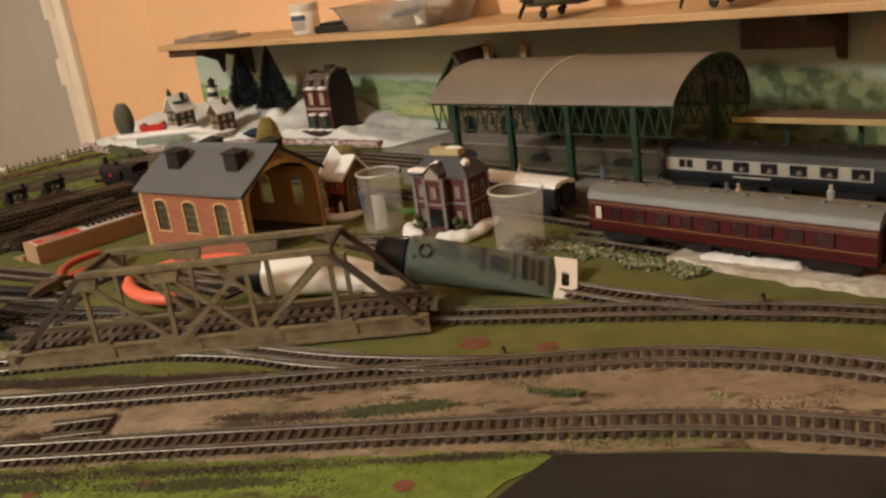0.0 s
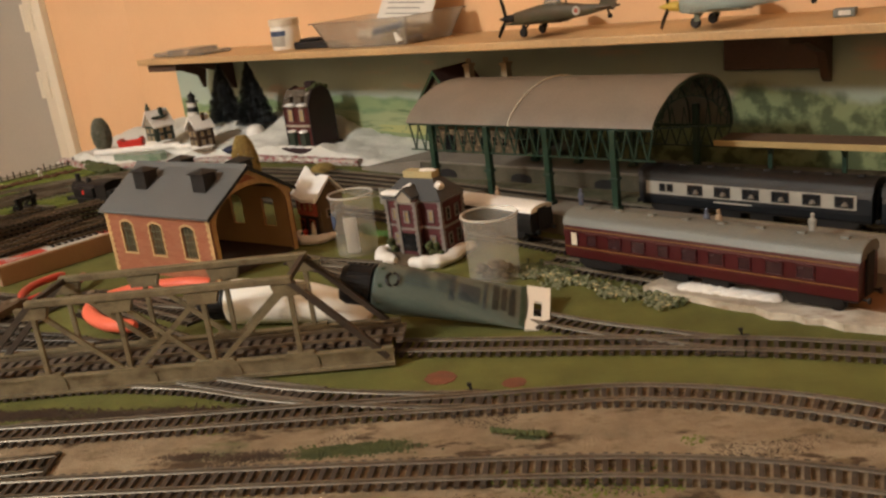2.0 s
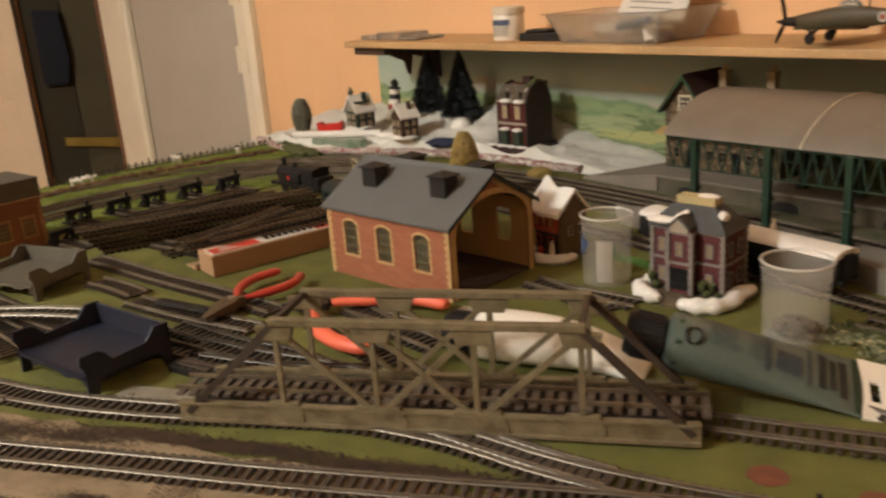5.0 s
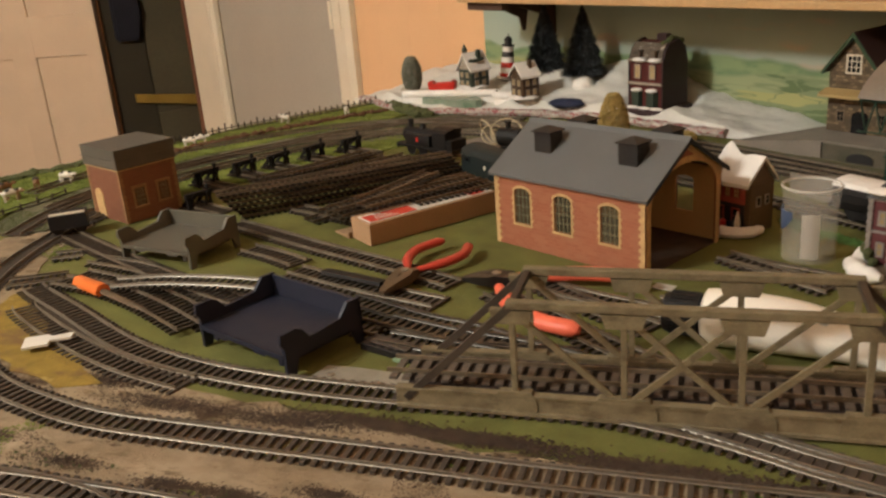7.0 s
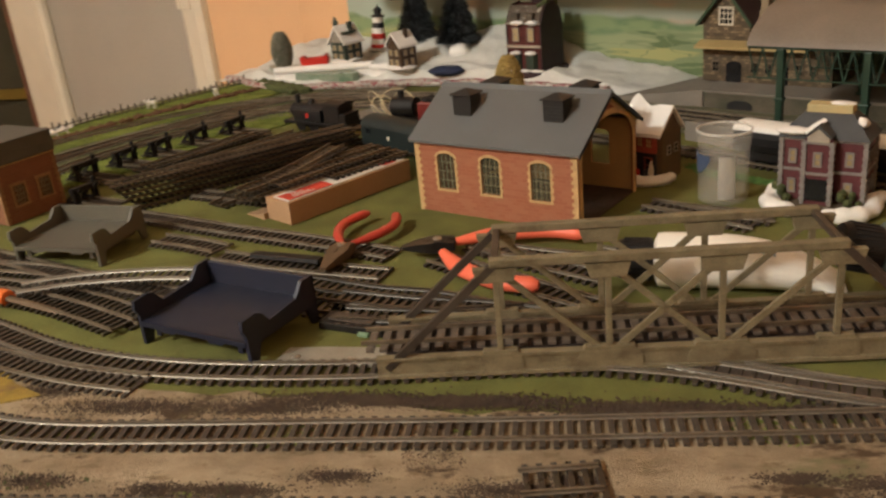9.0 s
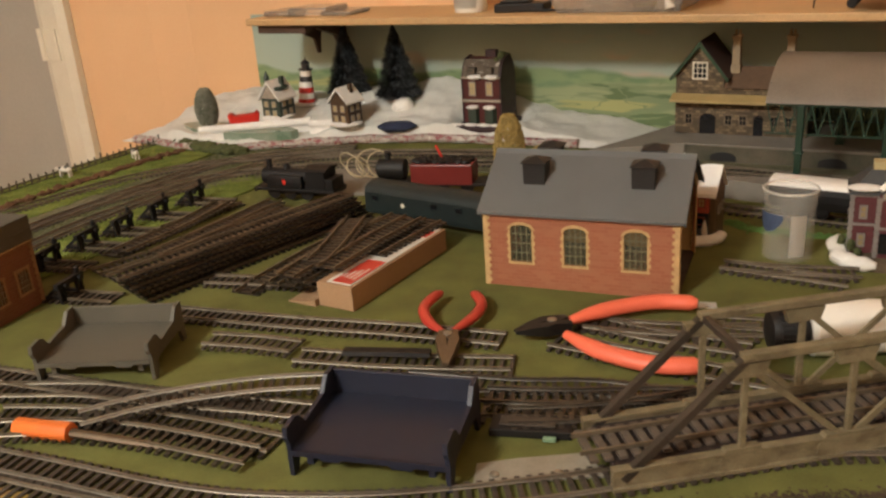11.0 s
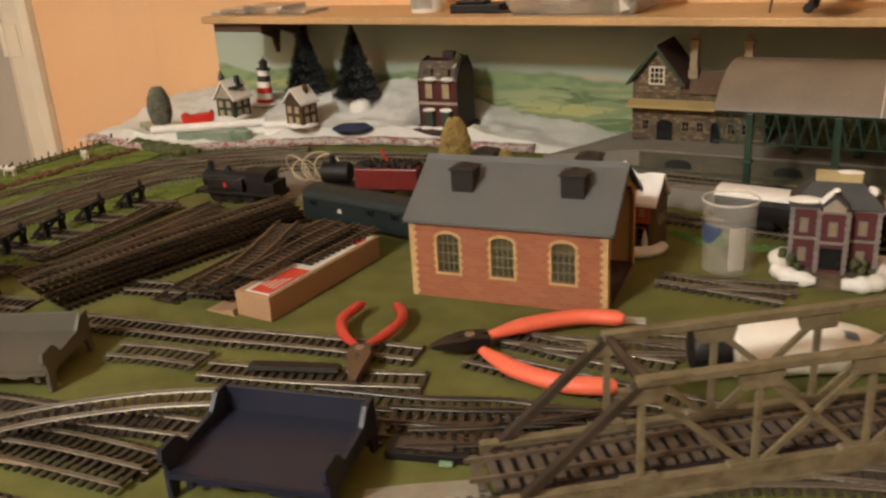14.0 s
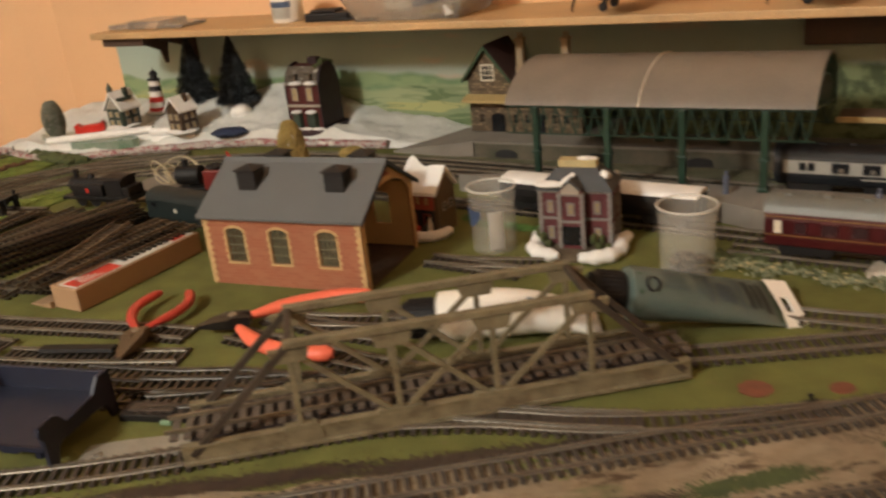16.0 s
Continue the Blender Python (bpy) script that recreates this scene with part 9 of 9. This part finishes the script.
# ---- lichen and plaster along the red coach ----
rnd = random.Random(8)
bm = bmesh.new()
tufts = [(rnd.random(), rnd.gauss(0, 0.007)) for k in range(26)]
crumbs = [bm, bmesh.new(), bmesh.new()]
for k in range(1500):
    t, o = rnd.choice(tufts)
    t, o = t + rnd.gauss(0, 0.035), o + rnd.gauss(0, 0.0045)
    x, y = 0.108 + 0.115 * t + o * 0.64, 0.752 - 0.098 * t + o * 0.76
    r = rnd.uniform(0.0006, 0.0019)
    lump(rnd.choice(crumbs[:1] * 7 + crumbs[1:2] * 3 + crumbs[2:]), x, y, 0.001 + rnd.random() * 0.0015, r * rnd.uniform(0.8, 1.6), r * rnd.uniform(0.8, 1.6), r * 0.9, k, 1, 0.6)
solid("moss_crumbs", crumbs[1], "moss", "dark moss crumbs among the lichen", "moss", kind="stuff")
solid("plaster_crumbs", crumbs[2], "straw", "straw coloured crumbs among the lichen", "scatter", kind="stuff")
solid("lichen_bank", bm, "palemoss", "bank of pale green lichen below the red coach", "lichen", kind="stuff")
bm = bmesh.new()
for k in range(220):
    t = rnd.random()
    x, y = 0.10 + 0.05 * t + rnd.gauss(0, 0.006), 0.765 - 0.02 * t + rnd.gauss(0, 0.006)
    lump(bm, x, y, 0.0015, rnd.uniform(0.001, 0.0028), rnd.uniform(0.001, 0.0028), rnd.uniform(0.001, 0.003), k, 1, 0.6)
solid("moss_clump", bm, "moss", "dark green moss beside the plastic pot", "moss", kind="stuff")
M["plaster"] = ground_mat("cream_plaster", [(0.62, 0.54, 0.43), ((0.72, 0.67, 0.58), 0.46, 0.6, 30), ((0.34, 0.2, 0.1), 0.6, 0.7, 22)], 40, 1200, 0.8)
patch("plaster_bank", [(0.205, 0.685), (0.235, 0.655), (0.285, 0.615), (0.335, 0.58), (0.42, 0.52), (0.43, 0.545), (0.36, 0.605), (0.3, 0.65), (0.25, 0.69), (0.22, 0.70)], -0.001, 0.0055, "plaster", "bank of bare cream plaster below the red coach", "plaster", 0.012, 0.003, 31, kind="stuff")
bm = bmesh.new()
for k in range(16):
    t = k / 15
    lump(bm, 0.235 + 0.055 * t, 0.672 - 0.035 * t, 0.006, 0.008, 0.0065, 0.004, k, 2, 0.4)
solid("plaster_lump", bm, "snow", "ridge of white plaster below the red coach", "plaster", kind="stuff", smooth=True)
M["browncard"] = mat("red_brown_board", (0.24, 0.12, 0.055), 0.8, 0, 0.2, 30, 500, 0.2)
patch("brown_board", [(0.28, 0.665), (0.345, 0.605), (0.44, 0.535), (0.5, 0.57), (0.4, 0.66), (0.33, 0.70)], -0.001, 0.0062, "browncard", "red brown board under the end of the red coach", "board", 0.02, 0.001, 33, kind="")
M["ochreground"] = ground_mat("yellow_ochre_scatter", [(0.33, 0.23, 0.05), ((0.20, 0.12, 0.05), 0.52, 0.62, 30), ((0.4, 0.29, 0.09), 0.6, 0.7, 40)], 50, 1200, 0.8)
patch("ochre_ground", [(-0.69, 0.60), (-0.66, 0.575), (-0.6, 0.545), (-0.55, 0.53), (-0.52, 0.54), (-0.56, 0.565), (-0.62, 0.6), (-0.665, 0.64), (-0.70, 0.68), (-0.72, 0.66)], 0.0, 0.0014, "ochreground", "yellow ochre scatter inside the bend", "ground cover", 0.012, 0.003, 34, kind="stuff")

# ---- things on the shelf ----
ST = SHELF_Z + 0.0095
bt = thing("pill_bottle", "white plastic bottle with a screw lid and blue label", "bottle", wallpose(0.347, 0.062, ST))
b = bmesh.new()
lathe(b, [(0.021, 0), (0.0225, 0.002), (0.0225, 0.033), (0.021, 0.036)], 28)
part("bottle_body", b, "tubewhite", bt, smooth=True)
b = bmesh.new()
lathe(b, [(0.0235, 0.036), (0.0235, 0.045), (0.022, 0.0465)], 28)
part("lid", b, "offwhite", bt, smooth=True)
b = bmesh.new()
shell(b, 0.0228, 0.0228, 0.021, 0.029, radians(-165), radians(-40))
part("label", b, "bluelabel", bt, "dark blue label band")
b = bmesh.new()
shell(b, 0.0228, 0.0228, 0.006, 0.020, radians(-160), radians(-45))
part("label", b, "paperlabel", bt, "white label")
b = bmesh.new()
box(b, -0.034, -0.02, 0, 0.034, 0.02, 0.011, 0.002)
box(b, -0.028, -0.014, 0.011, 0.012, 0.014, 0.015, 0.002)
cas = solid("black_case", b, "blackplastic", "flat black plastic case on the shelf", "plastic case", wallpose(0.425, 0.06, ST, 6))
b = bmesh.new()
sweep(b, [(0, 0, 0.003), (0.03, 0.006, 0.003), (0.07, 0.002, 0.003)], ring(0.0018, 6))
solid("black_pen", b, "blackplastic", "thin black pen lying on the shelf", "pen", wallpose(0.45, 0.03, ST))
M["tubclear"] = mat("clear_tub_plastic", (0.85, 0.82, 0.76), 0.2, 0, 0.05, 40, 400, 0.02, trans=0.85)
tb = thing("clear_tub", "clear plastic tub full of small kit parts", "plastic tub", wallpose(0.563, 0.07, ST + 0.0003))
b = bmesh.new()
lo, hi = (0.076, 0.045), (0.092, 0.058)
prof = [(lo, 0.0), (hi, 0.036), ((hi[0] + 0.004, hi[1] + 0.004), 0.036), ((hi[0] + 0.004, hi[1] + 0.004), 0.0375), ((hi[0] - 0.0012, hi[1] - 0.0012), 0.0375), ((lo[0] - 0.0012, lo[1] - 0.0012), 0.0014)]
rings = [[b.verts.new((sx * a, sy * c, z)) for sx, sy in ((-1, -1), (1, -1), (1, 1), (-1, 1))] for (a, c), z in prof]
for p, q in zip(rings, rings[1:]):
    for k in range(4):
        b.faces.new((p[k], p[(k + 1) % 4], q[(k + 1) % 4], q[k]))
b.faces.new(rings[0][::-1])
b.faces.new(rings[-1])
part("tub_wall", b, "tubclear", tb)
rnd = random.Random(15)
for k in range(16):
    b = bmesh.new()
    x, y = rnd.uniform(-0.062, 0.062), rnd.uniform(-0.034, 0.034)
    a, c, h = rnd.uniform(0.008, 0.024), rnd.uniform(0.004, 0.012), rnd.uniform(0.004, 0.014)
    box(b, -a, -c, 0, a, c, h, 0.001, pose(x, y, 0.002 + 0.0012 * k, rnd.uniform(-12, 12), rnd.uniform(-12, 12), rnd.uniform(0, 180)))
    part("kit_part", b, rnd.choice(("offwhite", "steel", "bluelabel", "coachroof", "straw", "paperlabel")), tb)
b = bmesh.new()
prism(b, [(-0.045, -0.028), (0.05, -0.03), (0.054, 0.03), (-0.04, 0.034)], 0, 0.0006)
bmesh.ops.transform(b, matrix=pose(0.02, 0.022, 0.052, 62, 4, 5), verts=b.verts)
sheet = part("instruction_sheet", b, "paperlabel", tb, "white folded instruction sheet")
for k in range(5):
    b = bmesh.new()
    box(b, -0.03, -0.018 + 0.008 * k, 0.0008, 0.034 - 0.006 * (k % 2), -0.0165 + 0.008 * k, 0.001)
    bmesh.ops.transform(b, matrix=pose(0.02, 0.022, 0.052, 62, 4, 5), verts=b.verts)
    part("print_line", b, "coachroof", sheet)
# clear blister at the shelf's end, a small grey box
for s0, s1, h in ((0.015, 0.075, 0.008), (0.06, 0.13, 0.012), (0.12, 0.17, 0.006)):
    b = bmesh.new()
    box(b, s0, 0.025, 0, s1, 0.085, h, 0.003)
    solid("clear_packet", b, "tubclear", "crumpled clear plastic packet on the shelf's end", "plastic packet", wallpose(0, 0, ST + 0.0003), group="clear packets")
b = bmesh.new()
box(b, -0.010, -0.007, 0, 0.010, 0.007, 0.008, 0.001)
mb = solid("small_box", b, "coachroof", "small grey box on the shelf", "small box", wallpose(1.178, 0.07, ST, 8))
b = bmesh.new()
box(b, -0.005, -0.0076, 0.002, 0.006, -0.0071, 0.0065)
part("label", b, "paperlabel", mb)

# ---- model aircraft ----
M["raf"] = mat("dark_green_brown_camouflage", (0.04, 0.048, 0.022), 0.55, 0, 0.5, 22, 600, 0.05, col2=(0.085, 0.05, 0.027))
M["rafunder"] = mat("pale_grey_underside", (0.25, 0.26, 0.22), 0.5, 0, 0.2, 30, 600, 0.05)
M["lw"] = mat("pale_blue_grey_fuselage", (0.28, 0.33, 0.30), 0.5, 0, 0.2, 30, 600, 0.05)
M["lwtop"] = mat("grey_green_splinter", (0.12, 0.14, 0.10), 0.55, 0, 0.4, 25, 600, 0.05)
M["lwyellow"] = mat("yellow_nose_paint", (0.52, 0.37, 0.06), 0.5, 0, 0.15, 40, 600, 0.03)
M["canopyglass"] = mat("clear_canopy", (0.7, 0.75, 0.72), 0.1, 0, 0.05, 40, 400, 0.0, trans=0.8)


def aircraft(m, L, body, under, nose, label, tailcol):
    """A low-wing propeller fighter on its wheels; nose towards -x."""
    top = thing("model_aircraft", label, "model aircraft", m, group="model aircraft on the shelf")
    sect = [(0.0, 0.10, 0.0), (0.03, 0.42, 0.0), (0.12, 0.58, 0.0), (0.28, 0.68, 0.02), (0.42, 0.72, 0.03), (0.55, 0.62, 0.03), (0.72, 0.42, 0.03), (0.88, 0.24, 0.04), (0.97, 0.1, 0.05)]
    R = L * 0.085
    axis = lambda x: (x - 0.0) * L
    b = bmesh.new()
    rings = [[b.verts.new((axis(x), R * r * 0.75 * math.cos(2 * math.pi * k / 16), R * r * 1.25 * math.sin(2 * math.pi * k / 16) + lift * L)) for k in range(16)] for x, r, lift in sect]
    for p, q in zip(rings, rings[1:]):
        for k in range(16):
            b.faces.new((p[k], q[k], q[(k + 1) % 16], p[(k + 1) % 16]))
    b.faces.new(rings[0])
    b.faces.new(rings[-1])
    part("fuselage", b, body, top, smooth=True)
    b = bmesh.new()
    lathe(b, [(R * 0.44, 0.0), (R * 0.36, 0.018 * L / 0.2), (R * 0.12, 0.03 * L / 0.2), (0.0004, 0.034 * L / 0.2)], 14, pose(0.006, 0, 0, 0, -90))
    part("spinner", b, nose, top, smooth=True)
    for s in (-1, 1):
        b = bmesh.new()
        outline = [(0.20, 0.03), (0.24, 0.30), (0.29, 0.47), (0.36, 0.5), (0.44, 0.42), (0.50, 0.22), (0.52, 0.03)]
        v = prism(b, [(x * L, s * y * L) for x, y in outline], -0.0012, 0.0012)
        for p in v:
            p.co.z += abs(p.co.y) * 0.09 - R * 0.55
        part("wing", b, body, top)
        b = bmesh.new()
        v = prism(b, [(0.86 * L, s * 0.005), (0.885 * L, s * 0.15 * L), (0.93 * L, s * 0.17 * L), (0.97 * L, s * 0.1 * L), (0.97 * L, s * 0.005)], 0.04 * L - 0.0008, 0.04 * L + 0.0008)
        part("tailplane", b, body, top)
        b = bmesh.new()
        y = s * 0.13 * L
        bar(b, (0.25 * L, y * 0.8, -R * 0.5), (0.21 * L, y, -R * 1.2), 0.0022)
        box(b, 0.21 * L, y + s * 0.003 - 0.0004, -R * 1.15, 0.25 * L, y + s * 0.003 + 0.0004, -R * 0.55, 0)
        part("undercarriage_leg", b, under, top)
        b = bmesh.new()
        lathe(b, [(0.0015, -0.0022), (R * 0.36, -0.0022), (R * 0.44, -0.0008), (R * 0.44, 0.0008), (R * 0.36, 0.0022), (0.0015, 0.0022)], 18, pose(0.21 * L, y, -R * 1.25, 90))
        part("wheel", b, "blackplastic", top, smooth=True)
    b = bmesh.new()
    prism(b, [(0.84 * L, 0.035 * L), (0.87 * L, 0.10 * L), (0.92 * L, 0.155 * L), (0.965 * L, 0.165 * L), (1.0 * L, 0.12 * L), (1.0 * L, 0.04 * L), (0.97 * L, 0.015 * L)], -0.001, 0.001, "y")
    part("fin", b, tailcol, top)
    b = bmesh.new()
    lathe(b, [(0.0028, -0.001), (0.0028, 0.001)], 10, pose(0.94 * L, 0, -0.004, 90))
    bar(b, (0.94 * L, 0, -0.003), (0.92 * L, 0, 0.022 * L), 0.0016)
    part("tail_wheel", b, "blackplastic", top)
    b = bmesh.new()
    lump(b, 0.42 * L, 0, 0.03 * L + R * 0.85, 0.085 * L, R * 0.36, R * 0.55, 1, 2, 0.0)
    part("cockpit_canopy", b, "canopyglass", top, smooth=True)
    for a in (20, 140, 260):
        b = bmesh.new()
        prism(b, [(-0.0025, 0.004), (0.0025, 0.004), (0.004, 0.022 * L / 0.2), (0.0025, 0.036 * L / 0.2), (-0.0015, 0.036 * L / 0.2)], -0.0005, 0.0005, "x", pose(-0.008, 0, 0, a))
        part("propeller_blade", b, "blackplastic", top)
    b = bmesh.new()
    bar(b, (0.55 * L, 0, R * 0.8), (0.55 * L, 0, R * 2.2), 0.0012)
    part("aerial_mast", b, "blackplastic", top)
    for s in (-1, 1):
        b = bmesh.new()
        lathe(b, [(R * 0.42, -0.0004), (R * 0.42, 0.0004)], 18, pose(0.66 * L, s * R * 0.40, 0.03 * L, 90))
        part("roundel", b, "coachcream", top, "pale round marking")
        b = bmesh.new()
        lathe(b, [(R * 0.2, -0.0005), (R * 0.2, 0.0005)], 14, pose(0.66 * L, s * (R * 0.40 + 0.0002), 0.03 * L, 90))
        part("roundel_centre", b, "figred", top, "dull red centre")
    return top


aircraft(wallpose(0.792, 0.055, ST + 0.0214, -1), 0.148, "raf", "blackplastic", "blackplastic", "camouflaged green and brown fighter aircraft kit on its wheels", "raf")
aircraft(wallpose(1.01, 0.055, ST + 0.0222, -1), 0.154, "lw", "lwtop", "lwyellow", "pale blue grey fighter aircraft kit with a yellow nose", "lwyellow")
aircraft(wallpose(1.25, 0.055, ST + 0.0222, -1), 0.154, "raf", "rafunder", "lwyellow", "brown camouflaged fighter aircraft kit at the shelf's end", "raf")
